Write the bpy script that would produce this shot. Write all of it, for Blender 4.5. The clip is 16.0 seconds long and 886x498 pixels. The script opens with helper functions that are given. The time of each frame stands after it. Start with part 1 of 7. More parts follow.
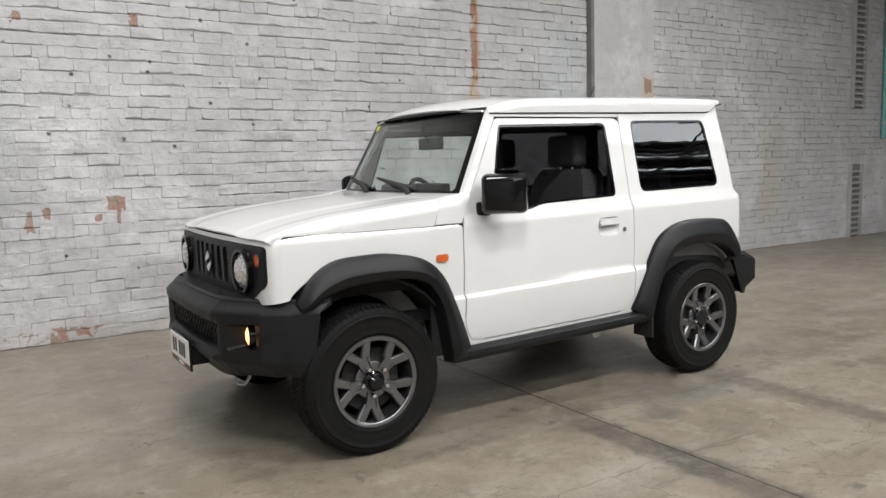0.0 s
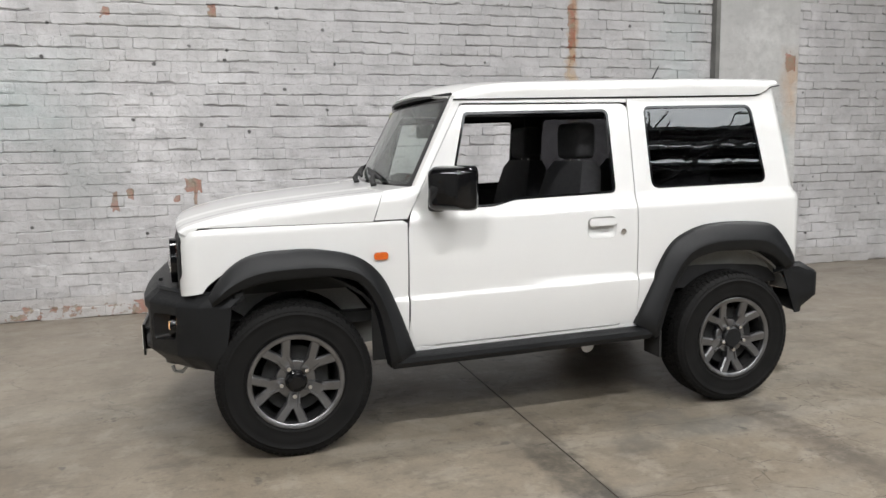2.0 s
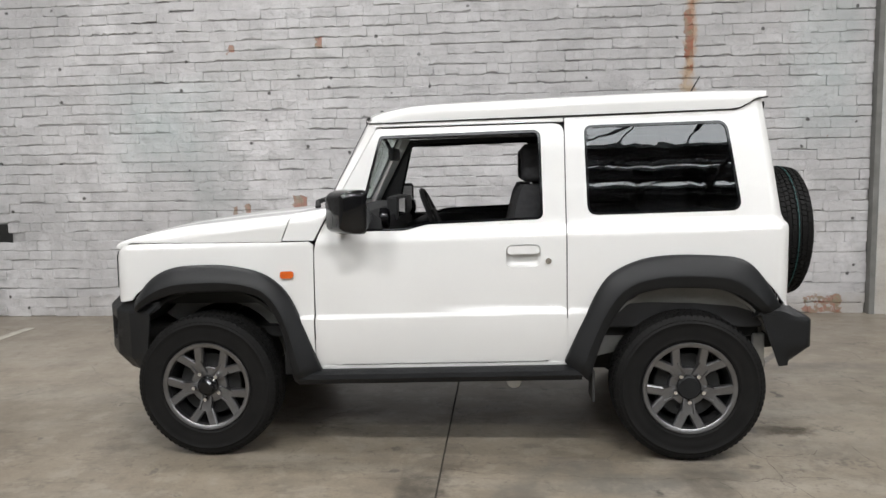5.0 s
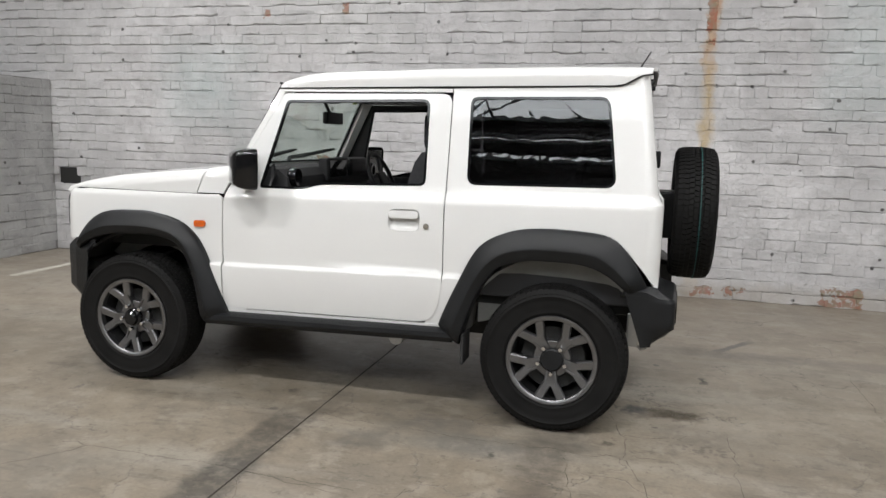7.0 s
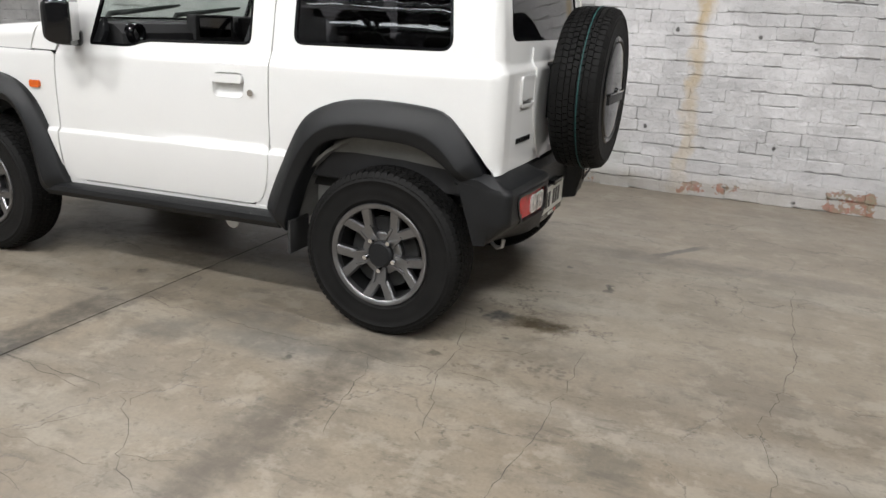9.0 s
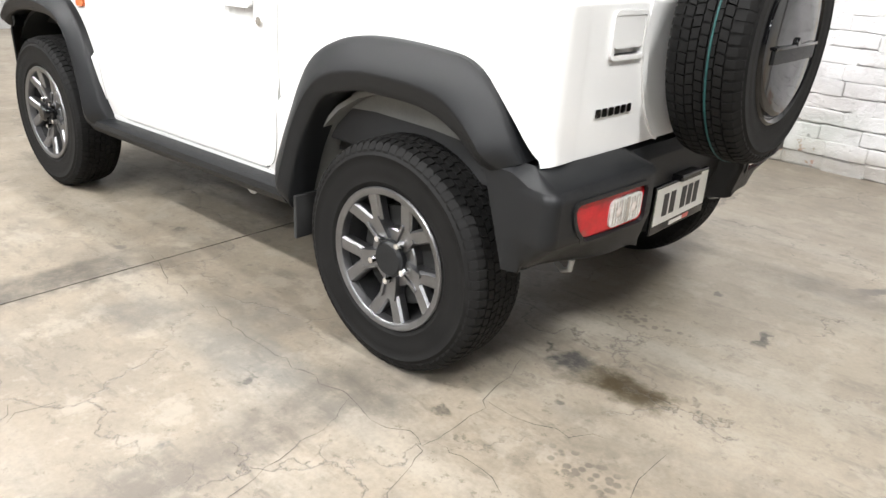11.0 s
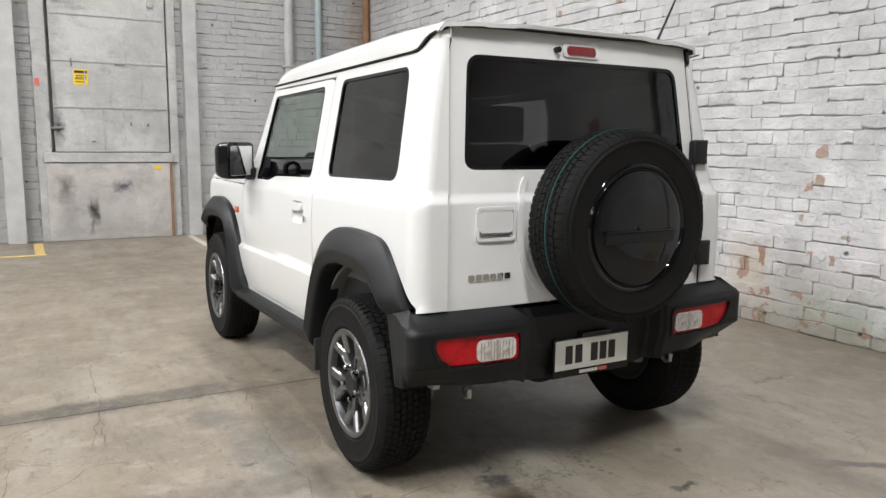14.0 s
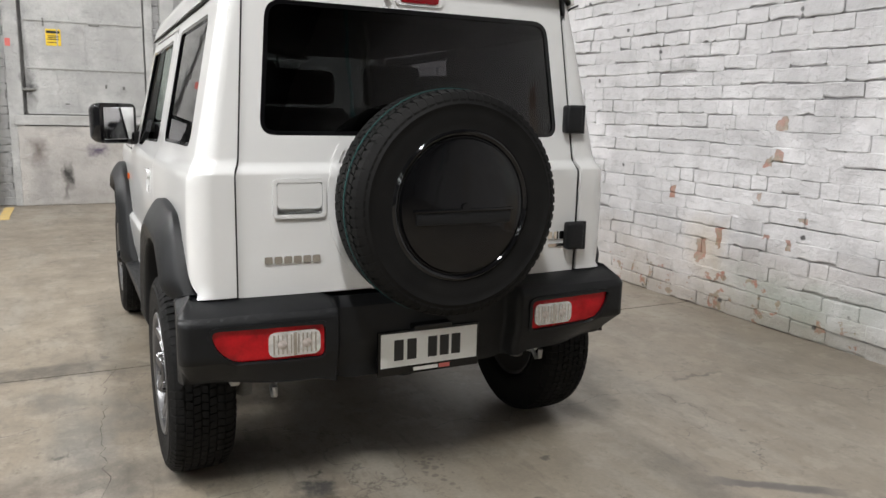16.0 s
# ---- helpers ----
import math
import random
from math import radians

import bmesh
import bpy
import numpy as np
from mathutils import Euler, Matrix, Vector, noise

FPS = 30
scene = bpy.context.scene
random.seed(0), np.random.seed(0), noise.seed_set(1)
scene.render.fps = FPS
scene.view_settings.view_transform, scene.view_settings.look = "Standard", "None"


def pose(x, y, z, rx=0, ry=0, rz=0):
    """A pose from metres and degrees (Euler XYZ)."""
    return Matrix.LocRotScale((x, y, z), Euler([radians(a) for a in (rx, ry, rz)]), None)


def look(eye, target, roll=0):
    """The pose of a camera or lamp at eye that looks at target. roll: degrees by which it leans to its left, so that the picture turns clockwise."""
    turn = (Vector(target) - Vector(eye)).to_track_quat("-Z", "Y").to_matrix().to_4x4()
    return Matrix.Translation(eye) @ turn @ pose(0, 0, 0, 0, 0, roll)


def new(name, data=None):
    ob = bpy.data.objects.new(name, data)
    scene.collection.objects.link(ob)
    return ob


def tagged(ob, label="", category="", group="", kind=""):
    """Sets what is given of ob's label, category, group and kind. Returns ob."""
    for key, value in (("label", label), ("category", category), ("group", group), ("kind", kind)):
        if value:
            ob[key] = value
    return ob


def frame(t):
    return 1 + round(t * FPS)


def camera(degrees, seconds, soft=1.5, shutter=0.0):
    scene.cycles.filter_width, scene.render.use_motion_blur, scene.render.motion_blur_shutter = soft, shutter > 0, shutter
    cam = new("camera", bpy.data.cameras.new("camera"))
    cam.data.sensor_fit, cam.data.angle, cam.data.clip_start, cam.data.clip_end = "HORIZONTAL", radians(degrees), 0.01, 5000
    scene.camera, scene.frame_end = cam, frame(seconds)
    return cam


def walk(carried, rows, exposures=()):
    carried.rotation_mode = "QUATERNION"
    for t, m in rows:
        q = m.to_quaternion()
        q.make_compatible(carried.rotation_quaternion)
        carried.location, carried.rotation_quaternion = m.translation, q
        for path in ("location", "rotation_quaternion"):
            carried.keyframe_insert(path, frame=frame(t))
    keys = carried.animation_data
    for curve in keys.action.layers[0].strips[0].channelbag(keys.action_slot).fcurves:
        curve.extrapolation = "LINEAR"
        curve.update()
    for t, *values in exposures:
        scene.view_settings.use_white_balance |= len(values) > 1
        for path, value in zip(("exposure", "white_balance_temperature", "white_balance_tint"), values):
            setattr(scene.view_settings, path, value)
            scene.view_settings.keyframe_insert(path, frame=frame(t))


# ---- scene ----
cam = camera(61.1, 16.0)
PATH = [
    (0, (-1.506, -3.776, 1.314), (-0.444, -2.096, 1.092), -1.6),
    (0.5, (-1.213, -3.919, 1.32), (-0.271, -2.167, 1.118), -1.9),
    (1, (-0.931, -3.961, 1.296), (-0.163, -2.138, 1.004), -2.3),
    (1.5, (-0.604, -3.931, 1.327), (0.082, -2.075, 1.039), -1.1),
    (2, (-0.286, -4.025, 1.33), (0.281, -2.124, 1.073), -1.0),
    (2.5, (-0.009, -4.032, 1.312), (0.472, -2.106, 1.064), -1.2),
    (3, (0.3, -3.966, 1.331), (0.674, -2.017, 1.085), -1.4),
    (3.2, (0.419, -3.995, 1.336), (0.752, -2.035, 1.12), -1.8),
    (5.3, (1.574, -4.19, 1.343), (1.377, -2.21, 1.134), -0.5),
    (5.5, (1.679, -4.193, 1.341), (1.472, -2.217, 1.116), -0.0),
    (6, (1.943, -4.154, 1.34), (1.629, -2.197, 1.073), -0.1),
    (6.5, (2.282, -4.164, 1.343), (1.857, -2.228, 1.076), 0.8),
    (7, (2.614, -4.161, 1.347), (2.106, -2.249, 1.053), 1.6),
    (7.5, (2.916, -4.0, 1.314), (2.48, -2.074, 0.995), 3.9),
    (8, (3.228, -3.851, 1.307), (2.81, -1.927, 0.953), 4.2),
    (8.5, (3.449, -3.661, 1.297), (2.903, -1.799, 0.816), 3.8),
    (9, (3.546, -3.34, 1.274), (2.835, -1.569, 0.676), 2.8),
    (9.2, (3.589, -3.216, 1.259), (2.809, -1.49, 0.618), 1.9),
    (11.3, (3.633, -2.057, 1.174), (2.375, -0.71, 0.397), 3.3),
    (11.5, (3.629, -2.0, 1.163), (2.33, -0.694, 0.383), 2.6),
    (12, (3.715, -1.975, 1.167), (2.325, -0.737, 0.436), -0.2),
    (12.5, (3.97, -2.007, 1.207), (2.476, -0.817, 0.615), 0.3),
    (13, (4.301, -1.935, 1.242), (2.677, -0.838, 0.842), 1.9),
    (13.5, (4.592, -1.912, 1.256), (2.916, -0.867, 0.945), 1.7),
    (14, (4.895, -1.873, 1.282), (3.171, -0.9, 0.999), 0.6),
    (14.5, (5.198, -1.721, 1.3), (3.442, -0.797, 1.047), -0.3),
    (15, (5.32, -1.526, 1.304), (3.549, -0.643, 1.011), -0.8),
    (15.5, (5.139, -1.308, 1.296), (3.376, -0.417, 0.984), -0.0),
    (16, (4.922, -1.041, 1.269), (3.162, -0.163, 0.907), 1.4),
]
EXPOSURES = [(0.0, -0.26), (3.0, -0.26), (5.5, -0.32), (8.0, -0.34), (9.2, 0.0), (11.3, 0.98), (12.0, 1.06), (12.5, 0.8), (13.2, 0.34), (14.0, 0.14), (15.0, 0.0), (15.5, -0.04), (16.0, 0.1)]
walk(cam, [(t, look(eye, target, roll)) for t, eye, target, roll in PATH], EXPOSURES)

# ---- world, light, exposure ----
world = bpy.data.worlds.new("world")
scene.world = world
world.use_nodes = True
wbg = world.node_tree.nodes["Background"]
wbg.inputs[0].default_value = (0.62, 0.66, 0.72, 1)
wbg.inputs[1].default_value = 0.035


def area_lamp(name, m, sx, sy, watts, colour=(1, 0.99, 0.985)):
    data = bpy.data.lights.new(name, "AREA")
    data.shape, data.size, data.size_y, data.energy, data.color = "RECTANGLE", sx, sy, watts, colour
    ob = new(name, data)
    ob.matrix_world = m
    return ob


# unseen long roof lamps beside the car, and ones added over it for brightness
LAMPS = [(-4.5, -7.0, 0.9), (-1.6, -4.5, 0.88), (1.8, -4.5, 0.92), (5.2, -7.0, 1.1), (-3.6, 0.1, 0.26), (-0.6, 0.1, 0.5), (5.4, -1.6, 0.95)]
for lx, ly, k in LAMPS:
    area_lamp("roof_lamp_light", pose(lx, ly, 5.35), 1.5, 0.3, 330 * k)

# ---- materials ----


def node_mat(name):
    m = bpy.data.materials.new(name)
    m.use_nodes = True
    nt = m.node_tree
    return m, nt, nt.nodes["Principled BSDF"]


def nd(nt, kind, **inputs):
    n = nt.nodes.new(kind)
    for key, value in inputs.items():
        key = key.replace("_", " ")
        if isinstance(value, bpy.types.NodeSocket):
            nt.links.new(value, n.inputs[key])
        else:
            n.inputs[key].default_value = value
    return n


def ramp(nt, fac, stops):
    n = nt.nodes.new("ShaderNodeValToRGB")
    while len(n.color_ramp.elements) < len(stops):
        n.color_ramp.elements.new(0.5)
    for e, (p, c) in zip(n.color_ramp.elements, stops):
        e.position = p
        e.color = (c, c, c, 1) if isinstance(c, (int, float)) else (*c, 1)
    nt.links.new(fac, n.inputs[0])
    return n.outputs[0]


def mix(nt, fac, a, b, blend="MIX"):
    n = nt.nodes.new("ShaderNodeMix")
    n.data_type, n.blend_type = "RGBA", blend
    for index, value in ((0, fac), (6, a), (7, b)):
        sock = n.inputs[index]
        if isinstance(value, bpy.types.NodeSocket):
            nt.links.new(value, sock)
        elif isinstance(value, (int, float)):
            sock.default_value = value if index == 0 else (value, value, value, 1)
        else:
            sock.default_value = (*value, 1)
    return n.outputs[2]


def math_n(nt, op, a, b=0.0, c=None):
    n = nt.nodes.new("ShaderNodeMath")
    n.operation = op
    for i, value in enumerate((a, b, c)):
        if isinstance(value, bpy.types.NodeSocket):
            nt.links.new(value, n.inputs[i])
        elif value is not None:
            n.inputs[i].default_value = value
    return n.outputs[0]


def noise_n(nt, vec, scale, detail=4.0, rough=0.55, out=0):
    n = nd(nt, "ShaderNodeTexNoise", Scale=scale, Detail=detail, Roughness=rough)
    if vec is not None:
        nt.links.new(vec, n.inputs["Vector"])
    return n.outputs[out]


def position(nt):
    return nt.nodes.new("ShaderNodeNewGeometry").outputs["Position"]


def obj_coord(nt):
    return nt.nodes.new("ShaderNodeTexCoord").outputs["Object"]


def bump_to(nt, bsdf, height, strength, distance):
    b = nd(nt, "ShaderNodeBump", Strength=strength, Distance=distance)
    nt.links.new(height, b.inputs["Height"])
    nt.links.new(b.outputs[0], bsdf.inputs["Normal"])
    return b


def surface(name, c1, c2, scale=8.0, rough=(0.4, 0.6), metal=0.0, bump=0.0, fine=120.0, coat=0.0, spec=0.5):
    """Two tones blended by a coarse and a fine noise, with roughness variation and fine relief."""
    m, nt, b = node_mat(name)
    pos = obj_coord(nt)
    big, small = noise_n(nt, pos, scale), noise_n(nt, pos, fine, 3)
    fac = math_n(nt, "MULTIPLY_ADD", big, 0.75, math_n(nt, "MULTIPLY", small, 0.25))
    nt.links.new(mix(nt, ramp(nt, fac, [(0.35, 0.0), (0.65, 1.0)]), c1, c2), b.inputs["Base Color"])
    nt.links.new(math_n(nt, "MULTIPLY_ADD", big, rough[1] - rough[0], rough[0]), b.inputs["Roughness"])
    b.inputs["Metallic"].default_value = metal
    b.inputs["Coat Weight"].default_value = coat
    b.inputs["Specular IOR Level"].default_value = spec
    b.inputs["Coat Roughness"].default_value = 0.04
    if bump:
        bump_to(nt, b, small, bump, 0.002)
    return m


M_paint = surface("white_car_paint", (0.62, 0.62, 0.61), (0.64, 0.64, 0.63), 2.0, (0.28, 0.34), coat=0.8)
M_trim = surface("black_grained_plastic", (0.0055, 0.006, 0.0067), (0.009, 0.0096, 0.0106), 6.0, (0.38, 0.5), bump=0.3, fine=900, spec=0.27)
M_gloss = surface("black_gloss_plastic", (0.003, 0.003, 0.0035), (0.005, 0.005, 0.0055), 6.0, (0.05, 0.09), spec=0.4)
M_rubber = surface("black_rubber", (0.012, 0.012, 0.012), (0.02, 0.02, 0.02), 10.0, (0.6, 0.75))
M_tyre = surface("tyre_rubber", (0.0035, 0.0035, 0.0035), (0.008, 0.0077, 0.0074), 9.0, (0.6, 0.8), bump=0.3, fine=300, spec=0.16)
M_rim = surface("gunmetal_alloy", (0.17, 0.17, 0.174), (0.23, 0.23, 0.235), 12.0, (0.36, 0.46), metal=1.0)
# barrel tone darkened to put the shade behind the spokes into its colour
M_rim_shade = surface("shaded_rim_barrel", (0.02, 0.02, 0.021), (0.04, 0.04, 0.04), 12.0, (0.4, 0.55), metal=0.6)
M_dark = surface("dark_underbody", (0.008, 0.008, 0.008), (0.016, 0.016, 0.015), 8.0, (0.7, 0.9))
M_liner = surface("grey_inner_panel", (0.14, 0.14, 0.135), (0.2, 0.2, 0.19), 5.0, (0.55, 0.75))
M_cabin = surface("dark_cabin_trim", (0.012, 0.012, 0.013), (0.022, 0.022, 0.023), 14.0, (0.6, 0.8), bump=0.3, fine=500)
M_fabric = surface("dark_seat_fabric", (0.012, 0.012, 0.014), (0.028, 0.028, 0.03), 40.0, (0.8, 0.95), bump=0.6, fine=700)
M_chrome = surface("chrome", (0.62, 0.62, 0.62), (0.72, 0.72, 0.72), 20.0, (0.06, 0.14), metal=1.0)
M_steel = surface("galvanised_steel", (0.36, 0.37, 0.37), (0.5, 0.5, 0.49), 9.0, (0.35, 0.5), metal=0.8)
M_orange = surface("orange_lens", (0.5, 0.08, 0.006), (0.62, 0.12, 0.01), 30.0, (0.12, 0.2), coat=0.6)
M_red = surface("red_lens", (0.24, 0.002, 0.005), (0.48, 0.006, 0.012), 14.0, (0.08, 0.14), coat=0.2, spec=0.3)
M_amber = surface("dim_amber_lens", (0.32, 0.05, 0.004), (0.4, 0.075, 0.006), 30.0, (0.12, 0.2), spec=0.4)
M_red_dark = surface("dark_red_lens", (0.12, 0.002, 0.004), (0.18, 0.003, 0.006), 30.0, (0.1, 0.16), coat=0.6)
M_clear = surface("clear_lamp_lens", (0.5, 0.49, 0.48), (0.85, 0.84, 0.83), 45.0, (0.1, 0.24), metal=0.5, coat=0.8)
M_reflector = surface("faceted_reflector", (0.7, 0.7, 0.7), (0.9, 0.9, 0.9), 70.0, (0.2, 0.34), metal=0.85, bump=0.8, fine=160)
M_bulb = surface("smoky_bulb_seat", (0.3, 0.26, 0.24), (0.42, 0.38, 0.35), 60.0, (0.1, 0.2), coat=0.6)
M_plate = surface("white_plate", (0.72, 0.72, 0.68), (0.78, 0.78, 0.74), 12.0, (0.35, 0.45))
M_ink = surface("black_ink", (0.01, 0.01, 0.01), (0.016, 0.016, 0.016), 20.0, (0.4, 0.5))
M_yellow = surface("yellow_sign_paint", (0.68, 0.46, 0.02), (0.74, 0.52, 0.03), 20.0, (0.45, 0.6))
M_pinkred = surface("faded_red_paint", (0.55, 0.12, 0.1), (0.62, 0.16, 0.14), 20.0, (0.5, 0.7))
M_sticker = surface("yellow_sticker", (0.62, 0.55, 0.05), (0.5, 0.6, 0.1), 60.0, (0.4, 0.5))
M_stripe = surface("teal_tread_stripe", (0.005, 0.05, 0.05), (0.008, 0.07, 0.065), 20.0, (0.6, 0.7))


def glass_mat(name, tint, rough=0.0, wave=0.0):
    m = bpy.data.materials.new(name)
    m.use_nodes = True
    nt = m.node_tree
    nt.nodes.clear()
    out = nt.nodes.new("ShaderNodeOutputMaterial")
    t, g = nd(nt, "ShaderNodeBsdfTransparent", Color=(*tint, 1)), nd(nt, "ShaderNodeBsdfGlossy", Color=(1, 1, 1, 1), Roughness=rough)
    lw = nd(nt, "ShaderNodeLayerWeight", Blend=0.5)
    gloss = math_n(nt, "MULTIPLY_ADD", math_n(nt, "POWER", lw.outputs["Facing"], 5.0), 0.9, 0.045)
    if wave:
        h = noise_n(nt, obj_coord(nt), 7.0, 2)
        b = nd(nt, "ShaderNodeBump", Strength=wave, Distance=0.01, Height=h)
        nt.links.new(b.outputs[0], g.inputs["Normal"])
    ms = nt.nodes.new("ShaderNodeMixShader")
    nt.links.new(gloss, ms.inputs[0])
    nt.links.new(t.outputs[0], ms.inputs[1])
    nt.links.new(g.outputs[0], ms.inputs[2])
    nt.links.new(ms.outputs[0], out.inputs[0])
    return m


M_glass = glass_mat("clear_window_glass", (0.8, 0.85, 0.825))
M_privacy = glass_mat("dark_privacy_glass", (0.26, 0.26, 0.27), wave=0.03)


def glow_mat(name, colour, strength):
    m, nt, b = node_mat(name)
    b.inputs["Base Color"].default_value = (*colour, 1)
    b.inputs["Emission Color"].default_value = (*colour, 1)
    b.inputs["Emission Strength"].default_value = strength
    return m


M_fog = glow_mat("lit_fog_lamp", (1.0, 0.55, 0.25), 2.6)
M_skylight = glow_mat("translucent_skylight", (0.93, 0.97, 1.0), 9.0)
M_tube = glow_mat("lamp_diffuser", (1.0, 0.97, 0.92), 6.0)


def box_mask(nt, pos, cx, cy, cz, sx, sy, sz, soft=0.3, wobble=None):
    """1 inside a soft box round a place, 0 outside; the edge wanders with a noise."""
    src = pos
    if wobble is not None:
        add = nt.nodes.new("ShaderNodeVectorMath")
        add.operation = "ADD"
        nt.links.new(pos, add.inputs[0])
        nt.links.new(wobble, add.inputs[1])
        src = add.outputs[0]
    mp = nt.nodes.new("ShaderNodeMapping")
    mp.vector_type = "TEXTURE"
    mp.inputs["Location"].default_value = (cx, cy, cz)
    mp.inputs["Scale"].default_value = (sx, sy, sz)
    nt.links.new(src, mp.inputs["Vector"])
    sp = nt.nodes.new("ShaderNodeSeparateXYZ")
    nt.links.new(mp.outputs[0], sp.inputs[0])
    m = math_n(nt, "MAXIMUM", math_n(nt, "ABSOLUTE", sp.outputs[0]), math_n(nt, "MAXIMUM", math_n(nt, "ABSOLUTE", sp.outputs[1]), math_n(nt, "ABSOLUTE", sp.outputs[2])))
    return ramp(nt, m, [(max(0.0, 1 - soft), 1.0), (1.0, 0.0)])


def wobble_n(nt, pos, scale, amount):
    n = nd(nt, "ShaderNodeTexNoise", Scale=scale, Detail=5.0, Roughness=0.6)
    nt.links.new(pos, n.inputs["Vector"])
    a = nt.nodes.new("ShaderNodeVectorMath")
    a.operation = "MULTIPLY_ADD"
    nt.links.new(n.outputs["Color"], a.inputs[0])
    a.inputs[1].default_value = (amount, amount, amount)
    a.inputs[2].default_value = (-amount / 2, -amount / 2, -amount / 2)
    return a.outputs[0]


def cwv(nt, pos, scale=26.0, amount=0.03):
    """The position, shaken by a fine noise, for ragged outlines."""
    n = nt.nodes.new("ShaderNodeVectorMath")
    n.operation = "ADD"
    nt.links.new(pos, n.inputs[0])
    nt.links.new(wobble_n(nt, pos, scale, amount), n.inputs[1])
    return n.outputs[0]


def wall_mat(name, tone, stains, peel, pieces=True, holes=True):
    """Old painted brick: thick off-white paint with grey grime, peeled spots down to orange brick, tinted stains and
    painted dimness.
    """
    m, nt, b = node_mat(name)
    pos = position(nt)
    wob = wobble_n(nt, pos, 5.0, 0.25)
    large, mid, fine = noise_n(nt, pos, 0.55, 3), noise_n(nt, pos, 3.2, 6, 0.65), noise_n(nt, pos, 55.0, 4)
    col = mix(nt, ramp(nt, large, [(0.35, 0.0), (0.66, 1.0)]), tuple(c * 0.9 for c in tone), tone)
    col = mix(nt, ramp(nt, mid, [(0.42, 0.0), (0.7, 0.65)]), col, tuple(c * 0.68 for c in tone))
    patch = noise_n(nt, pos, 1.3, 7, 0.68)
    col = mix(nt, ramp(nt, patch, [(0.5, 0.0), (0.62, 0.75)]), col, tuple(min(0.8, c * 1.24) for c in tone))
    col = mix(nt, ramp(nt, noise_n(nt, pos, 6.5, 8, 0.72), [(0.53, 0.0), (0.68, 0.45)]), col, tuple(c * 0.62 for c in tone))
    rnd = nt.nodes.new("ShaderNodeObjectInfo").outputs["Random"] if pieces else nt.nodes.new("ShaderNodeNewGeometry").outputs["Random Per Island"]
    col = mix(nt, math_n(nt, "MULTIPLY", rnd, 0.16), col, tuple(c * 0.62 for c in tone))
    for (cx, cy, cz, sx, sy, sz), colour, amount in stains:
        k = box_mask(nt, pos, cx, cy, cz, sx, sy, sz, 0.9, wob)
        k = math_n(nt, "MULTIPLY", k, math_n(nt, "MULTIPLY", ramp(nt, mid, [(0.25, 0.35), (0.65, 1.0)]), amount))
        col = mix(nt, k, col, colour)
    gm = nt.nodes.new("ShaderNodeMapping")
    gm.inputs["Scale"].default_value = (0.7, 0.7, 3.2)
    nt.links.new(pos, gm.inputs["Vector"])
    grime = math_n(nt, "MULTIPLY", ramp(nt, noise_n(nt, gm.outputs[0], 3.0, 8, 0.7), [(0.55, 0.0), (0.66, 0.55)]), ramp(nt, large, [(0.4, 0.25), (0.62, 1.0)]))
    col = mix(nt, grime, col, tuple(c * 0.5 for c in tone))
    chip = noise_n(nt, pos, 9.0, 5, 0.7)
    bare = ramp(nt, chip, [(0.735, 0.0), (0.75, 1.0)])
    for box, limit in peel:
        k = box_mask(nt, pos, *box, 0.55, wobble_n(nt, pos, 9.0, 0.12))
        edge = math_n(nt, "ADD", k, math_n(nt, "MULTIPLY_ADD", chip, 2.0, -1.0 - (limit - 0.3) * 2.2))
        bare = math_n(nt, "MAXIMUM", bare, ramp(nt, edge, [(0.44, 0.0), (0.49, 1.0)]))
    brickc = mix(nt, ramp(nt, noise_n(nt, pos, 13.0, 5, 0.7), [(0.4, 0.0), (0.6, 1.0)]), (0.33, 0.12, 0.075), (0.24, 0.2, 0.13))
    col = mix(nt, math_n(nt, "MULTIPLY", bare, math_n(nt, "MULTIPLY_ADD", mid, 0.8, 0.4)), col, brickc)
    if holes:
        hole = nd(nt, "ShaderNodeTexVoronoi", Scale=4.2)
        nt.links.new(cwv(nt, pos), hole.inputs["Vector"])
        col = mix(nt, ramp(nt, hole.outputs["Distance"], [(0.05, 0.9), (0.085, 0.0)]), col, (0.03, 0.028, 0.025))
    nt.links.new(col, b.inputs["Base Color"])
    nt.links.new(math_n(nt, "MULTIPLY_ADD", bare, 0.4, math_n(nt, "MULTIPLY_ADD", mid, 0.35, 0.22)), b.inputs["Roughness"])
    st = nt.nodes.new("ShaderNodeMapping")
    st.inputs["Scale"].default_value = (0.55, 0.55, 1.5)
    nt.links.new(pos, st.inputs["Vector"])
    lumps = noise_n(nt, pos, 11.0, 5, 0.6)
    crust = ramp(nt, noise_n(nt, st.outputs[0], 4.0, 7, 0.72), [(0.5, 0.0), (0.53, 1.0)])
    flakes = ramp(nt, noise_n(nt, pos, 9.0, 7, 0.62), [(0.5, 0.0), (0.54, 0.09)])
    lumps = math_n(nt, "ADD", lumps, flakes)
    h = math_n(nt, "MULTIPLY_ADD", lumps, 1.0, math_n(nt, "MULTIPLY_ADD", fine, 0.12, math_n(nt, "MULTIPLY_ADD", crust, 0.05, math_n(nt, "MULTIPLY", bare, -0.12))))
    bump_to(nt, b, h, 0.8, 0.02)
    return m


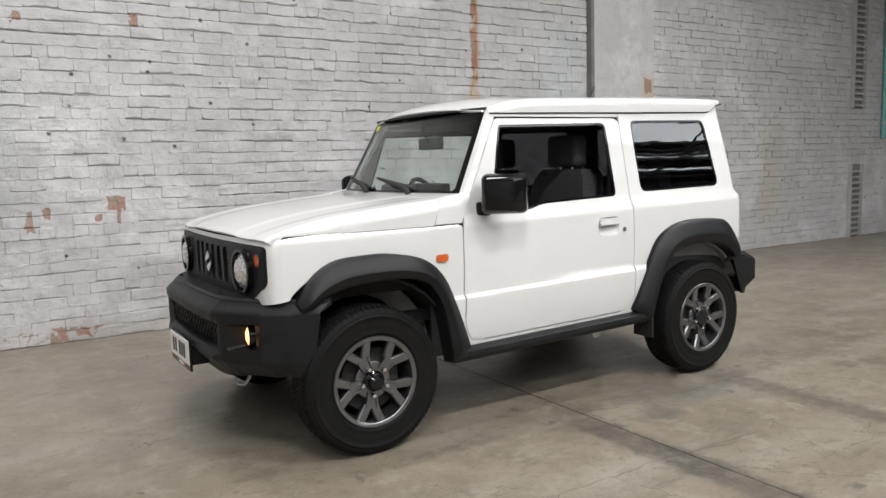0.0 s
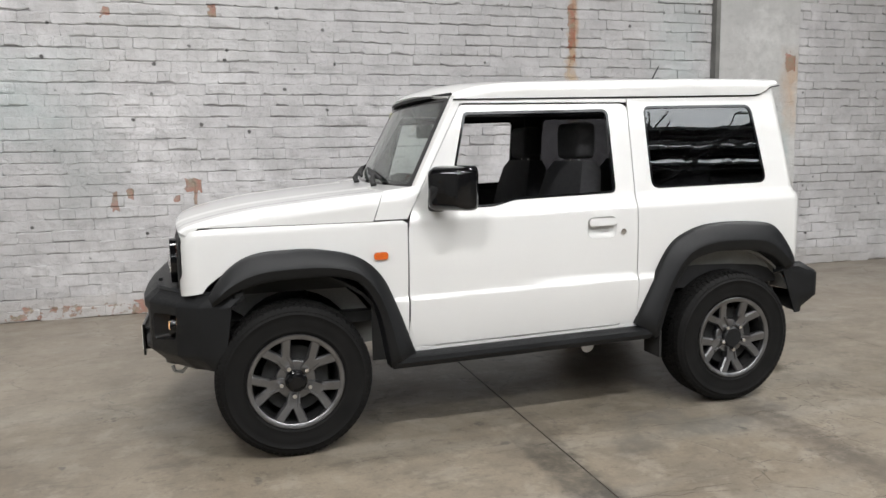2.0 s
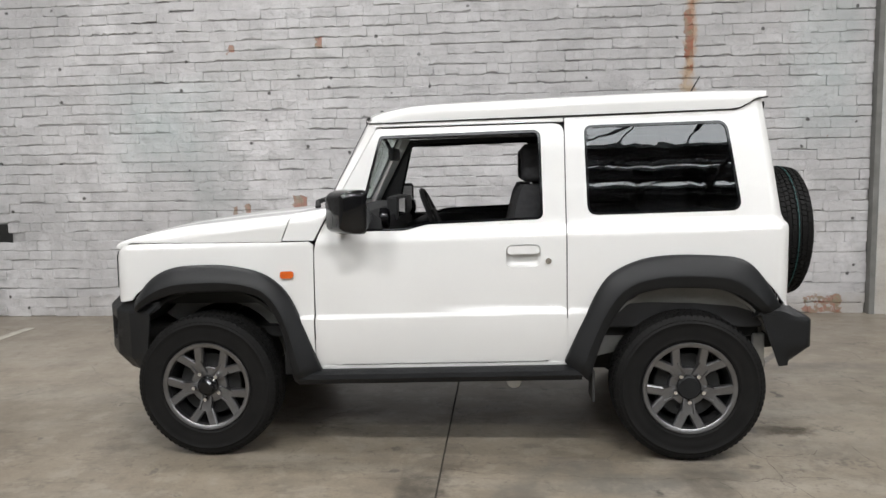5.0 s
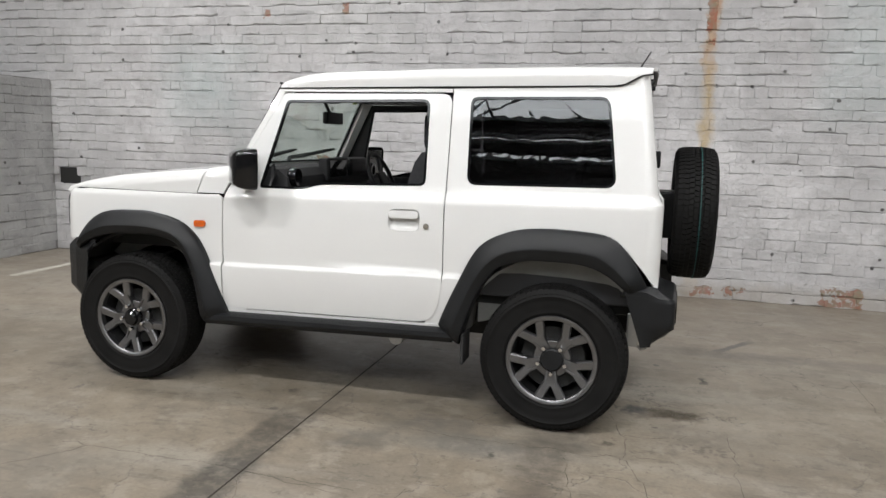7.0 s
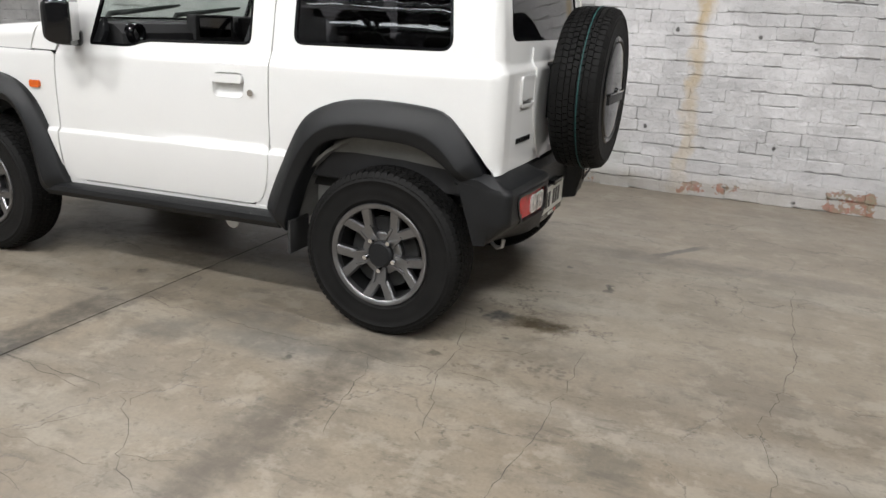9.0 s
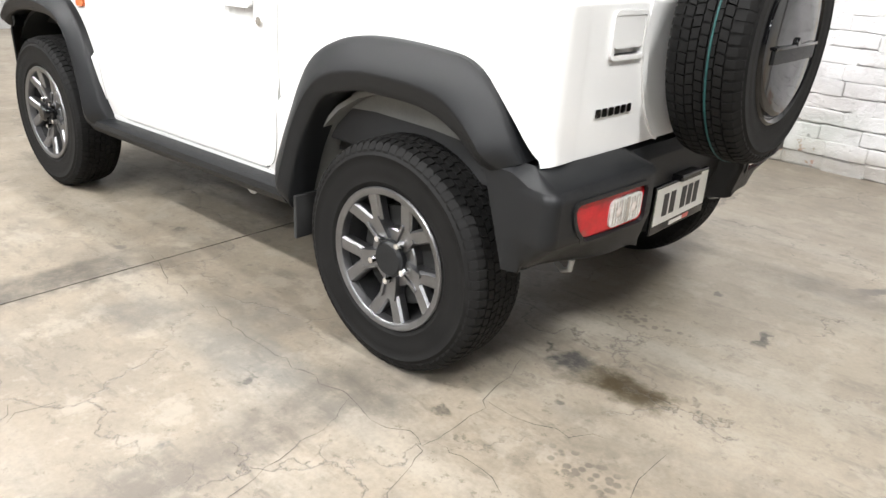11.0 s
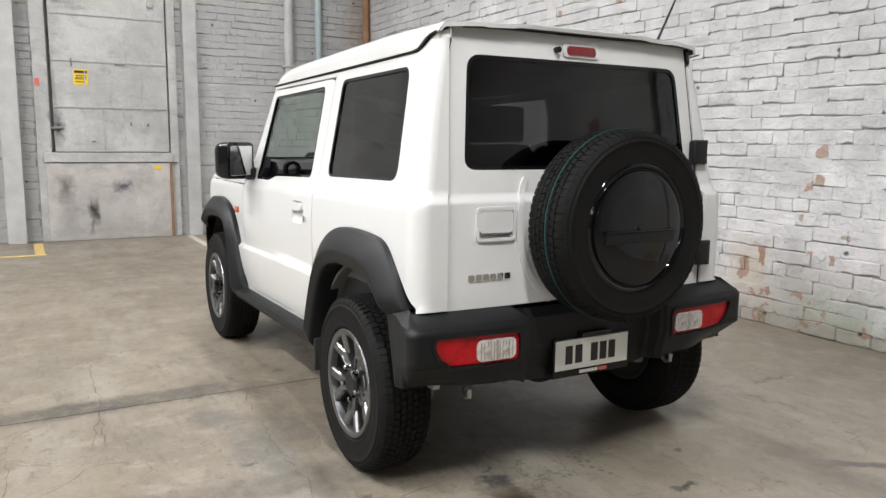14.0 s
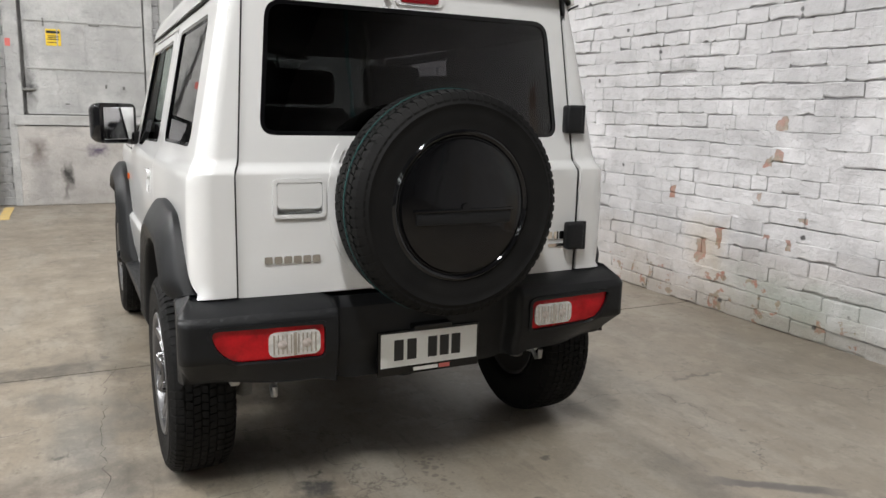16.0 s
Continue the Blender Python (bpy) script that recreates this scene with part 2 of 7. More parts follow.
WHITE = (0.55, 0.542, 0.548)
# the two wide grey boxes paint dimness at the corner and past the pillar
N_STAINS_DIM = [((-1.75, 2.79, 1.8, 0.7, 1, 0.55), (0.42, 0.52, 0.52), 0.5), ((-1.3, 2.79, 1.15, 0.4, 1, 0.5), (0.36, 0.38, 0.38), 0.6), ((4.25, 2.79, 2.2, 0.4, 1, 0.8), (0.42, 0.52, 0.52), 0.5),
            ((-3.8, 2.79, 2.0, 1.6, 1, 2.2), (0.4, 0.4, 0.4), 0.55), ((3.08, 2.79, 1.7, 0.075, 1, 2.6), (0.45, 0.33, 0.16), 0.85), ((3.08, 2.79, 2.9, 0.06, 1, 1.1), (0.42, 0.2, 0.11), 0.9), ((1.2, 2.79, 0.1, 1.5, 1, 0.45), (0.36, 0.3, 0.24), 0.75), ((2.0, 2.79, 0.12, 0.8, 1, 0.28), (0.25, 0.3, 0.25), 0.85), ((1.24, 2.79, 0.42, 0.2, 1, 0.25), (0.5, 0.42, 0.32), 0.8),
            ((8.3, 2.9, 1.0, 0.35, 1, 1.1), (0.46, 0.38, 0.24), 0.6), ((9.0, 2.9, 2.0, 3.2, 1, 2.5), (0.4, 0.39, 0.37), 0.55), ((-0.45, 2.79, 2.35, 1.2, 1, 0.4), (0.42, 0.42, 0.41), 0.5), ((2.3, 2.79, 0.05, 6.5, 1, 0.16), (0.36, 0.32, 0.27), 0.7)]
N_PEEL = [((-0.48, 2.79, 1.08, 0.09, 1, 0.08), 0.3), ((-0.475, 2.79, 0.98, 0.03, 1, 0.1), 0.3), ((-0.62, 2.79, 0.97, 0.04, 1, 0.03), 0.3), ((-1.1, 2.79, 0.96, 0.035, 1, 0.12), 0.35), ((-0.98, 2.79, 1.03, 0.05, 1, 0.06), 0.42), ((-0.25, 2.79, 2.53, 0.05, 1, 0.07), 0.4), ((-1.08, 2.79, 2.5, 0.05, 1, 0.07), 0.45),
          ((1.774, 2.79, 1.235, 0.05, 1, 0.06), 0.36), ((1.767, 2.79, 1.05, 0.04, 1, 0.045), 0.34), ((1.7, 2.79, 1.01, 0.04, 1, 0.035), 0.36), ((1.985, 2.79, 0.69, 0.05, 1, 0.025), 0.36), ((1.74, 2.79, 0.55, 0.03, 1, 0.02), 0.36), ((1.895, 2.79, 0.53, 0.03, 1, 0.05), 0.38), ((1.65, 2.79, 0.8, 0.025, 1, 0.03), 0.4),
          ((1.21, 2.79, 0.4, 0.07, 1, 0.12), 0.38), ((1.36, 2.79, 0.5, 0.05, 1, 0.1), 0.38), ((0.905, 2.79, 0.76, 0.05, 1, 0.07), 0.38), ((0.8, 2.79, 0.13, 0.9, 1, 0.2), 0.6), ((1.55, 2.79, 0.13, 0.5, 1, 0.26), 0.6), ((2.05, 2.79, 0.08, 0.8, 1, 0.18), 0.63), ((3.08, 2.79, 2.6, 0.07, 1, 0.8), 0.5), ((3.3, 2.79, 0.06, 0.4, 1, 0.1), 0.58), ((4.3, 2.79, 0.08, 0.3, 1, 0.14), 0.5), ((-1.3, 2.79, 0.06, 1.4, 1, 0.1), 0.56)]
M_brick = wall_mat("painted_brick", WHITE, N_STAINS_DIM, N_PEEL)
M_brick_rest = wall_mat("painted_brick_joined", WHITE, N_STAINS_DIM, N_PEEL, False)
# mortar toned darker than the brick paint to colour shade into open joints
M_mortar = wall_mat("shade_dark_mortar", (0.37, 0.362, 0.362), N_STAINS_DIM, N_PEEL, False)
W_STAINS = [((-5.64, -1.9, 1.0, 1, 0.7, 3), (0.4, 0.4, 0.39), 0.6), ((-5.64, 2.6, 2.6, 1, 0.25, 2), (0.32, 0.2, 0.12), 0.6), ((-5.64, 1.0, 2.0, 1, 1.6, 2.5), (0.46, 0.46, 0.46), 0.6)]
M_brick_w = wall_mat("grey_painted_brick", (0.37, 0.37, 0.365), W_STAINS, [])
M_brick_w_rest = wall_mat("grey_painted_brick_joined", (0.37, 0.37, 0.365), W_STAINS, [], False)
M_mortar_w = wall_mat("grey_painted_mortar", (0.22, 0.215, 0.21), W_STAINS, [], False)
M_render = wall_mat("painted_render", (0.55, 0.55, 0.54), [((5.6, 2.7, 1.9, 0.12, 1, 0.5), (0.5, 0.3, 0.14), 0.8), ((5.2, 2.7, 0.3, 0.6, 1, 0.7), (0.46, 0.34, 0.2), 0.8), ((5.5, 2.7, 1.2, 0.14, 1, 0.6), (0.38, 0.48, 0.48), 0.6)], [((5.2, 2.7, 0.12, 0.6, 1, 0.16), 0.5), ((5.6, 2.7, 2.2, 0.1, 1, 0.15), 0.45)], False, False)
# unseen far walls and the roof, coloured dark to stand in for dim hall
M_plain = surface("dark_unlit_wall", (0.06, 0.06, 0.06), (0.1, 0.1, 0.098), 1.2, (0.6, 0.8))
M_roofsheet = surface("dark_roof_sheet", (0.05, 0.052, 0.055), (0.08, 0.082, 0.085), 1.0, (0.5, 0.7))
M_beam = surface("dark_steel_beam", (0.03, 0.03, 0.032), (0.06, 0.058, 0.055), 4.0, (0.5, 0.7))
M_door_sheet = wall_mat("grey_door_sheet", (0.42, 0.42, 0.41), [((-5.6, -0.9, 3.1, 1, 0.6, 0.5), (0.45, 0.44, 0.42), 0.7), ((-5.6, -1.43, 1.42, 1, 0.08, 0.26), (0.06, 0.06, 0.06), 1.2), ((-5.6, -1.45, 1.9, 1, 0.05, 0.5), (0.15, 0.15, 0.15), 0.8), ((-5.6, -0.8, 1.06, 1, 0.9, 0.06), (0.3, 0.29, 0.27), 0.7)], [], False, False)
M_door_low = wall_mat("stained_door_panel", (0.44, 0.42, 0.395), [((-5.6, -1.05, 0.37, 1, 0.075, 0.2), (0.03, 0.028, 0.025), 1.5), ((-5.6, -1.1, 0.2, 1, 0.04, 0.2), (0.12, 0.11, 0.1), 1.0), ((-5.6, -0.727, 0.67, 1, 0.12, 0.1), (0.07, 0.05, 0.09), 1.5), ((-5.6, -1.38, 0.66, 1, 0.14, 0.22), (0.09, 0.07, 0.06), 1.1), ((-5.6, -1.35, 0.25, 1, 0.22, 0.35), (0.26, 0.25, 0.24), 0.9), ((-5.6, -0.6, 0.12, 1, 0.7, 0.16), (0.3, 0.28, 0.26), 0.7)], [], False, False)


def floor_mat():
    """Worn concrete: blotchy grey-beige, long smears, hairline cracks, oil spots, rubber marks, and painted light and
    shade.
    """
    m, nt, b = node_mat("worn_concrete")
    pos = position(nt)
    large, mid, fine = noise_n(nt, pos, 0.5, 4, 0.6), noise_n(nt, pos, 2.4, 9, 0.7), noise_n(nt, pos, 60.0, 6, 0.7)
    st = nt.nodes.new("ShaderNodeMapping")
    st.inputs["Scale"].default_value = (0.35, 1.5, 1.0)
    nt.links.new(pos, st.inputs["Vector"])
    smear = noise_n(nt, st.outputs[0], 1.6, 5, 0.6)
    col = mix(nt, ramp(nt, large, [(0.34, 0.0), (0.66, 1.0)]), (0.166, 0.136, 0.1), (0.252, 0.214, 0.163))
    col = mix(nt, ramp(nt, mid, [(0.46, 0.0), (0.68, 0.7)]), col, (0.125, 0.108, 0.086))
    col = mix(nt, ramp(nt, smear, [(0.5, 0.0), (0.68, 0.6)]), col, (0.32, 0.3, 0.26))
    col = mix(nt, ramp(nt, fine, [(0.42, 0.0), (0.75, 0.4)]), col, (0.085, 0.076, 0.062))
    col = mix(nt, ramp(nt, noise_n(nt, pos, 9.0, 8, 0.7), [(0.5, 0.0), (0.75, 0.55)]), col, (0.075, 0.066, 0.055))
    # crisp scuffs and small dark flecks
    flake = noise_n(nt, pos, 16.0, 10, 0.78)
    col = mix(nt, ramp(nt, flake, [(0.57, 0.0), (0.605, 0.7)]), col, (0.085, 0.071, 0.053))
    sc = nt.nodes.new("ShaderNodeMapping")
    sc.inputs["Scale"].default_value = (0.5, 2.2, 1.0)
    sc.inputs["Rotation"].default_value = (0, 0, radians(24))
    nt.links.new(pos, sc.inputs["Vector"])
    scuff = math_n(nt, "MULTIPLY", ramp(nt, noise_n(nt, sc.outputs[0], 7.0, 9, 0.72), [(0.55, 0.0), (0.59, 0.65)]), ramp(nt, mid, [(0.42, 0.0), (0.55, 1.0)]))
    col = mix(nt, scuff, col, (0.1, 0.086, 0.068))
    pale = ramp(nt, noise_n(nt, pos, 5.5, 10, 0.72), [(0.53, 0.0), (0.6, 0.5)])
    col = mix(nt, pale, col, (0.3, 0.27, 0.22))
    # floor tone painted darker towards -y and lighter towards the wall, balancing lamplight
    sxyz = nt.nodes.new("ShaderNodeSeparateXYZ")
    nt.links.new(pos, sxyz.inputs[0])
    light_band = math_n(nt, "MULTIPLY_ADD", large, 1.6, math_n(nt, "ADD", sxyz.outputs[1], -0.8))
    col = mix(nt, ramp(nt, math_n(nt, "MULTIPLY_ADD", light_band, 0.25, 0.5), [(0.3, 0.0), (0.7, 1.0)]), mix(nt, 0.25, col, (0.09, 0.076, 0.058)), mix(nt, 0.3, col, (0.362, 0.32, 0.262)))
    wob = wobble_n(nt, pos, 11.0, 0.16)
    # oil, dirt, dark patches by the car; the y 1.2 one paints its shadow
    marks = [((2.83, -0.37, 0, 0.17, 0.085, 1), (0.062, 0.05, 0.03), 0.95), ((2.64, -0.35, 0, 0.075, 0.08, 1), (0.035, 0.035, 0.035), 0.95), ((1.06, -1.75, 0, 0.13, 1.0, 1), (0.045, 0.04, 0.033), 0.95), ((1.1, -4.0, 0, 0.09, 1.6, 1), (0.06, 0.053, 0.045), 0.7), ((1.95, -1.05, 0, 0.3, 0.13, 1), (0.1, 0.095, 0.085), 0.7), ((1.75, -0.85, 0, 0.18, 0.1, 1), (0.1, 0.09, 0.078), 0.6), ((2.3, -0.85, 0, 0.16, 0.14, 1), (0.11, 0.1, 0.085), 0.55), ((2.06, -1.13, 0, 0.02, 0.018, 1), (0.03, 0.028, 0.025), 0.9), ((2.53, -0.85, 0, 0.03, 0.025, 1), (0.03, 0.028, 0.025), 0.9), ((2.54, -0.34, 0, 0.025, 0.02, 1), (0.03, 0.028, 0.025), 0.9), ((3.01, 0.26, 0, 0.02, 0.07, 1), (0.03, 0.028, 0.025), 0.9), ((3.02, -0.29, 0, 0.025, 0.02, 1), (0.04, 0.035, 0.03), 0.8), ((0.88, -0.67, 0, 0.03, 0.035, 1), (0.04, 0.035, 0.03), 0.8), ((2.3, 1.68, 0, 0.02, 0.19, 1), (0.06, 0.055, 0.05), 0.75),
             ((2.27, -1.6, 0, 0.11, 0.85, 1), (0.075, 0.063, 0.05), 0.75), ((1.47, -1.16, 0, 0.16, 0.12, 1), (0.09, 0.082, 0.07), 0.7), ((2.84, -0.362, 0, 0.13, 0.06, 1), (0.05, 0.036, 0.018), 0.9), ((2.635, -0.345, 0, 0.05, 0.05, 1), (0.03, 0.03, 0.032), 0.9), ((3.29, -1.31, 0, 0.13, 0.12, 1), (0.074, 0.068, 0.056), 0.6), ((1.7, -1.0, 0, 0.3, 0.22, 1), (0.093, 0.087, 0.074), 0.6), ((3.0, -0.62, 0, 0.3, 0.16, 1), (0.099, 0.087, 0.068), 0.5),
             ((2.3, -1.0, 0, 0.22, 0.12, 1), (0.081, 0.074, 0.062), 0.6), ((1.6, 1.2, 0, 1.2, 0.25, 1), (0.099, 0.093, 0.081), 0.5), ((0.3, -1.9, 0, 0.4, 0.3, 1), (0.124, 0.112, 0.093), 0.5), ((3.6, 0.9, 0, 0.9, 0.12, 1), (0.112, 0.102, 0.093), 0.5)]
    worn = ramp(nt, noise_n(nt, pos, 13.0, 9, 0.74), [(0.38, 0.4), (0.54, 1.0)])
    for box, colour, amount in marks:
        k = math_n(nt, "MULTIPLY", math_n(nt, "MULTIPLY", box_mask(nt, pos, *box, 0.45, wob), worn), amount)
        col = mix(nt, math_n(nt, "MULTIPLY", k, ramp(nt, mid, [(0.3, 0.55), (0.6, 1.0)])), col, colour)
    # black rubber dash and the dotted tread print
    small = wobble_n(nt, pos, 10.0, 0.05)
    rot = nt.nodes.new("ShaderNodeMapping")
    rot.inputs["Rotation"].default_value = (0, 0, radians(-53))
    nt.links.new(pos, rot.inputs["Vector"])
    c, s = math.cos(radians(-53)), math.sin(radians(-53))
    col = mix(nt, math_n(nt, "MULTIPLY", box_mask(nt, rot.outputs[0], 3.265 * c - 1.12 * s, 3.265 * s + 1.12 * c, 0, 0.26, 0.035, 1, 0.5, small), 0.8), col, (0.075, 0.07, 0.068))
    lug = nd(nt, "ShaderNodeTexVoronoi", Scale=38.0)
    nt.links.new(pos, lug.inputs["Vector"])
    tread = math_n(nt, "MULTIPLY", ramp(nt, lug.outputs["Distance"], [(0.35, 1.0), (0.5, 0.0)]), math_n(nt, "MAXIMUM", box_mask(nt, pos, 2.68, 0.07, 0, 0.13, 0.055, 1, 0.2, small), box_mask(nt, pos, 2.95, -0.78, 0, 0.16, 0.07, 1, 0.5, small)))
    col = mix(nt, math_n(nt, "MULTIPLY", tread, 0.6), col, (0.07, 0.06, 0.05))
    # hairline cracks, only in some places
    cw = nt.nodes.new("ShaderNodeVectorMath")
    cw.operation = "ADD"
    nt.links.new(pos, cw.inputs[0])
    nt.links.new(wobble_n(nt, pos, 4.5, 0.3), cw.inputs[1])
    vor = nt.nodes.new("ShaderNodeTexVoronoi")
    vor.feature = "DISTANCE_TO_EDGE"
    vor.inputs["Scale"].default_value = 1.35
    nt.links.new(cw.outputs[0], vor.inputs["Vector"])
    crack = math_n(nt, "MULTIPLY", ramp(nt, vor.outputs["Distance"], [(0.0, 1.0), (0.0055, 0.0)]), ramp(nt, noise_n(nt, pos, 1.4, 5), [(0.45, 0.0), (0.55, 1.0)]))
    col = mix(nt, math_n(nt, "MULTIPLY", crack, 0.75), col, (0.06, 0.052, 0.045))
    spots = nd(nt, "ShaderNodeTexVoronoi", Scale=2.1)
    nt.links.new(cw.outputs[0], spots.inputs["Vector"])
    col = mix(nt, ramp(nt, spots.outputs["Distance"], [(0.035, 0.8), (0.065, 0.0)]), col, (0.07, 0.062, 0.055))
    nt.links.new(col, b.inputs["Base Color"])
    nt.links.new(math_n(nt, "MULTIPLY_ADD", mid, 0.45, 0.2), b.inputs["Roughness"])
    h = math_n(nt, "MULTIPLY_ADD", crack, -1.0, math_n(nt, "MULTIPLY_ADD", fine, 0.25, math_n(nt, "MULTIPLY", mid, 0.3)))
    bump_to(nt, b, h, 0.35, 0.004)
    return m


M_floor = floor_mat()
M_joint = surface("dirty_joint", (0.055, 0.048, 0.04), (0.1, 0.088, 0.075), 12.0, (0.8, 0.9))
M_line = surface("worn_yellow_line", (0.5, 0.33, 0.06), (0.33, 0.27, 0.16), 14.0, (0.6, 0.8))
M_line_w = surface("worn_white_line", (0.5, 0.48, 0.42), (0.36, 0.33, 0.28), 14.0, (0.6, 0.8))
M_conduit = surface("grey_pipe_paint", (0.34, 0.34, 0.335), (0.44, 0.44, 0.43), 5.0, (0.4, 0.6))
M_conduit_b = surface("blue_grey_pipe_paint", (0.3, 0.36, 0.38), (0.4, 0.45, 0.46), 5.0, (0.4, 0.6))
M_teal = surface("teal_pipe_paint", (0.1, 0.3, 0.3), (0.16, 0.36, 0.35), 6.0, (0.4, 0.6))
M_tray = surface("grey_cable_tray_paint", (0.32, 0.32, 0.31), (0.4, 0.4, 0.38), 7.0, (0.45, 0.6))
M_dark_grey = surface("plain_dark_grey", (0.13, 0.13, 0.12), (0.2, 0.2, 0.19), 6.0, (0.5, 0.7))
M_rust = surface("rusty_pipe", (0.2, 0.1, 0.05), (0.3, 0.17, 0.09), 9.0, (0.7, 0.85))

# ---- geometry helpers ----


def lerp(a, b, t):
    return a + (b - a) * t


def raw(name, verts, faces, mats, parent=None, label="", smooth=False, normals=None, mat_index=None, m=None):
    me = bpy.data.meshes.new(name)
    me.from_pydata([tuple(v) for v in verts], [], faces)
    for x in mats if isinstance(mats, (list, tuple)) else [mats]:
        me.materials.append(x)
    if smooth or normals is not None:
        me.shade_smooth()
    if mat_index is not None:
        me.polygons.foreach_set("material_index", mat_index)
    if normals is not None:
        me.normals_split_custom_set_from_vertices([tuple(n) for n in normals])
    me.update()
    ob = new(name, me)
    if m is not None:
        ob.matrix_basis = m
    if parent is not None:
        ob.parent = parent
        if parent.parent is None:
            ob.matrix_parent_inverse = parent.matrix_basis.inverted()
    if label:
        tagged(ob, label)
    return ob


def part(name, bm, mat, parent=None, label="", smooth=None, m=None):
    """One mesh object from a bmesh, under a thing or a part. smooth: the angle in degrees up to which edges are smooth."""
    bmesh.ops.recalc_face_normals(bm, faces=bm.faces)
    me = bpy.data.meshes.new(name)
    if smooth is not None:
        for e in bm.edges:
            e.smooth = len(e.link_faces) == 2 and e.calc_face_angle(0) < radians(smooth)
        for f in bm.faces:
            f.smooth = True
    bm.to_mesh(me)
    bm.free()
    for x in mat if isinstance(mat, (list, tuple)) else [mat]:
        me.materials.append(x)
    ob = new(name, me)
    if m is not None:
        ob.matrix_basis = m
    if parent is not None:
        ob.parent = parent
        if parent.parent is None:
            ob.matrix_parent_inverse = parent.matrix_basis.inverted()
    if label:
        tagged(ob, label)
    return ob


def box_into(bm, x0, x1, y0, y1, z0, z1, bevel=0.0, seg=2, m=None):
    made = bmesh.ops.create_cube(bm, size=1.0)["verts"]
    bmesh.ops.transform(bm, verts=made, matrix=Matrix.Translation(((x0 + x1) / 2, (y0 + y1) / 2, (z0 + z1) / 2)) @ Matrix.Diagonal((x1 - x0, y1 - y0, z1 - z0, 1)))
    if bevel:
        edges = list({e for v in made for e in v.link_edges})
        res = bmesh.ops.bevel(bm, geom=edges, offset=bevel, segments=seg, affect="EDGES", profile=0.6)
        made = list({v for f in res["faces"] for v in f.verts} | {v for v in made if v.is_valid})
    if m is not None:
        bmesh.ops.transform(bm, verts=made, matrix=m)
    return bm


def box(*dims, bevel=0.0, seg=2, m=None):
    return box_into(bmesh.new(), *dims, bevel=bevel, seg=seg, m=m)


def loft_into(bm, rings, closed=True, caps=True):
    rows = [[bm.verts.new(p) for p in ring] for ring in rings]
    n = len(rows[0])
    for a, b in zip(rows, rows[1:]):
        for i in range(n if closed else n - 1):
            j = (i + 1) % n
            bm.faces.new((a[i], a[j], b[j], b[i]))
    if caps and closed:
        bm.faces.new(rows[0][::-1])
        bm.faces.new(rows[-1])
    return bm


def loft(rings, closed=True, caps=True):
    return loft_into(bmesh.new(), rings, closed, caps)


def tube_into(bm, points, radius, n=8):
    pts = [Vector(p) for p in points]
    rings, up = [], Vector((0.13, 0.21, 0.97))
    for i, p in enumerate(pts):
        d = (pts[min(i + 1, len(pts) - 1)] - pts[max(i - 1, 0)]).normalized()
        a = d.cross(up).normalized()
        b = d.cross(a)
        r = radius[i] if isinstance(radius, (list, tuple)) else radius
        rings.append([p + r * (math.cos(k * math.tau / n) * a + math.sin(k * math.tau / n) * b) for k in range(n)])
    return loft_into(bm, rings)


def tube(points, radius, n=8):
    return tube_into(bmesh.new(), points, radius, n)


def lathe(profile, n=48, axis="y"):
    """Turn (radius, along) points round an axis; the profile is a closed loop."""
    rings = []
    for k in range(n):
        c, s = math.cos(k * math.tau / n), math.sin(k * math.tau / n)
        rings.append([(r * c, a, r * s) if axis == "y" else (a, r * c, r * s) for r, a in profile])
    bm = bmesh.new()
    rows = [[bm.verts.new(p) for p in ring] for ring in rings]
    q = len(profile)
    for k in range(n):
        a, b = rows[k], rows[(k + 1) % n]
        for i in range(q):
            j = (i + 1) % q
            bm.faces.new((a[i], a[j], b[j], b[i]))
    return bm


def dense(poly, d=0.02):
    out = []
    for (ax, ay), (bx, by) in zip(poly, poly[1:] + poly[:1]):
        n = max(1, int(math.hypot(bx - ax, by - ay) / d + 0.5))
        out += [(ax + (bx - ax) * i / n, ay + (by - ay) * i / n) for i in range(n)]
    return out


def rounded(poly, r, n=6):
    out, q = [], len(poly)
    for i, p in enumerate(poly):
        a, b = Vector(poly[i - 1]), Vector(poly[(i + 1) % q])
        p = Vector(p)
        rr = r[i] if isinstance(r, (list, tuple)) else r
        da, db = (a - p), (b - p)
        k = min(rr, 0.48 * da.length, 0.48 * db.length)
        if k < 1e-4:
            out.append(tuple(p))
            continue
        pa, pb = p + da.normalized() * k, p + db.normalized() * k
        for j in range(n + 1):
            t = j / n
            out.append(tuple((1 - t) ** 2 * pa + 2 * t * (1 - t) * p + t * t * pb))
    return out


def smooth_path(pts, n=6):
    """A Catmull-Rom line through the points."""
    out = []
    for i in range(len(pts) - 1):
        p0, p1, p2, p3 = (Vector(pts[max(0, min(len(pts) - 1, i + k))]) for k in (-1, 0, 1, 2))
        for j in range(n):
            t = j / n
            out.append(tuple(0.5 * (2 * p1 + (p2 - p0) * t + (2 * p0 - 5 * p1 + 4 * p2 - p3) * t * t + (3 * p1 - p0 - 3 * p2 + p3) * t ** 3)))
    return out + [tuple(pts[-1])]


def inside(poly, pts):
    res = np.zeros(len(pts), bool)
    x, y = pts[:, 0], pts[:, 1]
    for (ax, ay), (bx, by) in zip(poly, poly[1:] + poly[:1]):
        if ay != by:
            res ^= ((ay > y) != (by > y)) & (x < (bx - ax) * (y - ay) / (by - ay) + ax)
    return res


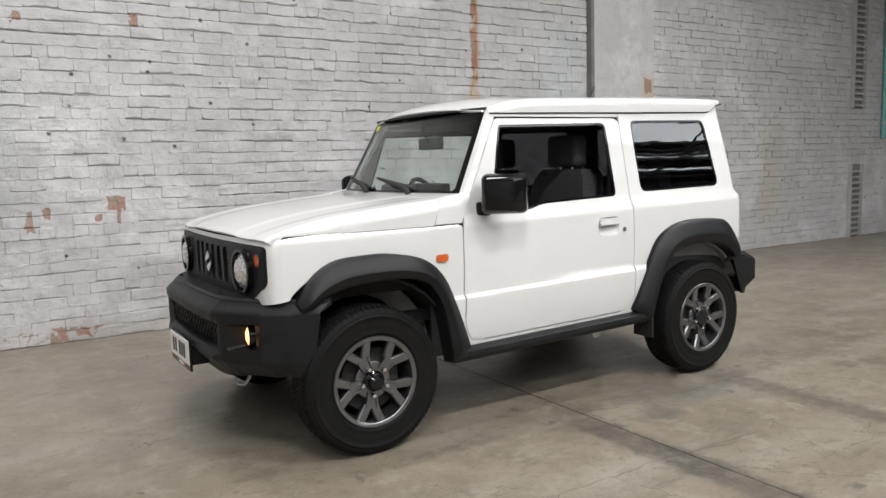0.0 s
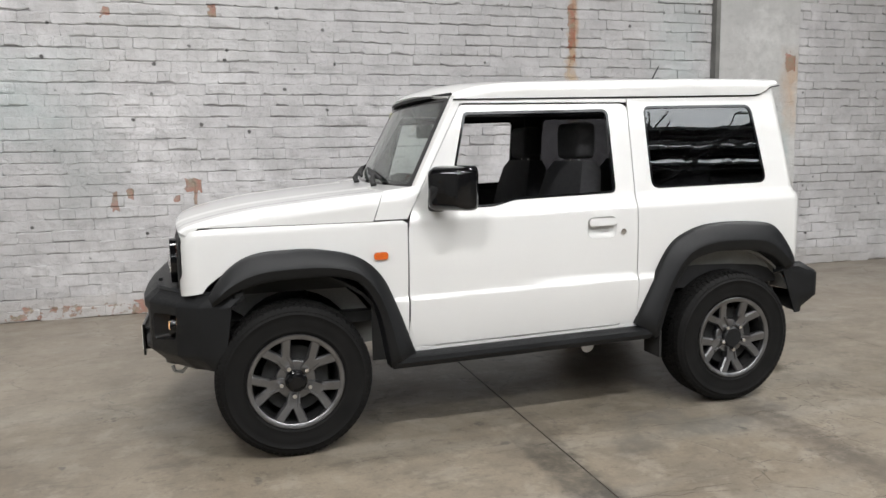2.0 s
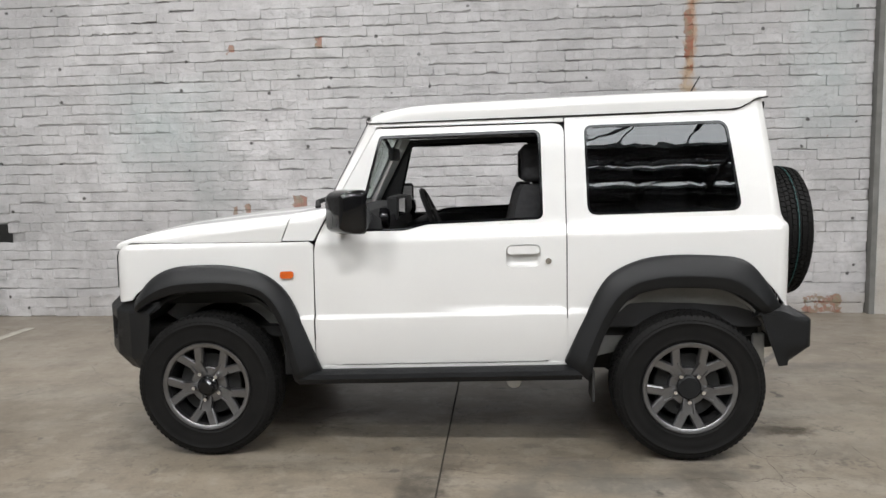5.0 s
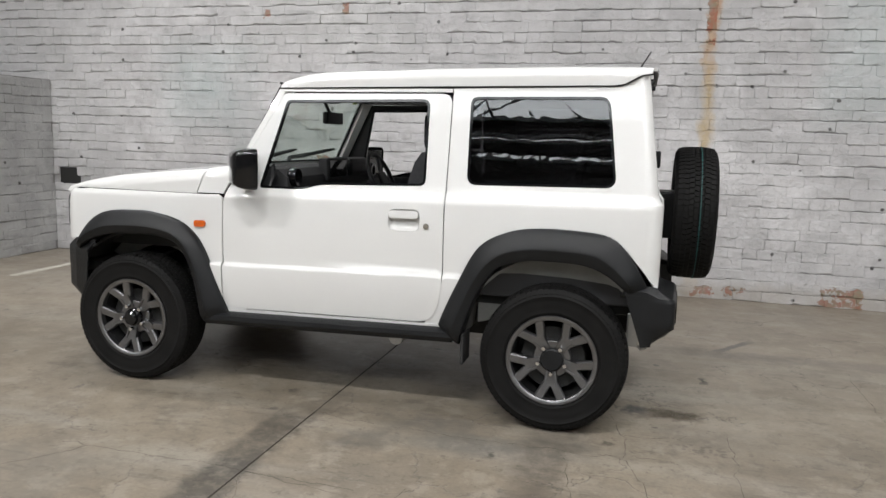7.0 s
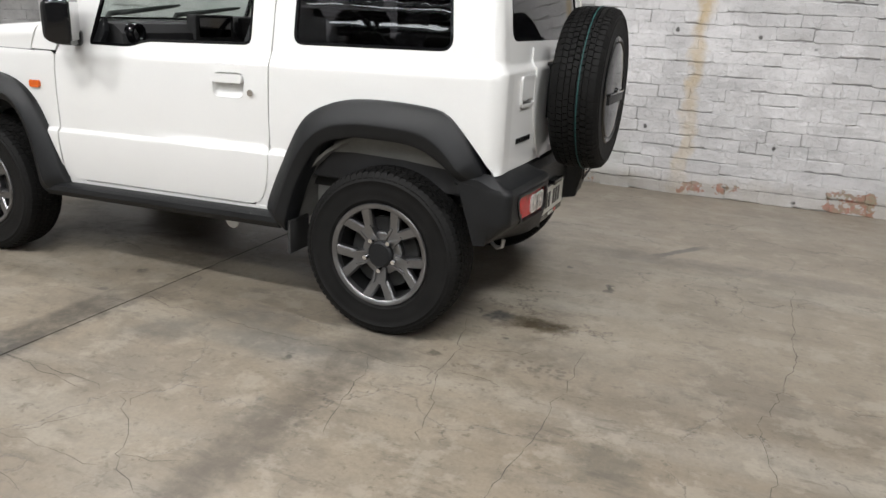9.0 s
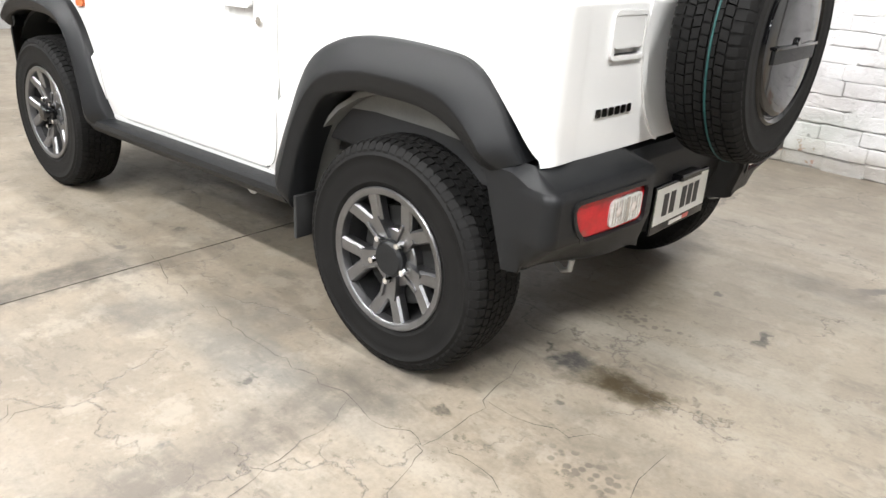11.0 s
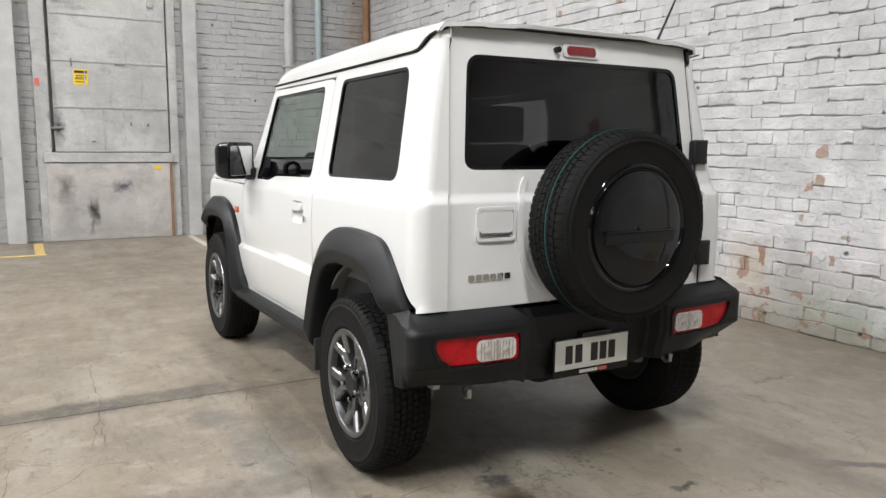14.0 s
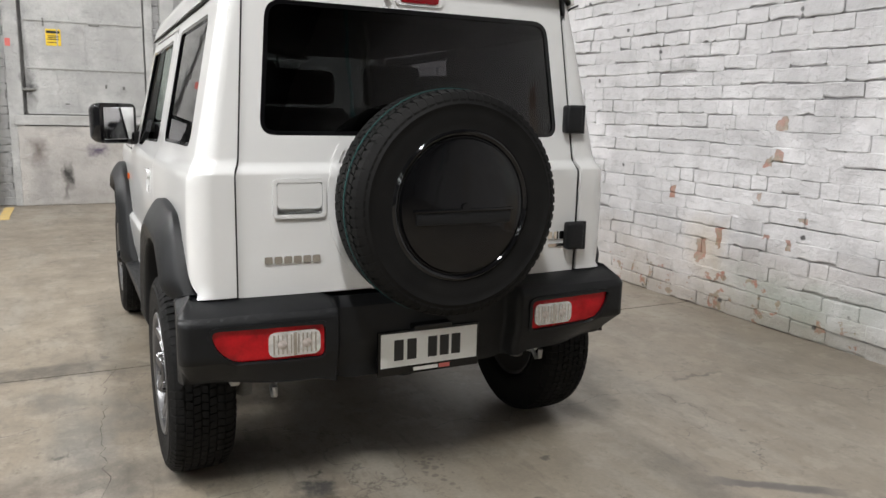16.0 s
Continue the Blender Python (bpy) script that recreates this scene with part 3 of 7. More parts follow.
def offset_poly(poly, d):
    """The polygon moved inwards by d (outwards if negative)."""
    area = sum(a[0] * b[1] - b[0] * a[1] for a, b in zip(poly, poly[1:] + poly[:1]))
    sign, out, q = (1 if area > 0 else -1), [], len(poly)
    for i in range(q):
        a, p, b = Vector(poly[i - 1]), Vector(poly[i]), Vector(poly[(i + 1) % q])
        e1, e2 = (p - a), (b - p)
        if e1.length < 1e-6 or e2.length < 1e-6:
            e1 = e1 if e1.length > 1e-6 else e2
            e2 = e2 if e2.length > 1e-6 else e1
        n1, n2 = Vector((-e1.y, e1.x)).normalized(), Vector((-e2.y, e2.x)).normalized()
        n = n1 + n2
        n = n / max(0.5, n.length_squared / 2) if n.length > 1e-6 else n1
        out.append(tuple(p + sign * d * n))
    return out


from mathutils.geometry import delaunay_2d_cdt


def sheet(name, outer, fmap, mats, parent, holes=(), label="", step=0.04, us=(), vs=(), thick=0.012, lift=0.0, edge=0.02):
    """A curved panel: a flat outline with holes, filled and laid on the surface fmap(u, v), with a thickness behind it."""
    if isinstance(holes, str):
        label, holes = holes, ()
    loops = [dense(list(p), edge) for p in (outer, *holes)]
    allb = np.array([p for lp in loops for p in lp])
    lo, hi = allb.min(0), allb.max(0)
    gu = sorted(set(np.round(np.append(np.arange(lo[0] + step / 2, hi[0], step), us), 4)))
    gv = sorted(set(np.round(np.append(np.arange(lo[1] + step / 2, hi[1], step), vs), 4)))
    grid = np.array([(u, v) for u in gu for v in gv]) if gu and gv else np.zeros((0, 2))
    if len(grid):
        ok = inside(loops[0], grid)
        for lp in loops[1:]:
            ok &= ~inside(lp, grid)
        grid = grid[ok]
    if len(grid):
        far = np.full(len(grid), 9.0)
        for k in range(0, len(allb), 64):
            far = np.minimum(far, np.sqrt(((grid[:, None] - allb[None, k:k + 64]) ** 2).sum(-1)).min(1))
        grid = grid[far > 0.45 * edge]
    edges, pts = [], []
    for lp in loops:
        base = len(pts)
        pts += lp
        edges += [(base + i, base + (i + 1) % len(lp)) for i in range(len(lp))]
    pts += [tuple(p) for p in grid]
    v2, _, tri, *_ = delaunay_2d_cdt([Vector(p) for p in pts], edges, [], 0, 1e-6)
    v2 = np.array([tuple(v) for v in v2])
    cen = np.array([v2[list(t)].mean(0) for t in tri])
    ok = inside(loops[0], cen)
    for lp in loops[1:]:
        ok &= ~inside(lp, cen)
    tri = [tuple(t) for t, k in zip(tri, ok) if k]
    used = sorted({i for t in tri for i in t})
    remap = {o: i for i, o in enumerate(used)}
    tri = [tuple(remap[i] for i in t) for t in tri]
    v2 = v2[used]
    P, N, h = [], [], 0.0015
    for u, v in v2:
        p = Vector(fmap(u, v))
        du = Vector(fmap(u + h, v)) - Vector(fmap(u - h, v))
        dv = Vector(fmap(u, v + h)) - Vector(fmap(u, v - h))
        n = du.cross(dv)
        n = n.normalized() if n.length > 1e-12 else Vector((0, 0, 1))
        P.append(p)
        N.append(n)
    a, b, c = (v2[i] for i in tri[0])
    if (b[0] - a[0]) * (c[1] - a[1]) - (b[1] - a[1]) * (c[0] - a[0]) < 0:
        tri = [(i, k, j) for i, j, k in tri]
    n0 = len(P)
    verts = [p + n * lift for p, n in zip(P, N)] + [p + n * (lift - thick) for p, n in zip(P, N)]
    normals = list(N) + [-n for n in N]
    faces = list(tri) + [(i + n0, k + n0, j + n0) for i, j, k in tri]
    idx = [0] * len(tri) + [1 if len(mats) > 1 else 0] * len(tri)
    count = {}
    for t in tri:
        for e in ((t[0], t[1]), (t[1], t[2]), (t[2], t[0])):
            count[e] = count.get(e, 0) + 1
    for (i, j) in [e for e in count if (e[1], e[0]) not in count]:
        q = [verts[i], verts[j], verts[j + n0], verts[i + n0]]
        fn = (q[3] - q[0]).cross(q[1] - q[0])
        fn = fn.normalized() if fn.length > 0 else Vector((0, 0, 1))
        base = len(verts)
        verts += q
        normals += [fn] * 4
        faces.append((base, base + 3, base + 2, base + 1))
        idx.append(0)
    return raw(name, verts, faces, mats, parent, label, normals=normals, mat_index=idx)


def sstep(a, b, x):
    t = max(0.0, min(1.0, (x - a) / (b - a)))
    return t * t * (3 - 2 * t)


def table(x, pts):
    """Smooth value through (x, value) points."""
    if x <= pts[0][0]:
        return pts[0][1]
    for i in range(len(pts) - 1):
        (a, va), (b, vb) = pts[i], pts[i + 1]
        if x <= b:
            s0 = (vb - pts[i - 1][1]) / (b - pts[i - 1][0]) if i else (vb - va) / (b - a)
            s1 = (pts[i + 2][1] - va) / (pts[i + 2][0] - a) if i + 2 < len(pts) else (vb - va) / (b - a)
            t, w = (x - a) / (b - a), b - a
            return (2 * t ** 3 - 3 * t * t + 1) * va + (t ** 3 - 2 * t * t + t) * w * s0 + (3 * t * t - 2 * t ** 3) * vb + (t ** 3 - t * t) * w * s1
    return pts[-1][1]


def thing(name, label, category, at=(0, 0, 0), group=""):
    ob = new(name)
    ob.matrix_basis = Matrix.Translation(at)
    ob.empty_display_size = 0.2
    return tagged(ob, label, category, group)


# ---- the hall ----
X0, X1, Y0, Y1, TOP = -5.64, 24.0, -13.3, 2.76, 5.8
JX = 1.125
bm = bmesh.new()
xs = [X0 - 0.3, JX - 0.004, JX - 0.002, JX + 0.002, JX + 0.004, X1 + 0.3]
zs = [0, 0, -0.012, -0.012, 0, 0]
rows = [[bm.verts.new((x, y, z)) for x, z in zip(xs, zs)] for y in (Y0 - 0.3, Y1 + 0.6)]
for i in range(5):
    f = bm.faces.new((rows[0][i], rows[0][i + 1], rows[1][i + 1], rows[1][i]))
    f.material_index = 1 if i in (1, 2, 3) else 0
lo = [bm.verts.new((x, y, -0.25)) for x, y in ((xs[0], Y0 - 0.3), (xs[-1], Y0 - 0.3), (xs[-1], Y1 + 0.6), (xs[0], Y1 + 0.6))]
bm.faces.new(lo)
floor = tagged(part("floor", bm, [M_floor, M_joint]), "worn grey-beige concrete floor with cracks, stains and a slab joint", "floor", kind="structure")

rk = random.Random(21)


def crack(points, width=0.0017):
    """A jagged hairline crack on the floor along a few guide points."""
    line = []
    for (ax, ay), (bx, by) in zip(points, points[1:]):
        n = max(3, int(math.hypot(bx - ax, by - ay) / 0.045))
        line += [(lerp(ax, bx, k / n) + rk.gauss(0, 0.009), lerp(ay, by, k / n) + rk.gauss(0, 0.009)) for k in range(n)]
    V, F = [], []
    for k, (x, y) in enumerate(line):
        a, b = line[max(0, k - 1)], line[min(len(line) - 1, k + 1)]
        d = Vector((b[0] - a[0], b[1] - a[1])).normalized()
        w = width * rk.uniform(0.25, 1.0) * (0.3 if k in (0, len(line) - 1) else 1)
        V += [(x - d.y * w, y + d.x * w, 0.0012), (x + d.y * w, y - d.x * w, 0.0012)]
        if k:
            F.append((2 * k - 2, 2 * k - 1, 2 * k + 1, 2 * k))
    raw("crack", V, F, [M_joint], floor)


for pts in ([(0.22, -1.59), (1.06, -1.6), (1.69, -1.63)], [(1.72, -1.65), (1.9, -1.79), (2.0, -1.95), (2.2, -2.05)], [(1.58, -1.98), (2.02, -1.99)], [(1.72, -2.09), (1.92, -2.2)], [(1.73, -1.8), (1.6, -2.0)],
            [(1.52, -0.98), (1.75, -0.98), (1.98, -1.0), (2.31, -0.98), (2.44, -1.0), (2.58, -0.99), (2.61, -0.96), (2.61, -0.85), (2.58, -0.72), (2.55, -0.57), (2.49, -0.42)], [(2.32, -0.99), (2.35, -1.1), (2.4, -1.32), (2.45, -1.6)], [(2.58, -0.99), (2.64, -1.08), (2.75, -1.5)], [(2.61, -0.96), (2.69, -0.95), (2.9, -1.0)], [(1.79, -1.7), (1.8, -1.51)], [(1.06, -0.9), (1.52, -0.98)], [(2.58, -0.72), (2.8, -0.7), (2.95, -0.6)], [(3.06, -0.57), (3.07, -1.2), (3.0, -1.75)], [(3.86, 0.75), (3.85, -0.3), (3.72, -0.85), (3.8, -1.4)], [(1.1, -1.6), (1.6, -1.68)], [(1.13, -1.62), (1.25, -1.95), (1.6, -2.3)], [(0.4, -1.58), (0.1, -2.0), (-0.3, -2.2)], [(1.99, -1.93), (2.2, -1.85)]):
    crack(pts)

wall_n = tagged(part("wall_north", box(X0 - 0.3, 4.69, Y1 + 0.015, Y1 + 0.3, -0.02, TOP), M_mortar), "old white-painted brick wall with peeling paint", "wall", kind="structure")
wall_ne = tagged(part("wall_northeast", box(4.69, X1 + 0.3, Y1 + 0.095, Y1 + 0.3, -0.02, TOP), M_mortar), "painted brick wall beyond the pillar, toned grey where it is dim", "wall", kind="structure")
wall_w = tagged(part("wall_west", box(X0 - 0.3, X0 - 0.015, Y0, Y1 + 0.004, -0.02, TOP), M_mortar_w), "grey painted brick end wall of the hall", "wall", kind="structure")
tagged(part("wall_south", box(X0 - 0.3, X1 + 0.3, Y0 - 0.3, Y0, -0.02, TOP), M_plain), "unseen plain wall on the open side, coloured dark for the dim hall", "wall", kind="structure")
tagged(part("wall_east", box(X1, X1 + 0.3, Y0, Y1 + 0.08, -0.02, TOP), M_plain), "unseen plain wall at the far end, coloured dark for the dim hall", "wall", kind="structure")

# roof with skylight strips between dark beams
bm = bmesh.new()
SKY = [(-13.1, -12.8), (-12.5, -12.2), (-12.1, -11.85), (-11.5, -11.3), (-11.2, -10.9), (-10.4, -9.2), (-7.6, -7.3)]
edges_y = [Y0] + [v for s in SKY for v in s] + [Y1 + 0.3]
for a, b in zip(edges_y[0::2], edges_y[1::2]):
    box_into(bm, X0 - 0.3, X1 + 0.3, a, b, TOP, TOP + 0.12)
tagged(part("ceiling", bm, M_roofsheet), "sheet-metal roof underside over the hall", "ceiling", kind="structure")
for a, b in SKY:
    tagged(part("skylight", box(X0 - 0.3, X1 + 0.3, a, b, TOP + 0.06, TOP + 0.08), M_skylight), "long translucent roof skylight strip", "skylight", "roof skylights")
for y in (-12.65, -11.68, -10.65, -8.6, -6.6, -2.6, 1.2):
    b_ = thing("roof_beam", "dark steel beam under the roof", "beam", (5, y, TOP - 0.3), "roof beams")
    part("web", box(X0, X1, y - 0.012, y + 0.012, TOP - 0.12, TOP - 0.02), M_beam, b_)
    part("flange", box(X0, X1, y - 0.09, y + 0.09, TOP - 0.135, TOP - 0.118), M_beam, b_)
    part("flange", box(X0, X1, y - 0.09, y + 0.09, TOP - 0.022, TOP - 0.004), M_beam, b_)
for x in (-4.0, -0.9, 2.2, 5.3, 9.8, 14.4):
    t_ = thing("roof_truss", "dark lattice steel truss under the roof", "truss", (x, -5, TOP - 0.8), "roof trusses")
    part("chord", box(x - 0.04, x + 0.04, Y0, Y1, TOP - 0.5, TOP - 0.43), M_beam, t_)
    for k in range(10):
        ya, yb = Y0 + k * 1.55, Y0 + (k + 1) * 1.55
        part("brace", tube([(x, ya, TOP - 0.46), (x, (ya + yb) / 2, TOP - 0.1)], 0.025, 6), M_beam, t_)
        part("brace", tube([(x, (ya + yb) / 2, TOP - 0.1), (x, yb, TOP - 0.46)], 0.025, 6), M_beam, t_)
    for y in (-12.3, -10.9, -9.4):
        part("wind_brace", tube([(x, y - 0.6, TOP - 0.3), (x + 1.5, y + 0.5, TOP - 0.2)], 0.02, 6), M_beam, t_)
for lx, ly, k in LAMPS:
    l_ = thing("roof_lamp", "long white strip lamp added under the roof, out of view", "lamp", (lx, ly, 5.4), "roof lamps")
    part("housing", box(lx - 0.8, lx + 0.8, ly - 0.17, ly + 0.17, 5.38, 5.46, bevel=0.01), M_conduit, l_)
    part("hanger", tube([(lx - 0.6, ly, 5.45), (lx - 0.6, ly, TOP - 0.001)], 0.01, 6), M_beam, l_)
    part("hanger", tube([(lx + 0.6, ly, 5.45), (lx + 0.6, ly, TOP - 0.001)], 0.01, 6), M_beam, l_)

rc = random.Random(12)
for k in range(34):
    x, y = 2.0 + rc.uniform(-5.5, 4.5), -11.0 + rc.uniform(-1.7, 1.7)
    pts = [(x + 0.35 * j + rc.uniform(-0.12, 0.12), y + rc.uniform(-0.25, 0.25), TOP - 0.25 - 0.3 * math.sin(j / 7 * math.pi) + rc.uniform(-0.1, 0.1)) for j in range(8)]
    pts[0] = (pts[0][0], pts[0][1], TOP + 0.01)
    pts[-1] = (pts[-1][0], pts[-1][1], TOP + 0.01)
    cb = thing("roof_cable", "dark cable sagging under the roof trusses", "cable", pts[0], "roof cables")
    part("cable", tube([tuple(p) for p in smooth_path(pts, 4)], rc.uniform(0.012, 0.024), 6), M_beam, cb, smooth=60)

# pillar with a dark strip on its edge
pil = tagged(part("pillar", box(4.705, 5.70, 2.70, Y1 + 0.1, -0.01, TOP, bevel=0.012), M_render), "smooth grey-rendered pillar with rusty peeling patches", "pillar", kind="structure")
part("edge_strip", box(4.655, 4.704, 2.685, 2.795, 0, TOP, bevel=0.004), M_dark_grey, pil, "dark strip on the pillar's edge")

# low brick block in the corner
BLK = (X0, -3.68, 1.3, Y1)
blk = tagged(part("brick_block", box(X0 - 0.004, -3.69, 1.31, Y1 + 0.004, -0.01, 1.85), M_mortar_w), "low grey-painted brick enclosure in the corner", "wall", kind="structure")

# end wall: sliding door, lower panel, columns and pipes
dw = tagged(thing("door_1", "closed grey sheet-metal sliding door with a yellow notice", "door", (X0, -0.85, 0)), kind="structure")
dx = X0 + 0.05
part("leaf", box(X0, dx, -1.46, -0.12, 1.12, 3.9, bevel=0.006), M_door_sheet, dw)
for z in (1.12, 1.66, 2.22, 2.78, 3.34):
    part("batten", box(dx - 0.002, dx + 0.012, -1.45, -0.13, z - 0.008, z + 0.008, bevel=0.003), M_tray, dw)
for z0, z1, seams in ((1.15, 1.63, (-1.12, -0.9, -0.66, -0.42)), (1.67, 2.19, (-1.09, -0.79, -0.43)), (2.25, 2.75, (-0.95, -0.6)), (2.8, 3.3, (-1.05, -0.72, -0.4))):
    for y in seams:
        part("batten", box(dx - 0.002, dx + 0.008, y - 0.007, y + 0.007, z0, z1, bevel=0.002), M_door_sheet, dw)
# solid dark strip in place of the shade below the rail
part("rail_gap_shade", box(X0 + 0.02, X0 + 0.1, -1.5, -0.03, 0.971, 0.979), M_dark, dw, "dark strip for the shaded gap under the door rail")
for y, z, w, h in ((-1.234, 2.2, 0.02, 0.1), (-0.676, 2.2, 0.12, 0.025), (-0.371, 1.454, 0.03, 0.04), (-0.575, 1.464, 0.022, 0.05), (-1.02, 1.24, 0.05, 0.016)):
    part("fitting", box(dx - 0.002, dx + 0.012, y - w / 2, y + w / 2, z - h / 2, z + h / 2, bevel=0.004), M_dark_grey, dw, "small dark steel fitting")
part("bolt_bar", tube([(dx + 0.02, -1.5, 1.4), (dx + 0.02, -1.36, 1.405)], 0.018, 10), M_dark_grey, dw, "dark door bolt", smooth=50)
part("frame_post", box(X0, X0 + 0.09, -1.66, -1.5, 0, 4.2, bevel=0.008), M_door_sheet, dw)
part("frame_post", box(X0, X0 + 0.07, -0.1, 0.0, 0, 4.2, bevel=0.008), M_door_sheet, dw)
part("rail", box(X0, X0 + 0.13, -1.6, -0.09, 0.98, 1.1, bevel=0.01), M_door_sheet, dw)
part("hanger", box(dx, dx + 0.03, -1.4, -1.33, 2.93, 3.3, bevel=0.005), M_tray, dw)
part("hanger", box(dx, dx + 0.03, -0.33, -0.26, 2.93, 3.3, bevel=0.005), M_tray, dw)
part("kick_panel", box(X0, X0 + 0.11, -1.58, -0.13, 0, 0.97, bevel=0.012), M_door_low, dw, "stained lower door panel")
part("kick_strip", box(X0, X0 + 0.12, -0.129, -0.1, 0, 0.97, bevel=0.005), M_rust, dw, "rusty edge strip")

sg = thing("warning_sign", "small yellow warning notice with dark illegible lines on the sliding door", "sign", (dx + 0.013, -1.13, 2.03))
part("plate", box(dx + 0.001, dx + 0.006, -1.215, -1.05, 1.93, 2.125), M_yellow, sg)
part("heading_bar", box(dx + 0.006, dx + 0.008, -1.205, -1.06, 2.075, 2.105), M_ink, sg)
for z in (2.04, 2.02, 2.0, 1.965):
    part("text_bar", box(dx + 0.006, dx + 0.008, -1.2 + 0.01 * (z > 2.01), -1.07 - 0.02 * (z < 2), z, z + 0.009), M_ink, sg)
tg = thing("red_tag", "small faded red tag on the door post", "sign", (X0 + 0.093, -1.6, 1.95))
part("plate", box(X0 + 0.09, X0 + 0.095, -1.645, -1.59, 1.9, 1.99), M_pinkred, tg)
ot = thing("orange_tag", "small orange marker on the lower door panel", "sign", (X0 + 0.113, -0.28, 0.9))
part("plate", box(X0 + 0.11, X0 + 0.114, -0.32, -0.24, 0.885, 0.935), M_yellow, ot)

for y, w, dpt, mt, lab in ((-1.93, 0.2, 0.16, M_conduit, "grey painted steel column against the brick end wall"), (0.17, 0.17, 0.14, M_conduit, "grey painted steel column beside the sliding door")):
    co = thing("steel_column", lab, "column", (X0, y, 0))
    part("web", box(X0 + 0.02, X0 + dpt - 0.02, y - 0.012, y + 0.012, 0, TOP), mt, co)
    part("flange", box(X0 + dpt - 0.02, X0 + dpt, y - w / 2, y + w / 2, 0, TOP, bevel=0.004), mt, co)
    part("flange", box(X0, X0 + 0.02, y - w / 2, y + w / 2, 0, TOP), mt, co)
for y, r, mt, lab in ((1.52, 0.065, M_conduit, "pale grey downpipe on the end wall"), (1.96, 0.045, M_conduit_b, "blue-grey pipe on the end wall"), (2.7, 0.05, M_rust, "rusty pipe in the corner of the hall")):
    pp = thing("wall_pipe", lab, "pipe", (X0 + 0.08, y, 0))
    z0 = 1.86
    part("pipe", tube([(X0 + r + 0.02, y, z0), (X0 + r + 0.02, y, 3.0), (X0 + r + 0.02, y, TOP)], r, 16), mt, pp, smooth=50)
    for z in (2.3, 3.6, 4.9):
        part("clamp", box(X0, X0 + 2 * r + 0.03, y - r - 0.008, y + r + 0.008, z - 0.015, z + 0.015, bevel=0.003), M_tray, pp)

# cable trays and a pipe on the far brick wall
YE = Y1 + 0.08
for z0, z1 in ((0.0, 1.15), (2.02, 5.2)):
    tr = thing("cable_tray", "grey slotted vertical cable tray fixed to the brick wall", "cable tray", (10.44, YE, z0), "cable trays")
    part("side_rail", box(10.27, 10.295, YE - 0.06, YE, z0, z1), M_tray, tr)
    part("side_rail", box(10.585, 10.61, YE - 0.06, YE, z0, z1), M_tray, tr)
    part("back", box(10.295, 10.585, YE - 0.012, YE - 0.002, z0, z1), M_dark_grey, tr)
    for k in range(int((z1 - z0) / 0.09)):
        part("rung", box(10.297, 10.583, YE - 0.05, YE - 0.03, z0 + 0.03 + k * 0.09, z0 + 0.062 + k * 0.09), M_tray, tr)
pp = thing("wall_pipe", "teal painted pipe on the far brick wall", "pipe", (11.2, YE - 0.04, 1.55))
part("pipe", tube([(11.2, YE - 0.045, 1.55), (11.2, YE - 0.045, 3.5), (11.2, YE - 0.045, 5.2)], 0.04, 12), M_teal, pp, smooth=50)
for z in (1.8, 2.6, 3.4):
    part("clamp", box(11.15, 11.25, YE - 0.09, YE, z - 0.012, z + 0.012), M_tray, pp)

# painted lines on the floor
ln = thing("floor_line", "worn yellow painted line on the concrete near the sliding door", "floor marking", (-4.37, -3, 0.004))
part("line", box(-4.42, -4.32, -6.0, -1.66, 0.0005, 0.004), M_line, ln)
part("line", box(-5.4, -4.421, -1.77, -1.67, 0.0005, 0.004), M_line, ln)
ln = thing("floor_line", "worn pale painted line on the concrete beside the corner", "floor marking", (-4.2, 0.1, 0.004))
part("line", box(-5.5, -3.3, 0.04, 0.12, 0.0005, 0.004), M_line_w, ln)
ln = thing("floor_line", "worn pale painted line on the concrete in front of the brick block", "floor marking", (-2.85, 1.9, 0.004))
part("line", box(-2.9, -2.81, 1.3, 2.2, 0.0005, 0.004), M_line_w, ln)

# ---- the car: front axle at x = 0, facing -x, centre line y = 0 ----
car = thing("car", "boxy white off-road car with black wheel arches, parked on concrete", "car", (1.125, 0, 0))


def belt(x):
    return 1.033 + 0.021 * (x - 0.53)


def crease(x):
    return 0.659 + 0.0198 * (x - 0.54)


def half_width(x, z):
    zb, zl = belt(x), crease(x)
    if z < zl:
        w = 0.762 - 0.026 * ((zl - z) / 0.22) ** 1.6
    else:
        w = lerp(0.762, 0.742, sstep(zl, zl + 0.02, z)) + 0.006 * math.sin(math.pi * min(1, (z - zl) / (zb - zl)))
    top = 0.715 - 0.2 * (z - (zb + 0.04))
    w = lerp(w, min(w, top), sstep(zb - 0.03, zb + 0.04, z))
    if x < 0.4:
        w -= 0.016 * ((0.4 - x) / 0.8) ** 2
    return w


def rear_x(z):
    return lerp(2.704 - 0.02 * max(0, 0.8 - z), 2.682 - 0.132 * (z - 1.09), sstep(1.07, 1.105, z))


def seam_y(z):
    return lerp(0.617, 0.603 - 0.07 * (z - 1.1), sstep(1.07, 1.11, z))


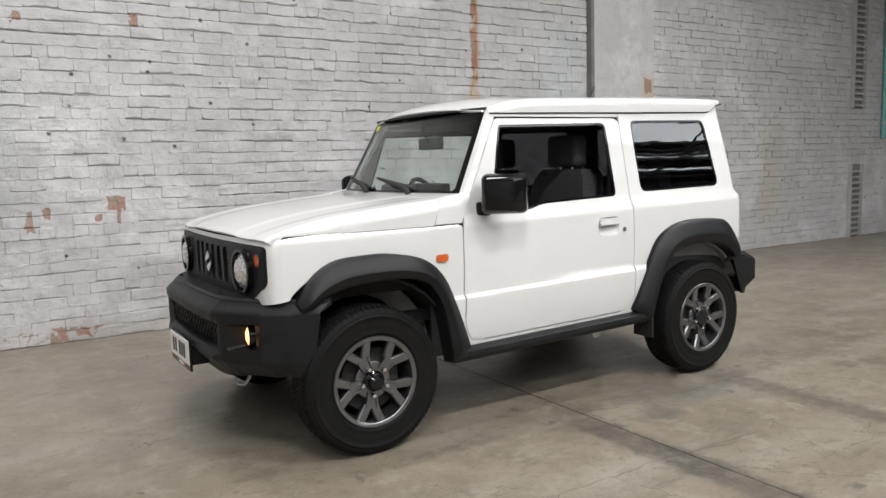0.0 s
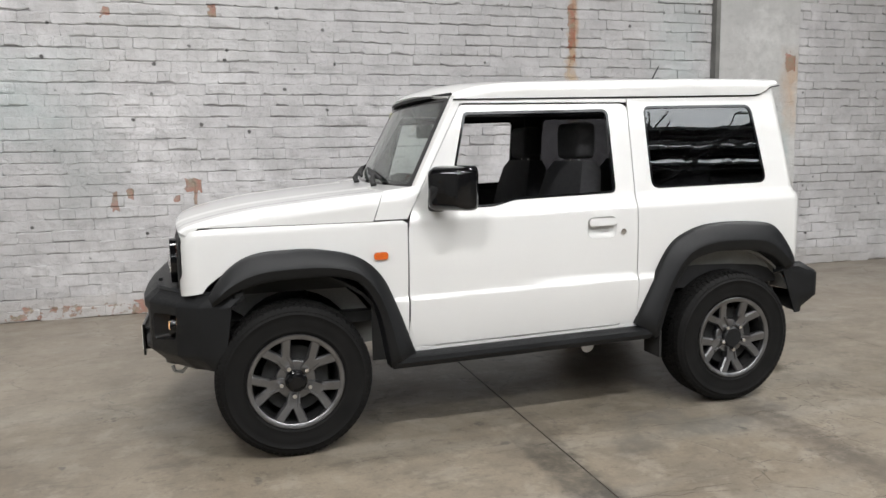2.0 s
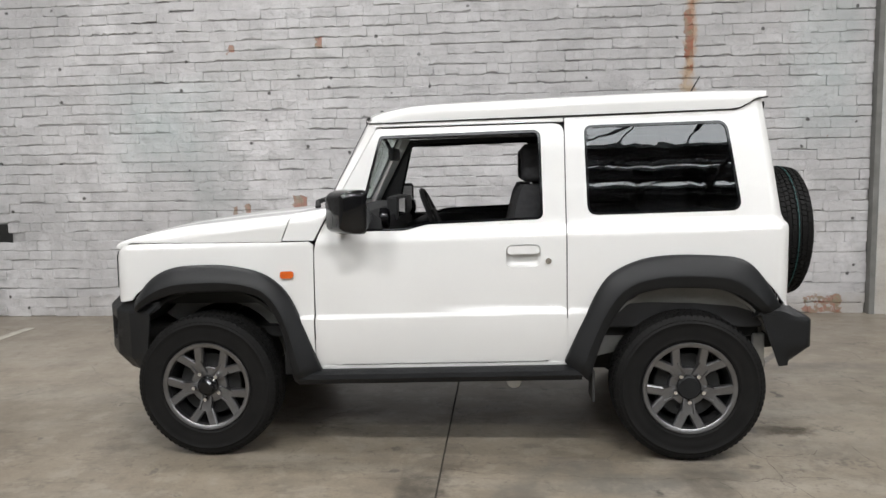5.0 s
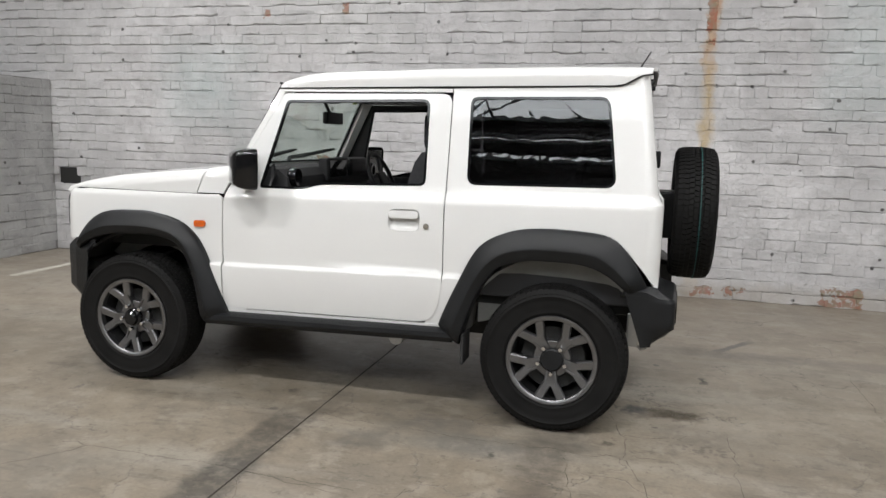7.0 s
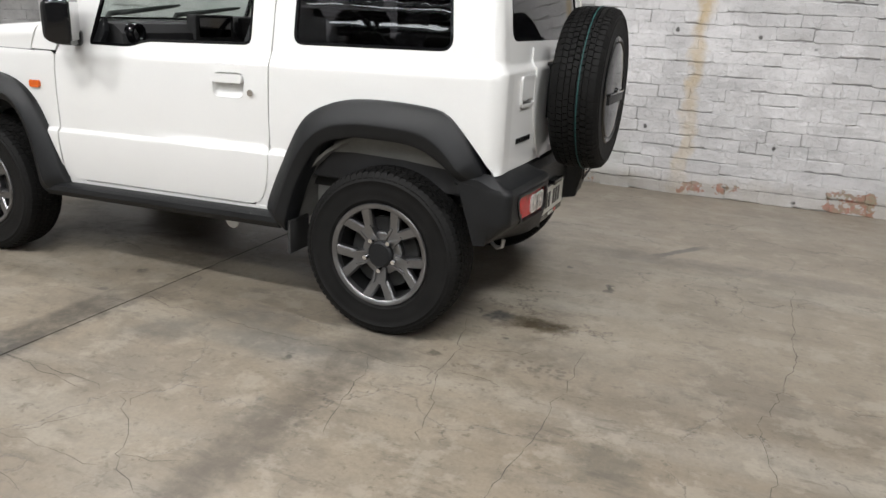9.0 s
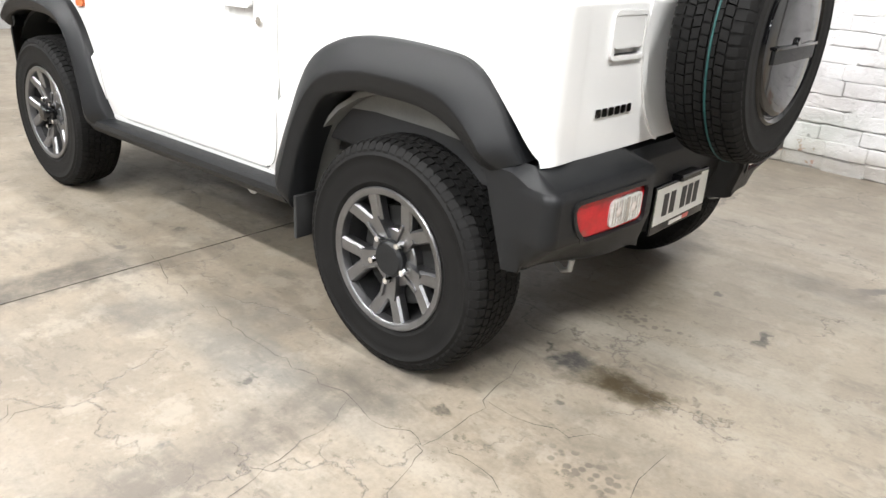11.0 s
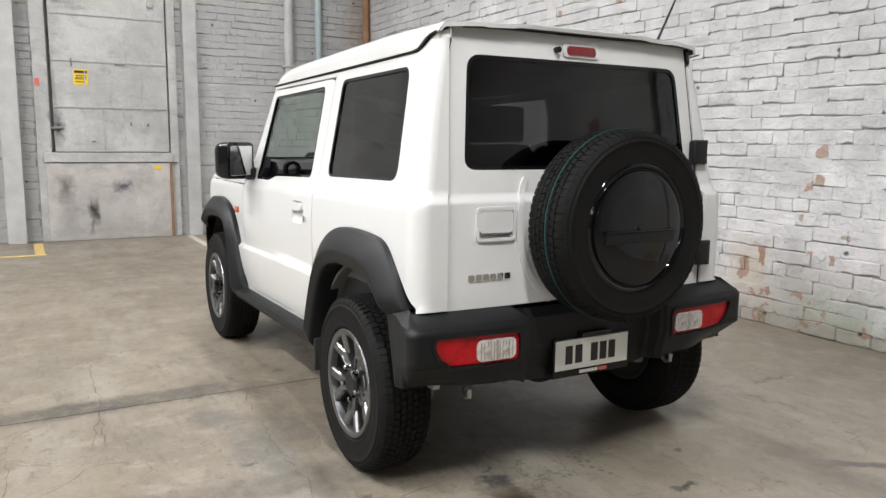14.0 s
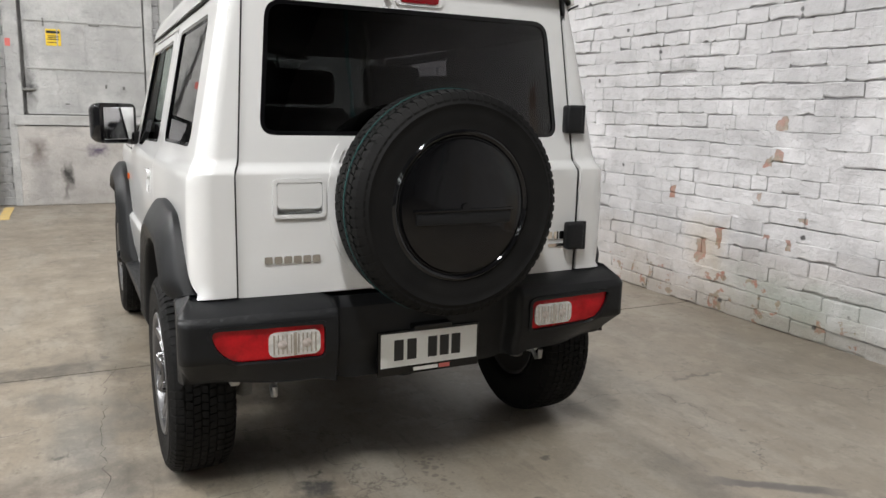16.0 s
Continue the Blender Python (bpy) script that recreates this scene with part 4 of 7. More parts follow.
def side(u, z):
    """The left body side, wrapped round the rear corner (u 2.6 to 2.75) and the front corner (u -0.36 to -1.13)."""
    if u > 2.3:
        r, xr = lerp(0.07, 0.048, sstep(0.9, 1.5, z)), rear_x(z)
        x1 = xr - r
        if u <= 2.6:
            x = lerp(2.3, x1, (u - 2.3) / 0.3)
            return (x, -half_width(x, z), z)
        w = half_width(x1, z)
        if u <= 2.7:
            t = (u - 2.6) / 0.1 * math.pi / 2
            return (x1 + r * math.sin(t), -(w - r + r * math.cos(t)), z)
        return (xr, lerp(-(w - r), -seam_y(z), (u - 2.7) / 0.05), z)
    if u < -0.2:
        r = 0.075
        xf = -0.462 + 0.02 * sstep(0.95, 1.03, z) + 0.04 * (z < 0.78) * (0.78 - z)
        x1 = xf + r
        if u >= -0.36:
            x = lerp(-0.2, x1, (-0.2 - u) / 0.16)
            return (x, -half_width(x, z), z)
        w = half_width(x1, z)
        if u >= -0.46:
            t = (-0.36 - u) / 0.1 * math.pi / 2
            return (x1 - r * math.sin(t), -(w - r + r * math.cos(t)), z)
        f = (-0.46 - u) / 0.67
        return (xf - 0.03 * (1 - (1 - f) ** 2), -(w - r) * (1 - f), z)
    return (u, -half_width(u, z), z)


def mirrored(fmap):
    def g(u, v):
        x, y, z = fmap(-u, v)
        return (x, -y, z)
    return g


def flip(poly):
    return [(-u, v) for u, v in poly][::-1]


Z_LINES = [crease(1) + d for d in (-0.012, -0.004, 0.003, 0.01, 0.016, 0.022)] + [belt(1.2) + d for d in (-0.045, -0.03, -0.018, -0.008, 0.002, 0.012, 0.022, 0.034, 0.046)]
U_LINES = [2.6 + 0.0125 * k for k in range(13)] + [-0.46 + 0.0125 * k for k in range(10)]


def both_sides(name, outer, mats, holes=(), label="", **kw):
    a = sheet(name, outer, side, mats, car, holes, label, vs=Z_LINES, us=U_LINES, **kw)
    b = sheet(name, flip(outer), mirrored(side), mats, car, [flip(h) for h in holes], label, vs=Z_LINES, us=[-u for u in U_LINES], **kw)
    return a, b


PAINT = [M_paint, M_dark]
ARCH_F = [(-0.345, 0.752), (-0.322, 0.785), (-0.262, 0.835), (-0.165, 0.89), (-0.02, 0.903), (0.12, 0.9), (0.275, 0.858), (0.372, 0.775), (0.44, 0.66), (0.53, 0.43)]
ARCH_R = [(1.72, 0.47), (1.79, 0.645), (1.888, 0.825), (2.008, 0.9), (2.15, 0.93), (2.37, 0.928), (2.488, 0.903), (2.57, 0.815), (2.63, 0.735)]
GR_TOP, GR_LOW, GR_SIDE = 0.988, 0.748, -0.425
fender = [(0.52, 0.425), (0.525, 0.8), (0.528, 1.012), (0.505, 1.026), (0.37, 1.0235), (-0.1, 1.0235), (-0.3, 1.0225), (-0.36, 1.019), (-0.41, 1.0125), (-0.46, 1.0085), (-1.13, 1.0075), (-1.13, GR_TOP)]
fender += rounded([(-1.13, GR_TOP), (GR_SIDE, GR_TOP), (GR_SIDE - 0.005, 0.815), (-0.56, GR_LOW), (-1.13, GR_LOW)], [0, 0.025, 0.02, 0.02, 0])[1:]
fender += [(-1.13, 0.73), (-0.46, 0.735), (-0.38, 0.745)] + smooth_path(ARCH_F, 4)
fl, fr = both_sides("front_fender", fender, PAINT, step=0.045)

door_out = rounded([(0.53, 0.515), (0.575, 0.437), (1.655, 0.456), (1.7045, 0.6), (1.7015, 1.554), (0.823, 1.546), (0.606, 1.16), (0.533, 1.03)], [0.06, 0.07, 0.07, 0.1, 0.05, 0.015, 0.08, 0.1])
win_f = rounded([(0.722, 1.068), (0.966, 1.07), (1.055, 1.097), (1.602, 1.114), (1.594, 1.527), (0.838, 1.513)], [0.025, 0.04, 0.04, 0.035, 0.04, 0.02])
dish_out = rounded([(1.43, 0.896), (1.586, 0.899), (1.588, 1.003), (1.428, 1.0)], 0.035)
dl, dr = both_sides("door", door_out, [M_paint, M_cabin], [win_f, dish_out], "white front door with its window wound down", step=0.045)
quarter = [(1.709, 0.47), (1.709, 1.0), (1.706, 1.579), (2.1, 1.586), (2.5, 1.595), (2.54, 1.606), (2.6, 1.635), (2.7, 1.668), (2.75, 1.672), (2.75, 1.1), (2.75, 0.705), (2.66, 0.705)] + smooth_path(ARCH_R, 4)[::-1]
win_r = rounded([(1.803, 1.128), (2.486, 1.141), (2.452, 1.55), (1.793, 1.542)], [0.05, 0.055, 0.05, 0.04])
ql, qr = both_sides("rear_quarter_panel", quarter, [M_paint, M_cabin], [win_r], step=0.045)
both_sides("roof_rail", [(0.835, 1.556), (1.7, 1.562), (1.7, 1.579), (0.8, 1.572), (0.8, 1.556)], [M_paint, M_cabin], step=0.05)
both_sides("sill", [(0.522, 0.41), (1.718, 0.43), (1.716, 0.45), (1.66, 0.449), (0.585, 0.43), (0.52, 0.428)], PAINT, step=0.05)

both_sides("sill_corner", [(1.6, 0.43), (1.716, 0.43), (1.7085, 0.66), (1.69, 0.66), (1.66, 0.5)], PAINT, step=0.03, lift=-0.004, thick=0.004)
both_sides("sill_corner", [(0.522, 0.42), (0.66, 0.42), (0.6, 0.5), (0.56, 0.56), (0.5265, 0.56)], PAINT, step=0.03, lift=-0.004, thick=0.004)

# seams and window surrounds
for sgn, dd, qq in ((-1, dl, ql), (1, dr, qr)):
    fm, fp = (side, lambda p: p) if sgn < 0 else (mirrored(side), flip)
    for ob, win, gm, gl in ((dd, win_f, None, ""), (qq, win_r, M_privacy, "dark tinted side glass")):
        sheet("window_seal", fp(offset_poly(win, -0.002)), fm, [M_gloss], ob, [fp(offset_poly(win, 0.012))], step=0.2, thick=0.014, lift=-0.001)
        if gm is None:
            continue  # the door windows are wound down
        g = sheet("window_glass", fp(offset_poly(win, 0.012)), fm, [gm], ob, label=gl, step=0.06, thick=0.003, lift=-0.008)
        g.visible_shadow = False
    # pull handle in a shallow dish, and the lock
    hm = fm
    hx = lambda p: fp(p)
    cup = dense(dish_out, 0.012)
    rings = []
    for k, dep in ((1.0, -0.001), (0.96, 0.006), (0.86, 0.016), (0.6, 0.021), (0.02, 0.022)):
        rings.append([(1.508 + (u - 1.508) * k, sgn * (half_width(u, v) - dep), 0.95 + (v - 0.95) * k) for u, v in cup])
    part("handle_dish", loft(rings, caps=False), M_paint, dd, smooth=60)
    sheet("handle", hx(rounded([(1.434, 0.957), (1.582, 0.96), (1.58, 0.996), (1.436, 0.994)], 0.017)), hm, [M_paint], dd, "white pull handle", step=0.012, thick=0.014, lift=0.012)
    lk = bmesh.new()
    bmesh.ops.create_cone(lk, cap_ends=True, segments=20, radius1=0.014, radius2=0.012, depth=0.012, matrix=pose(1.622, sgn * (half_width(1.62, 0.926) + 0.003), 0.926, 90 * sgn))
    part("lock", lk, M_chrome, dd, "small round chrome lock", smooth=40)
    # orange side repeater
    sheet("side_repeater", hx(rounded([(0.368, 0.854), (0.432, 0.855), (0.432, 0.889), (0.368, 0.888)], 0.015)), hm, [M_orange], fl if sgn < 0 else fr, "orange side repeater lamp", step=0.02, thick=0.012, lift=0.011)
    # black sill step
    y1 = sgn * 0.79
    prof = [(0.735, 0.414), (0.772, 0.411), (0.79, 0.4), (0.793, 0.378), (0.775, 0.352), (0.68, 0.345), (0.68, 0.41)]
    part("side_step", loft([[(x, sgn * y, z + 0.02 * (x - 0.5)) for y, z in prof] for x in (0.44, 0.5, 1.0, 1.5, 1.77)]), M_trim, car, "black plastic sill step", smooth=40)

# inner body boxes behind the seams, coloured dark so the gaps look shaded
for sgn in (-1, 1):
    part("inner_side", box(0.36, 1.78, min(sgn * 0.69, sgn * 0.7), max(sgn * 0.69, sgn * 0.7), 0.38, 1.05), M_dark, car)
    part("inner_post", box(1.66, 1.745, min(sgn * 0.58, sgn * 0.592), max(sgn * 0.58, sgn * 0.592), 1.05, 1.55, m=None), M_cabin, car)
part("nose_core", box(-0.41, 0.45, -0.64, 0.64, 0.72, 0.99), M_dark, car)
part("tail_core", box(2.55, 2.64, -0.57, 0.57, 0.66, 1.1), M_cabin, car)

# ---- bonnet ----
Z_HOOD = [(-0.50, 0.998), (-0.49, 1.012), (-0.475, 1.024), (-0.45, 1.035), (-0.40, 1.05), (-0.3, 1.074), (-0.15, 1.1), (0.0, 1.117), (0.2, 1.137), (0.45, 1.158)]


def hood_shift(s):
    a = abs(s)
    over = min(0.075, max(0.0, a - 0.667))
    return 0.03 * min(a / 0.667, 1) ** 2 + 0.075 - math.sqrt(0.075 ** 2 - over ** 2)


def hood(x, s):
    a, sg = abs(s), (1 if s >= 0 else -1)
    wb = half_width(min(max(x, -0.4), 0.5), 1.03) - 0.001
    z0 = 1.0265
    zt = table(x - hood_shift(s), Z_HOOD)
    r = max(0.012, min(0.055, (zt - z0) * 0.9))
    flat = wb - r
    arc = r * math.pi / 2
    crown = 0.012 * (1 - (min(a, flat) / flat) ** 2)
    dip = -0.006 * sstep(0.33, 0.40, min(a, flat)) * (1 - sstep(0.52, 0.6, min(a, flat)))
    if a <= flat:
        return (x, s, zt + crown + dip)
    if a <= flat + arc:
        t = (a - flat) / r
        return (x, sg * (flat + r * math.sin(t)), zt - r + r * math.cos(t))
    return (x, sg * wb, zt - r - (a - flat - arc))


def hood_edge(x):
    """The s at which the bonnet's side meets the wing line."""
    lo_s, hi_s = 0.6, 0.95
    for _ in range(40):
        s = (lo_s + hi_s) / 2
        if hood(x, s)[2] > 1.0262:
            lo_s = s
        else:
            hi_s = s
    return lo_s


front_edge = [(-0.488 + hood_shift(s), s) for s in np.linspace(-0.733, 0.733, 60)]
e_ = [(x, hood_edge(x)) for x in np.linspace(-0.372, 0.372, 18)]
hood_out = [(float(a), float(b)) for a, b in front_edge] + [(float(a), float(b)) for a, b in e_] + [(0.415, 0.72), (0.44, 0.66), (0.445, 0.3), (0.445, -0.3), (0.44, -0.66), (0.415, -0.72)] + [(float(a), -float(b)) for a, b in e_[::-1]]
bonnet = sheet("bonnet", hood_out, hood, PAINT, car, label="white flat-topped bonnet", step=0.04, us=[-0.48, -0.47, -0.46, -0.44, -0.42], vs=[k * 0.008 * sg for sg in (-1, 1) for k in range(80, 102)])
for sgn in (-1, 1):
    # cowl side panels with vent ribs, between bonnet and windscreen post
    def cowl(u, v, sgn=sgn):
        # u along x 0.38..0.62, v from the wing line up
        z = 1.031 + v
        zt = lerp(1.155, 1.185, (u - 0.38) / 0.24)
        w = half_width(u, 1.03) - 0.001
        r = 0.05
        k = max(0.0, (z - (zt - r)) / r)
        inn = r * (1 - math.sqrt(max(0.0, 1 - min(1, k) ** 2)))
        return (u, -(w - 0.12 * v - inn), z) if sgn < 0 else (u, (w - 0.12 * v - inn), z)
    o = [(0.379, 0.0), (0.53, 0.0), (0.6, 0.135), (0.6, 0.15), (0.43, 0.125), (0.418, 0.105)]
    if sgn < 0:
        cw_ = sheet("cowl_side", o, cowl, PAINT, car, step=0.03, edge=0.012)
    else:
        cw_ = sheet("cowl_side", flip(o), lambda u, v: cowl(-u, v), PAINT, car, step=0.03, edge=0.012)
    for k in range(3):
        z = 1.055 + 0.021 * k
        y = sgn * (half_width(0.47, 1.03) - 0.012 - 0.12 * (z - 1.03))
        part("vent_rib", box(0.425 + 0.008 * k, 0.535, y - 0.006, y + 0.006, z - 0.0045, z + 0.0045, bevel=0.003), M_paint, cw_)
part("cowl_top", loft([[(lerp(0.44, 0.41, 1 - (y / 0.7) ** 2), y, 1.142), (lerp(0.44, 0.41, 1 - (y / 0.7) ** 2), y, 1.157 + 0.006 * (1 - (y / 0.7) ** 2)), (lerp(0.58, 0.5, 1 - (y / 0.7) ** 2), y, 1.172), (lerp(0.58, 0.5, 1 - (y / 0.7) ** 2), y, 1.12)] for y in np.linspace(-0.66, 0.66, 15)]), M_paint, car, smooth=40)

# ---- windscreen and posts ----


def screen(a, b):
    y = -a * lerp(0.668, 0.6, b)
    x = lerp(0.565, 0.79, b) - lerp(0.075, 0.06, b) * (1 - a * a)
    return (x, y, lerp(1.155, 1.592, b))


ws = rounded([(-0.985, 0.0), (0.985, 0.0), (0.985, 1.0), (-0.985, 1.0)], 0.03)
wi = rounded([(-0.93, 0.06), (0.93, 0.06), (0.93, 0.945), (-0.93, 0.945)], 0.05)
scr = sheet("windscreen", ws, screen, [M_glass], car, label="clear upright windscreen", step=0.08, thick=0.004, edge=0.04)
scr.visible_shadow = False
sheet("windscreen_border", ws, screen, [M_gloss], scr, [wi], step=0.2, thick=0.002, lift=0.003, edge=0.03)
sheet("inspection_sticker", [(-0.9, 0.88), (-0.82, 0.88), (-0.82, 0.945), (-0.9, 0.945)], screen, [M_sticker], scr, "small yellow-green windscreen stickers", step=0.1, thick=0.001, lift=0.0065)
for sgn in (-1, 1):
    rings = []
    for b in np.linspace(-0.03, 1.0, 9):
        xs_, ys_, zs_ = screen(-sgn * 0.975, b)
        xd = lerp(0.606, 0.823, (zs_ - 1.16) / 0.386) - 0.004
        yd = sgn * (half_width(xd, zs_) - 0.001)
        p0, p1 = Vector((xs_, ys_, zs_)), Vector((xd, yd, zs_))
        mid = (p0 + p1) / 2 + Vector((-0.012, sgn * 0.012, 0))
        rings.append([p0, mid, p1, p1 + Vector((0.02, -sgn * 0.03, 0)), p0 + Vector((0.03, -sgn * 0.02, 0))])
    part("windscreen_post", loft(rings), M_paint, car, smooth=50)

# wipers
for y0, y1_ in ((-0.36, 0.12), (0.12, 0.58)):
    def on_glass(y, z, d=0.018):
        b = (z - 1.155) / 0.437
        p = screen(-y / lerp(0.668, 0.6, b), b)
        return (p[0] - d, y, z + d * 0.5)
    wp = part("wiper_arm", tube([(0.46, y0 + 0.02, 1.17), (0.455, y0 + 0.04, 1.195), on_glass(y0 + 0.18, 1.2, 0.03), on_glass(y0 + 0.33, 1.215, 0.025)], [0.016, 0.014, 0.011, 0.009], 8), M_rubber, car, "black windscreen wiper", smooth=60)
    part("wiper_blade", tube([on_glass(yy, 1.19 + 0.05 * k / 7) for k, yy in enumerate(np.linspace(y0 + 0.06, y1_, 8))], [0.006, 0.011, 0.012, 0.012, 0.012, 0.011, 0.01, 0.006], 6), M_rubber, wp, smooth=60)

# ---- roof ----
Z_ROOF = [(0.69, 1.612), (0.715, 1.635), (0.76, 1.655), (0.85, 1.678), (0.97, 1.692), (1.23, 1.702), (2.06, 1.722), (2.5, 1.722), (2.62, 1.712), (2.66, 1.7)]


def roof_low(x):
    return 1.575 + 0.0155 * (x - 0.8) + 0.05 * sstep(2.47, 2.6, x)


def roof_front(s):
    return 0.70 + 0.085 * min(1.0, abs(s) / 0.62) ** 2.2


def roof(x, s):
    a, sg = abs(s), (1 if s >= 0 else -1)
    z0 = roof_low(x)
    wb = half_width(x, min(z0, 1.605)) + 0.014
    zt = table(x - (roof_front(s) - 0.70), Z_ROOF) - 0.008
    r = 0.05
    flat = wb - r
    drop = 0.03 * (min(a, flat) / flat) ** 2.4
    ridge = 0.004 * sstep(0.3, 0.33, a) * (1 - sstep(0.42, 0.45, a))
    ze = zt - 0.03
    if a <= flat:
        return (x, s, zt - drop - ridge * sstep(0.95, 1.05, x))
    r = max(0.01, min(r, ze - z0))
    arc = r * math.pi / 2
    if a <= flat + arc:
        t = (a - flat) / r
        return (x, sg * (flat + r * math.sin(t)), ze - r + r * math.cos(t))
    return (x, sg * (flat + r), ze - r - (a - flat - arc))


def roof_edge(x):
    z0 = roof_low(x)
    wb = half_width(x, min(z0, 1.605)) + 0.014
    ze = table(x - (roof_front(0.6) - 0.70), Z_ROOF) - 0.038
    r = max(0.01, min(0.05, ze - z0))
    return wb - 0.05 + r * math.pi / 2 + max(0.0, ze - r - z0)


rf = [(roof_front(s), float(s)) for s in np.linspace(-0.6, 0.6, 26)]
re_ = [(float(x), roof_edge(x)) for x in np.linspace(0.815, 2.615, 46)]
roof_out = rf + re_ + [(2.64, 0.5), (2.648, 0.25), (2.65, 0.0), (2.648, -0.25), (2.64, -0.5)] + [(x, -s) for x, s in re_[::-1]]
rp = sheet("roof_panel", roof_out, roof, [M_paint, M_liner], car, label="white roof panel with a raised gutter edge", step=0.045, us=[0.715, 0.73, 0.75, 0.78, 2.54, 2.57, 2.6, 2.63], vs=[k * 0.01 * sg for sg in (-1, 1) for k in range(54, 72)], thick=0.014)
for sgn in (-1, 1):
    part("drip_seal", tube([(x, sgn * (half_width(x, min(roof_low(x), 1.605)) + 0.006), roof_low(x) - 0.003) for x in np.linspace(0.79, 2.62, 40)], 0.0035, 6), M_rubber, rp, "black drip seal", smooth=60)
part("rear_seal", tube([(2.618 + 0.012 * (1 - (y / 0.58) ** 2), y, 1.672 + 0.012 * (1 - (y / 0.58) ** 2)) for y in np.linspace(-0.52, 0.52, 14)], 0.006, 6), M_rubber, rp, smooth=60)
part("front_seal", tube([(roof_front(s) + 0.008, s, 1.598) for s in np.linspace(-0.6, 0.6, 20)], 0.007, 6), M_rubber, rp, smooth=60)
ant = part("antenna", tube([(2.49, 0.5, 1.69), (2.53, 0.5, 1.755), (2.60, 0.5, 1.875)], [0.007, 0.005, 0.004], 8), M_rubber, rp, "thin black roof antenna", smooth=60)
part("antenna_base", tube([(2.48, 0.5, 1.675), (2.495, 0.5, 1.705)], [0.022, 0.012], 12), M_rubber, ant, smooth=60)

# ---- tailgate ----


def gate(y, z):
    return (rear_x(z) - 0.012 * (abs(y) / 0.6) ** 4, y, z)


tz = [1.678 - 0.978 * k / 24 for k in range(25)]
gate_out = [(-seam_y(z) + 0.0075, z) for z in tz] + [(seam_y(z) - 0.0075, z) for z in tz[::-1]]
gate_win = rounded([(-0.532, 1.185), (0.532, 1.185), (0.497, 1.585), (-0.497, 1.585)], [0.05, 0.05, 0.055, 0.055])
hr = rounded([(-0.505, 0.938), (-0.342, 0.938), (-0.342, 1.058), (-0.505, 1.058)], 0.02)
gt = sheet("tailgate", gate_out, gate, [M_paint, M_cabin], car, [gate_win, offset_poly(hr, 0.012)], "white side-hinged tailgate", step=0.05, vs=[1.06 + 0.008 * k for k in range(8)])
sheet("window_seal", offset_poly(gate_win, -0.002), gate, [M_gloss], gt, [offset_poly(gate_win, 0.014)], step=0.2, thick=0.014, lift=-0.001)
g = sheet("window_glass", offset_poly(gate_win, 0.01), gate, [M_privacy], gt, label="dark tinted rear window", step=0.08, thick=0.003, lift=-0.006)
g.visible_shadow = False
sheet("handle_surround", hr, gate, [M_paint], gt, [offset_poly(hr, 0.012)], step=0.1, thick=0.03, lift=0.009)
sheet("handle_dish", offset_poly(hr, 0.01), gate, [M_paint], gt, step=0.05, thick=0.003, lift=-0.018)
sheet("handle", rounded([(-0.492, 0.967), (-0.355, 0.967), (-0.355, 1.047), (-0.492, 1.047)], 0.016), gate, [M_paint], gt, "white tailgate pull", step=0.02, thick=0.02, lift=0.007)
sheet("brake_lamp_surround", rounded([(-0.085, 1.598), (0.085, 1.598), (0.085, 1.646), (-0.085, 1.646)], 0.02), gate, [M_paint], gt, step=0.05, thick=0.01, lift=0.008)
sheet("brake_lamp", rounded([(-0.068, 1.605), (0.068, 1.605), (0.068, 1.638), (-0.068, 1.638)], 0.014), gate, [M_red_dark], gt, "dark red high brake lamp", step=0.05, thick=0.01, lift=0.012)
part("washer_nozzle", tube([(2.60, -0.115, 1.622), (2.635, -0.115, 1.622)], 0.011, 10), M_trim, gt, smooth=50)
for k in range(6):
    y0 = -0.532 + 0.0295 * k
    sheet("badge_letter_shape", rounded([(y0, 0.8), (y0 + 0.024, 0.8), (y0 + 0.024, 0.822), (y0, 0.822)], 0.005), gate, [M_chrome], gt, "chrome badge shape", step=0.05, thick=0.003, lift=0.005, edge=0.008)
for k in range(4):
    y0 = 0.46 + 0.026 * k
    sheet("badge_letter_shape", rounded([(y0, 0.822), (y0 + 0.02, 0.822), (y0 + 0.02, 0.85), (y0, 0.85)], 0.005), gate, [M_chrome], gt, "chrome badge shape", step=0.05, thick=0.003, lift=0.005, edge=0.008)
sheet("badge_bar", [(0.49, 0.795), (0.56, 0.795), (0.56, 0.805), (0.49, 0.805)], gate, [M_chrome], gt, step=0.05, thick=0.003, lift=0.004)
for z in (1.25, 0.835):
    hg = part("hinge", box(rear_x(z) - 0.005, rear_x(z) + 0.036, 0.552, 0.622, z - 0.05, z + 0.05, bevel=0.014, seg=3), M_trim, gt, "black tailgate hinge", smooth=40)
    part("knuckle", tube([(rear_x(z) + 0.018, 0.622, z - 0.05), (rear_x(z) + 0.018, 0.622, z + 0.05)], 0.014, 12), M_trim, hg, smooth=50)
# dark strips set into the seams beside the tailgate, standing in for their shade
for sgn in (-1, 1):
    zs_ = [1.665 - 0.955 * k / 24 for k in range(25)]
    strip = [(sgn * (seam_y(z) - 0.0095), z) for z in zs_] + [(sgn * (seam_y(z) + 0.002), z) for z in zs_[::-1]]
    sheet("seam_shade_strip", strip, gate, [M_rubber], gt, step=0.2, thick=0.004, lift=-0.0035)
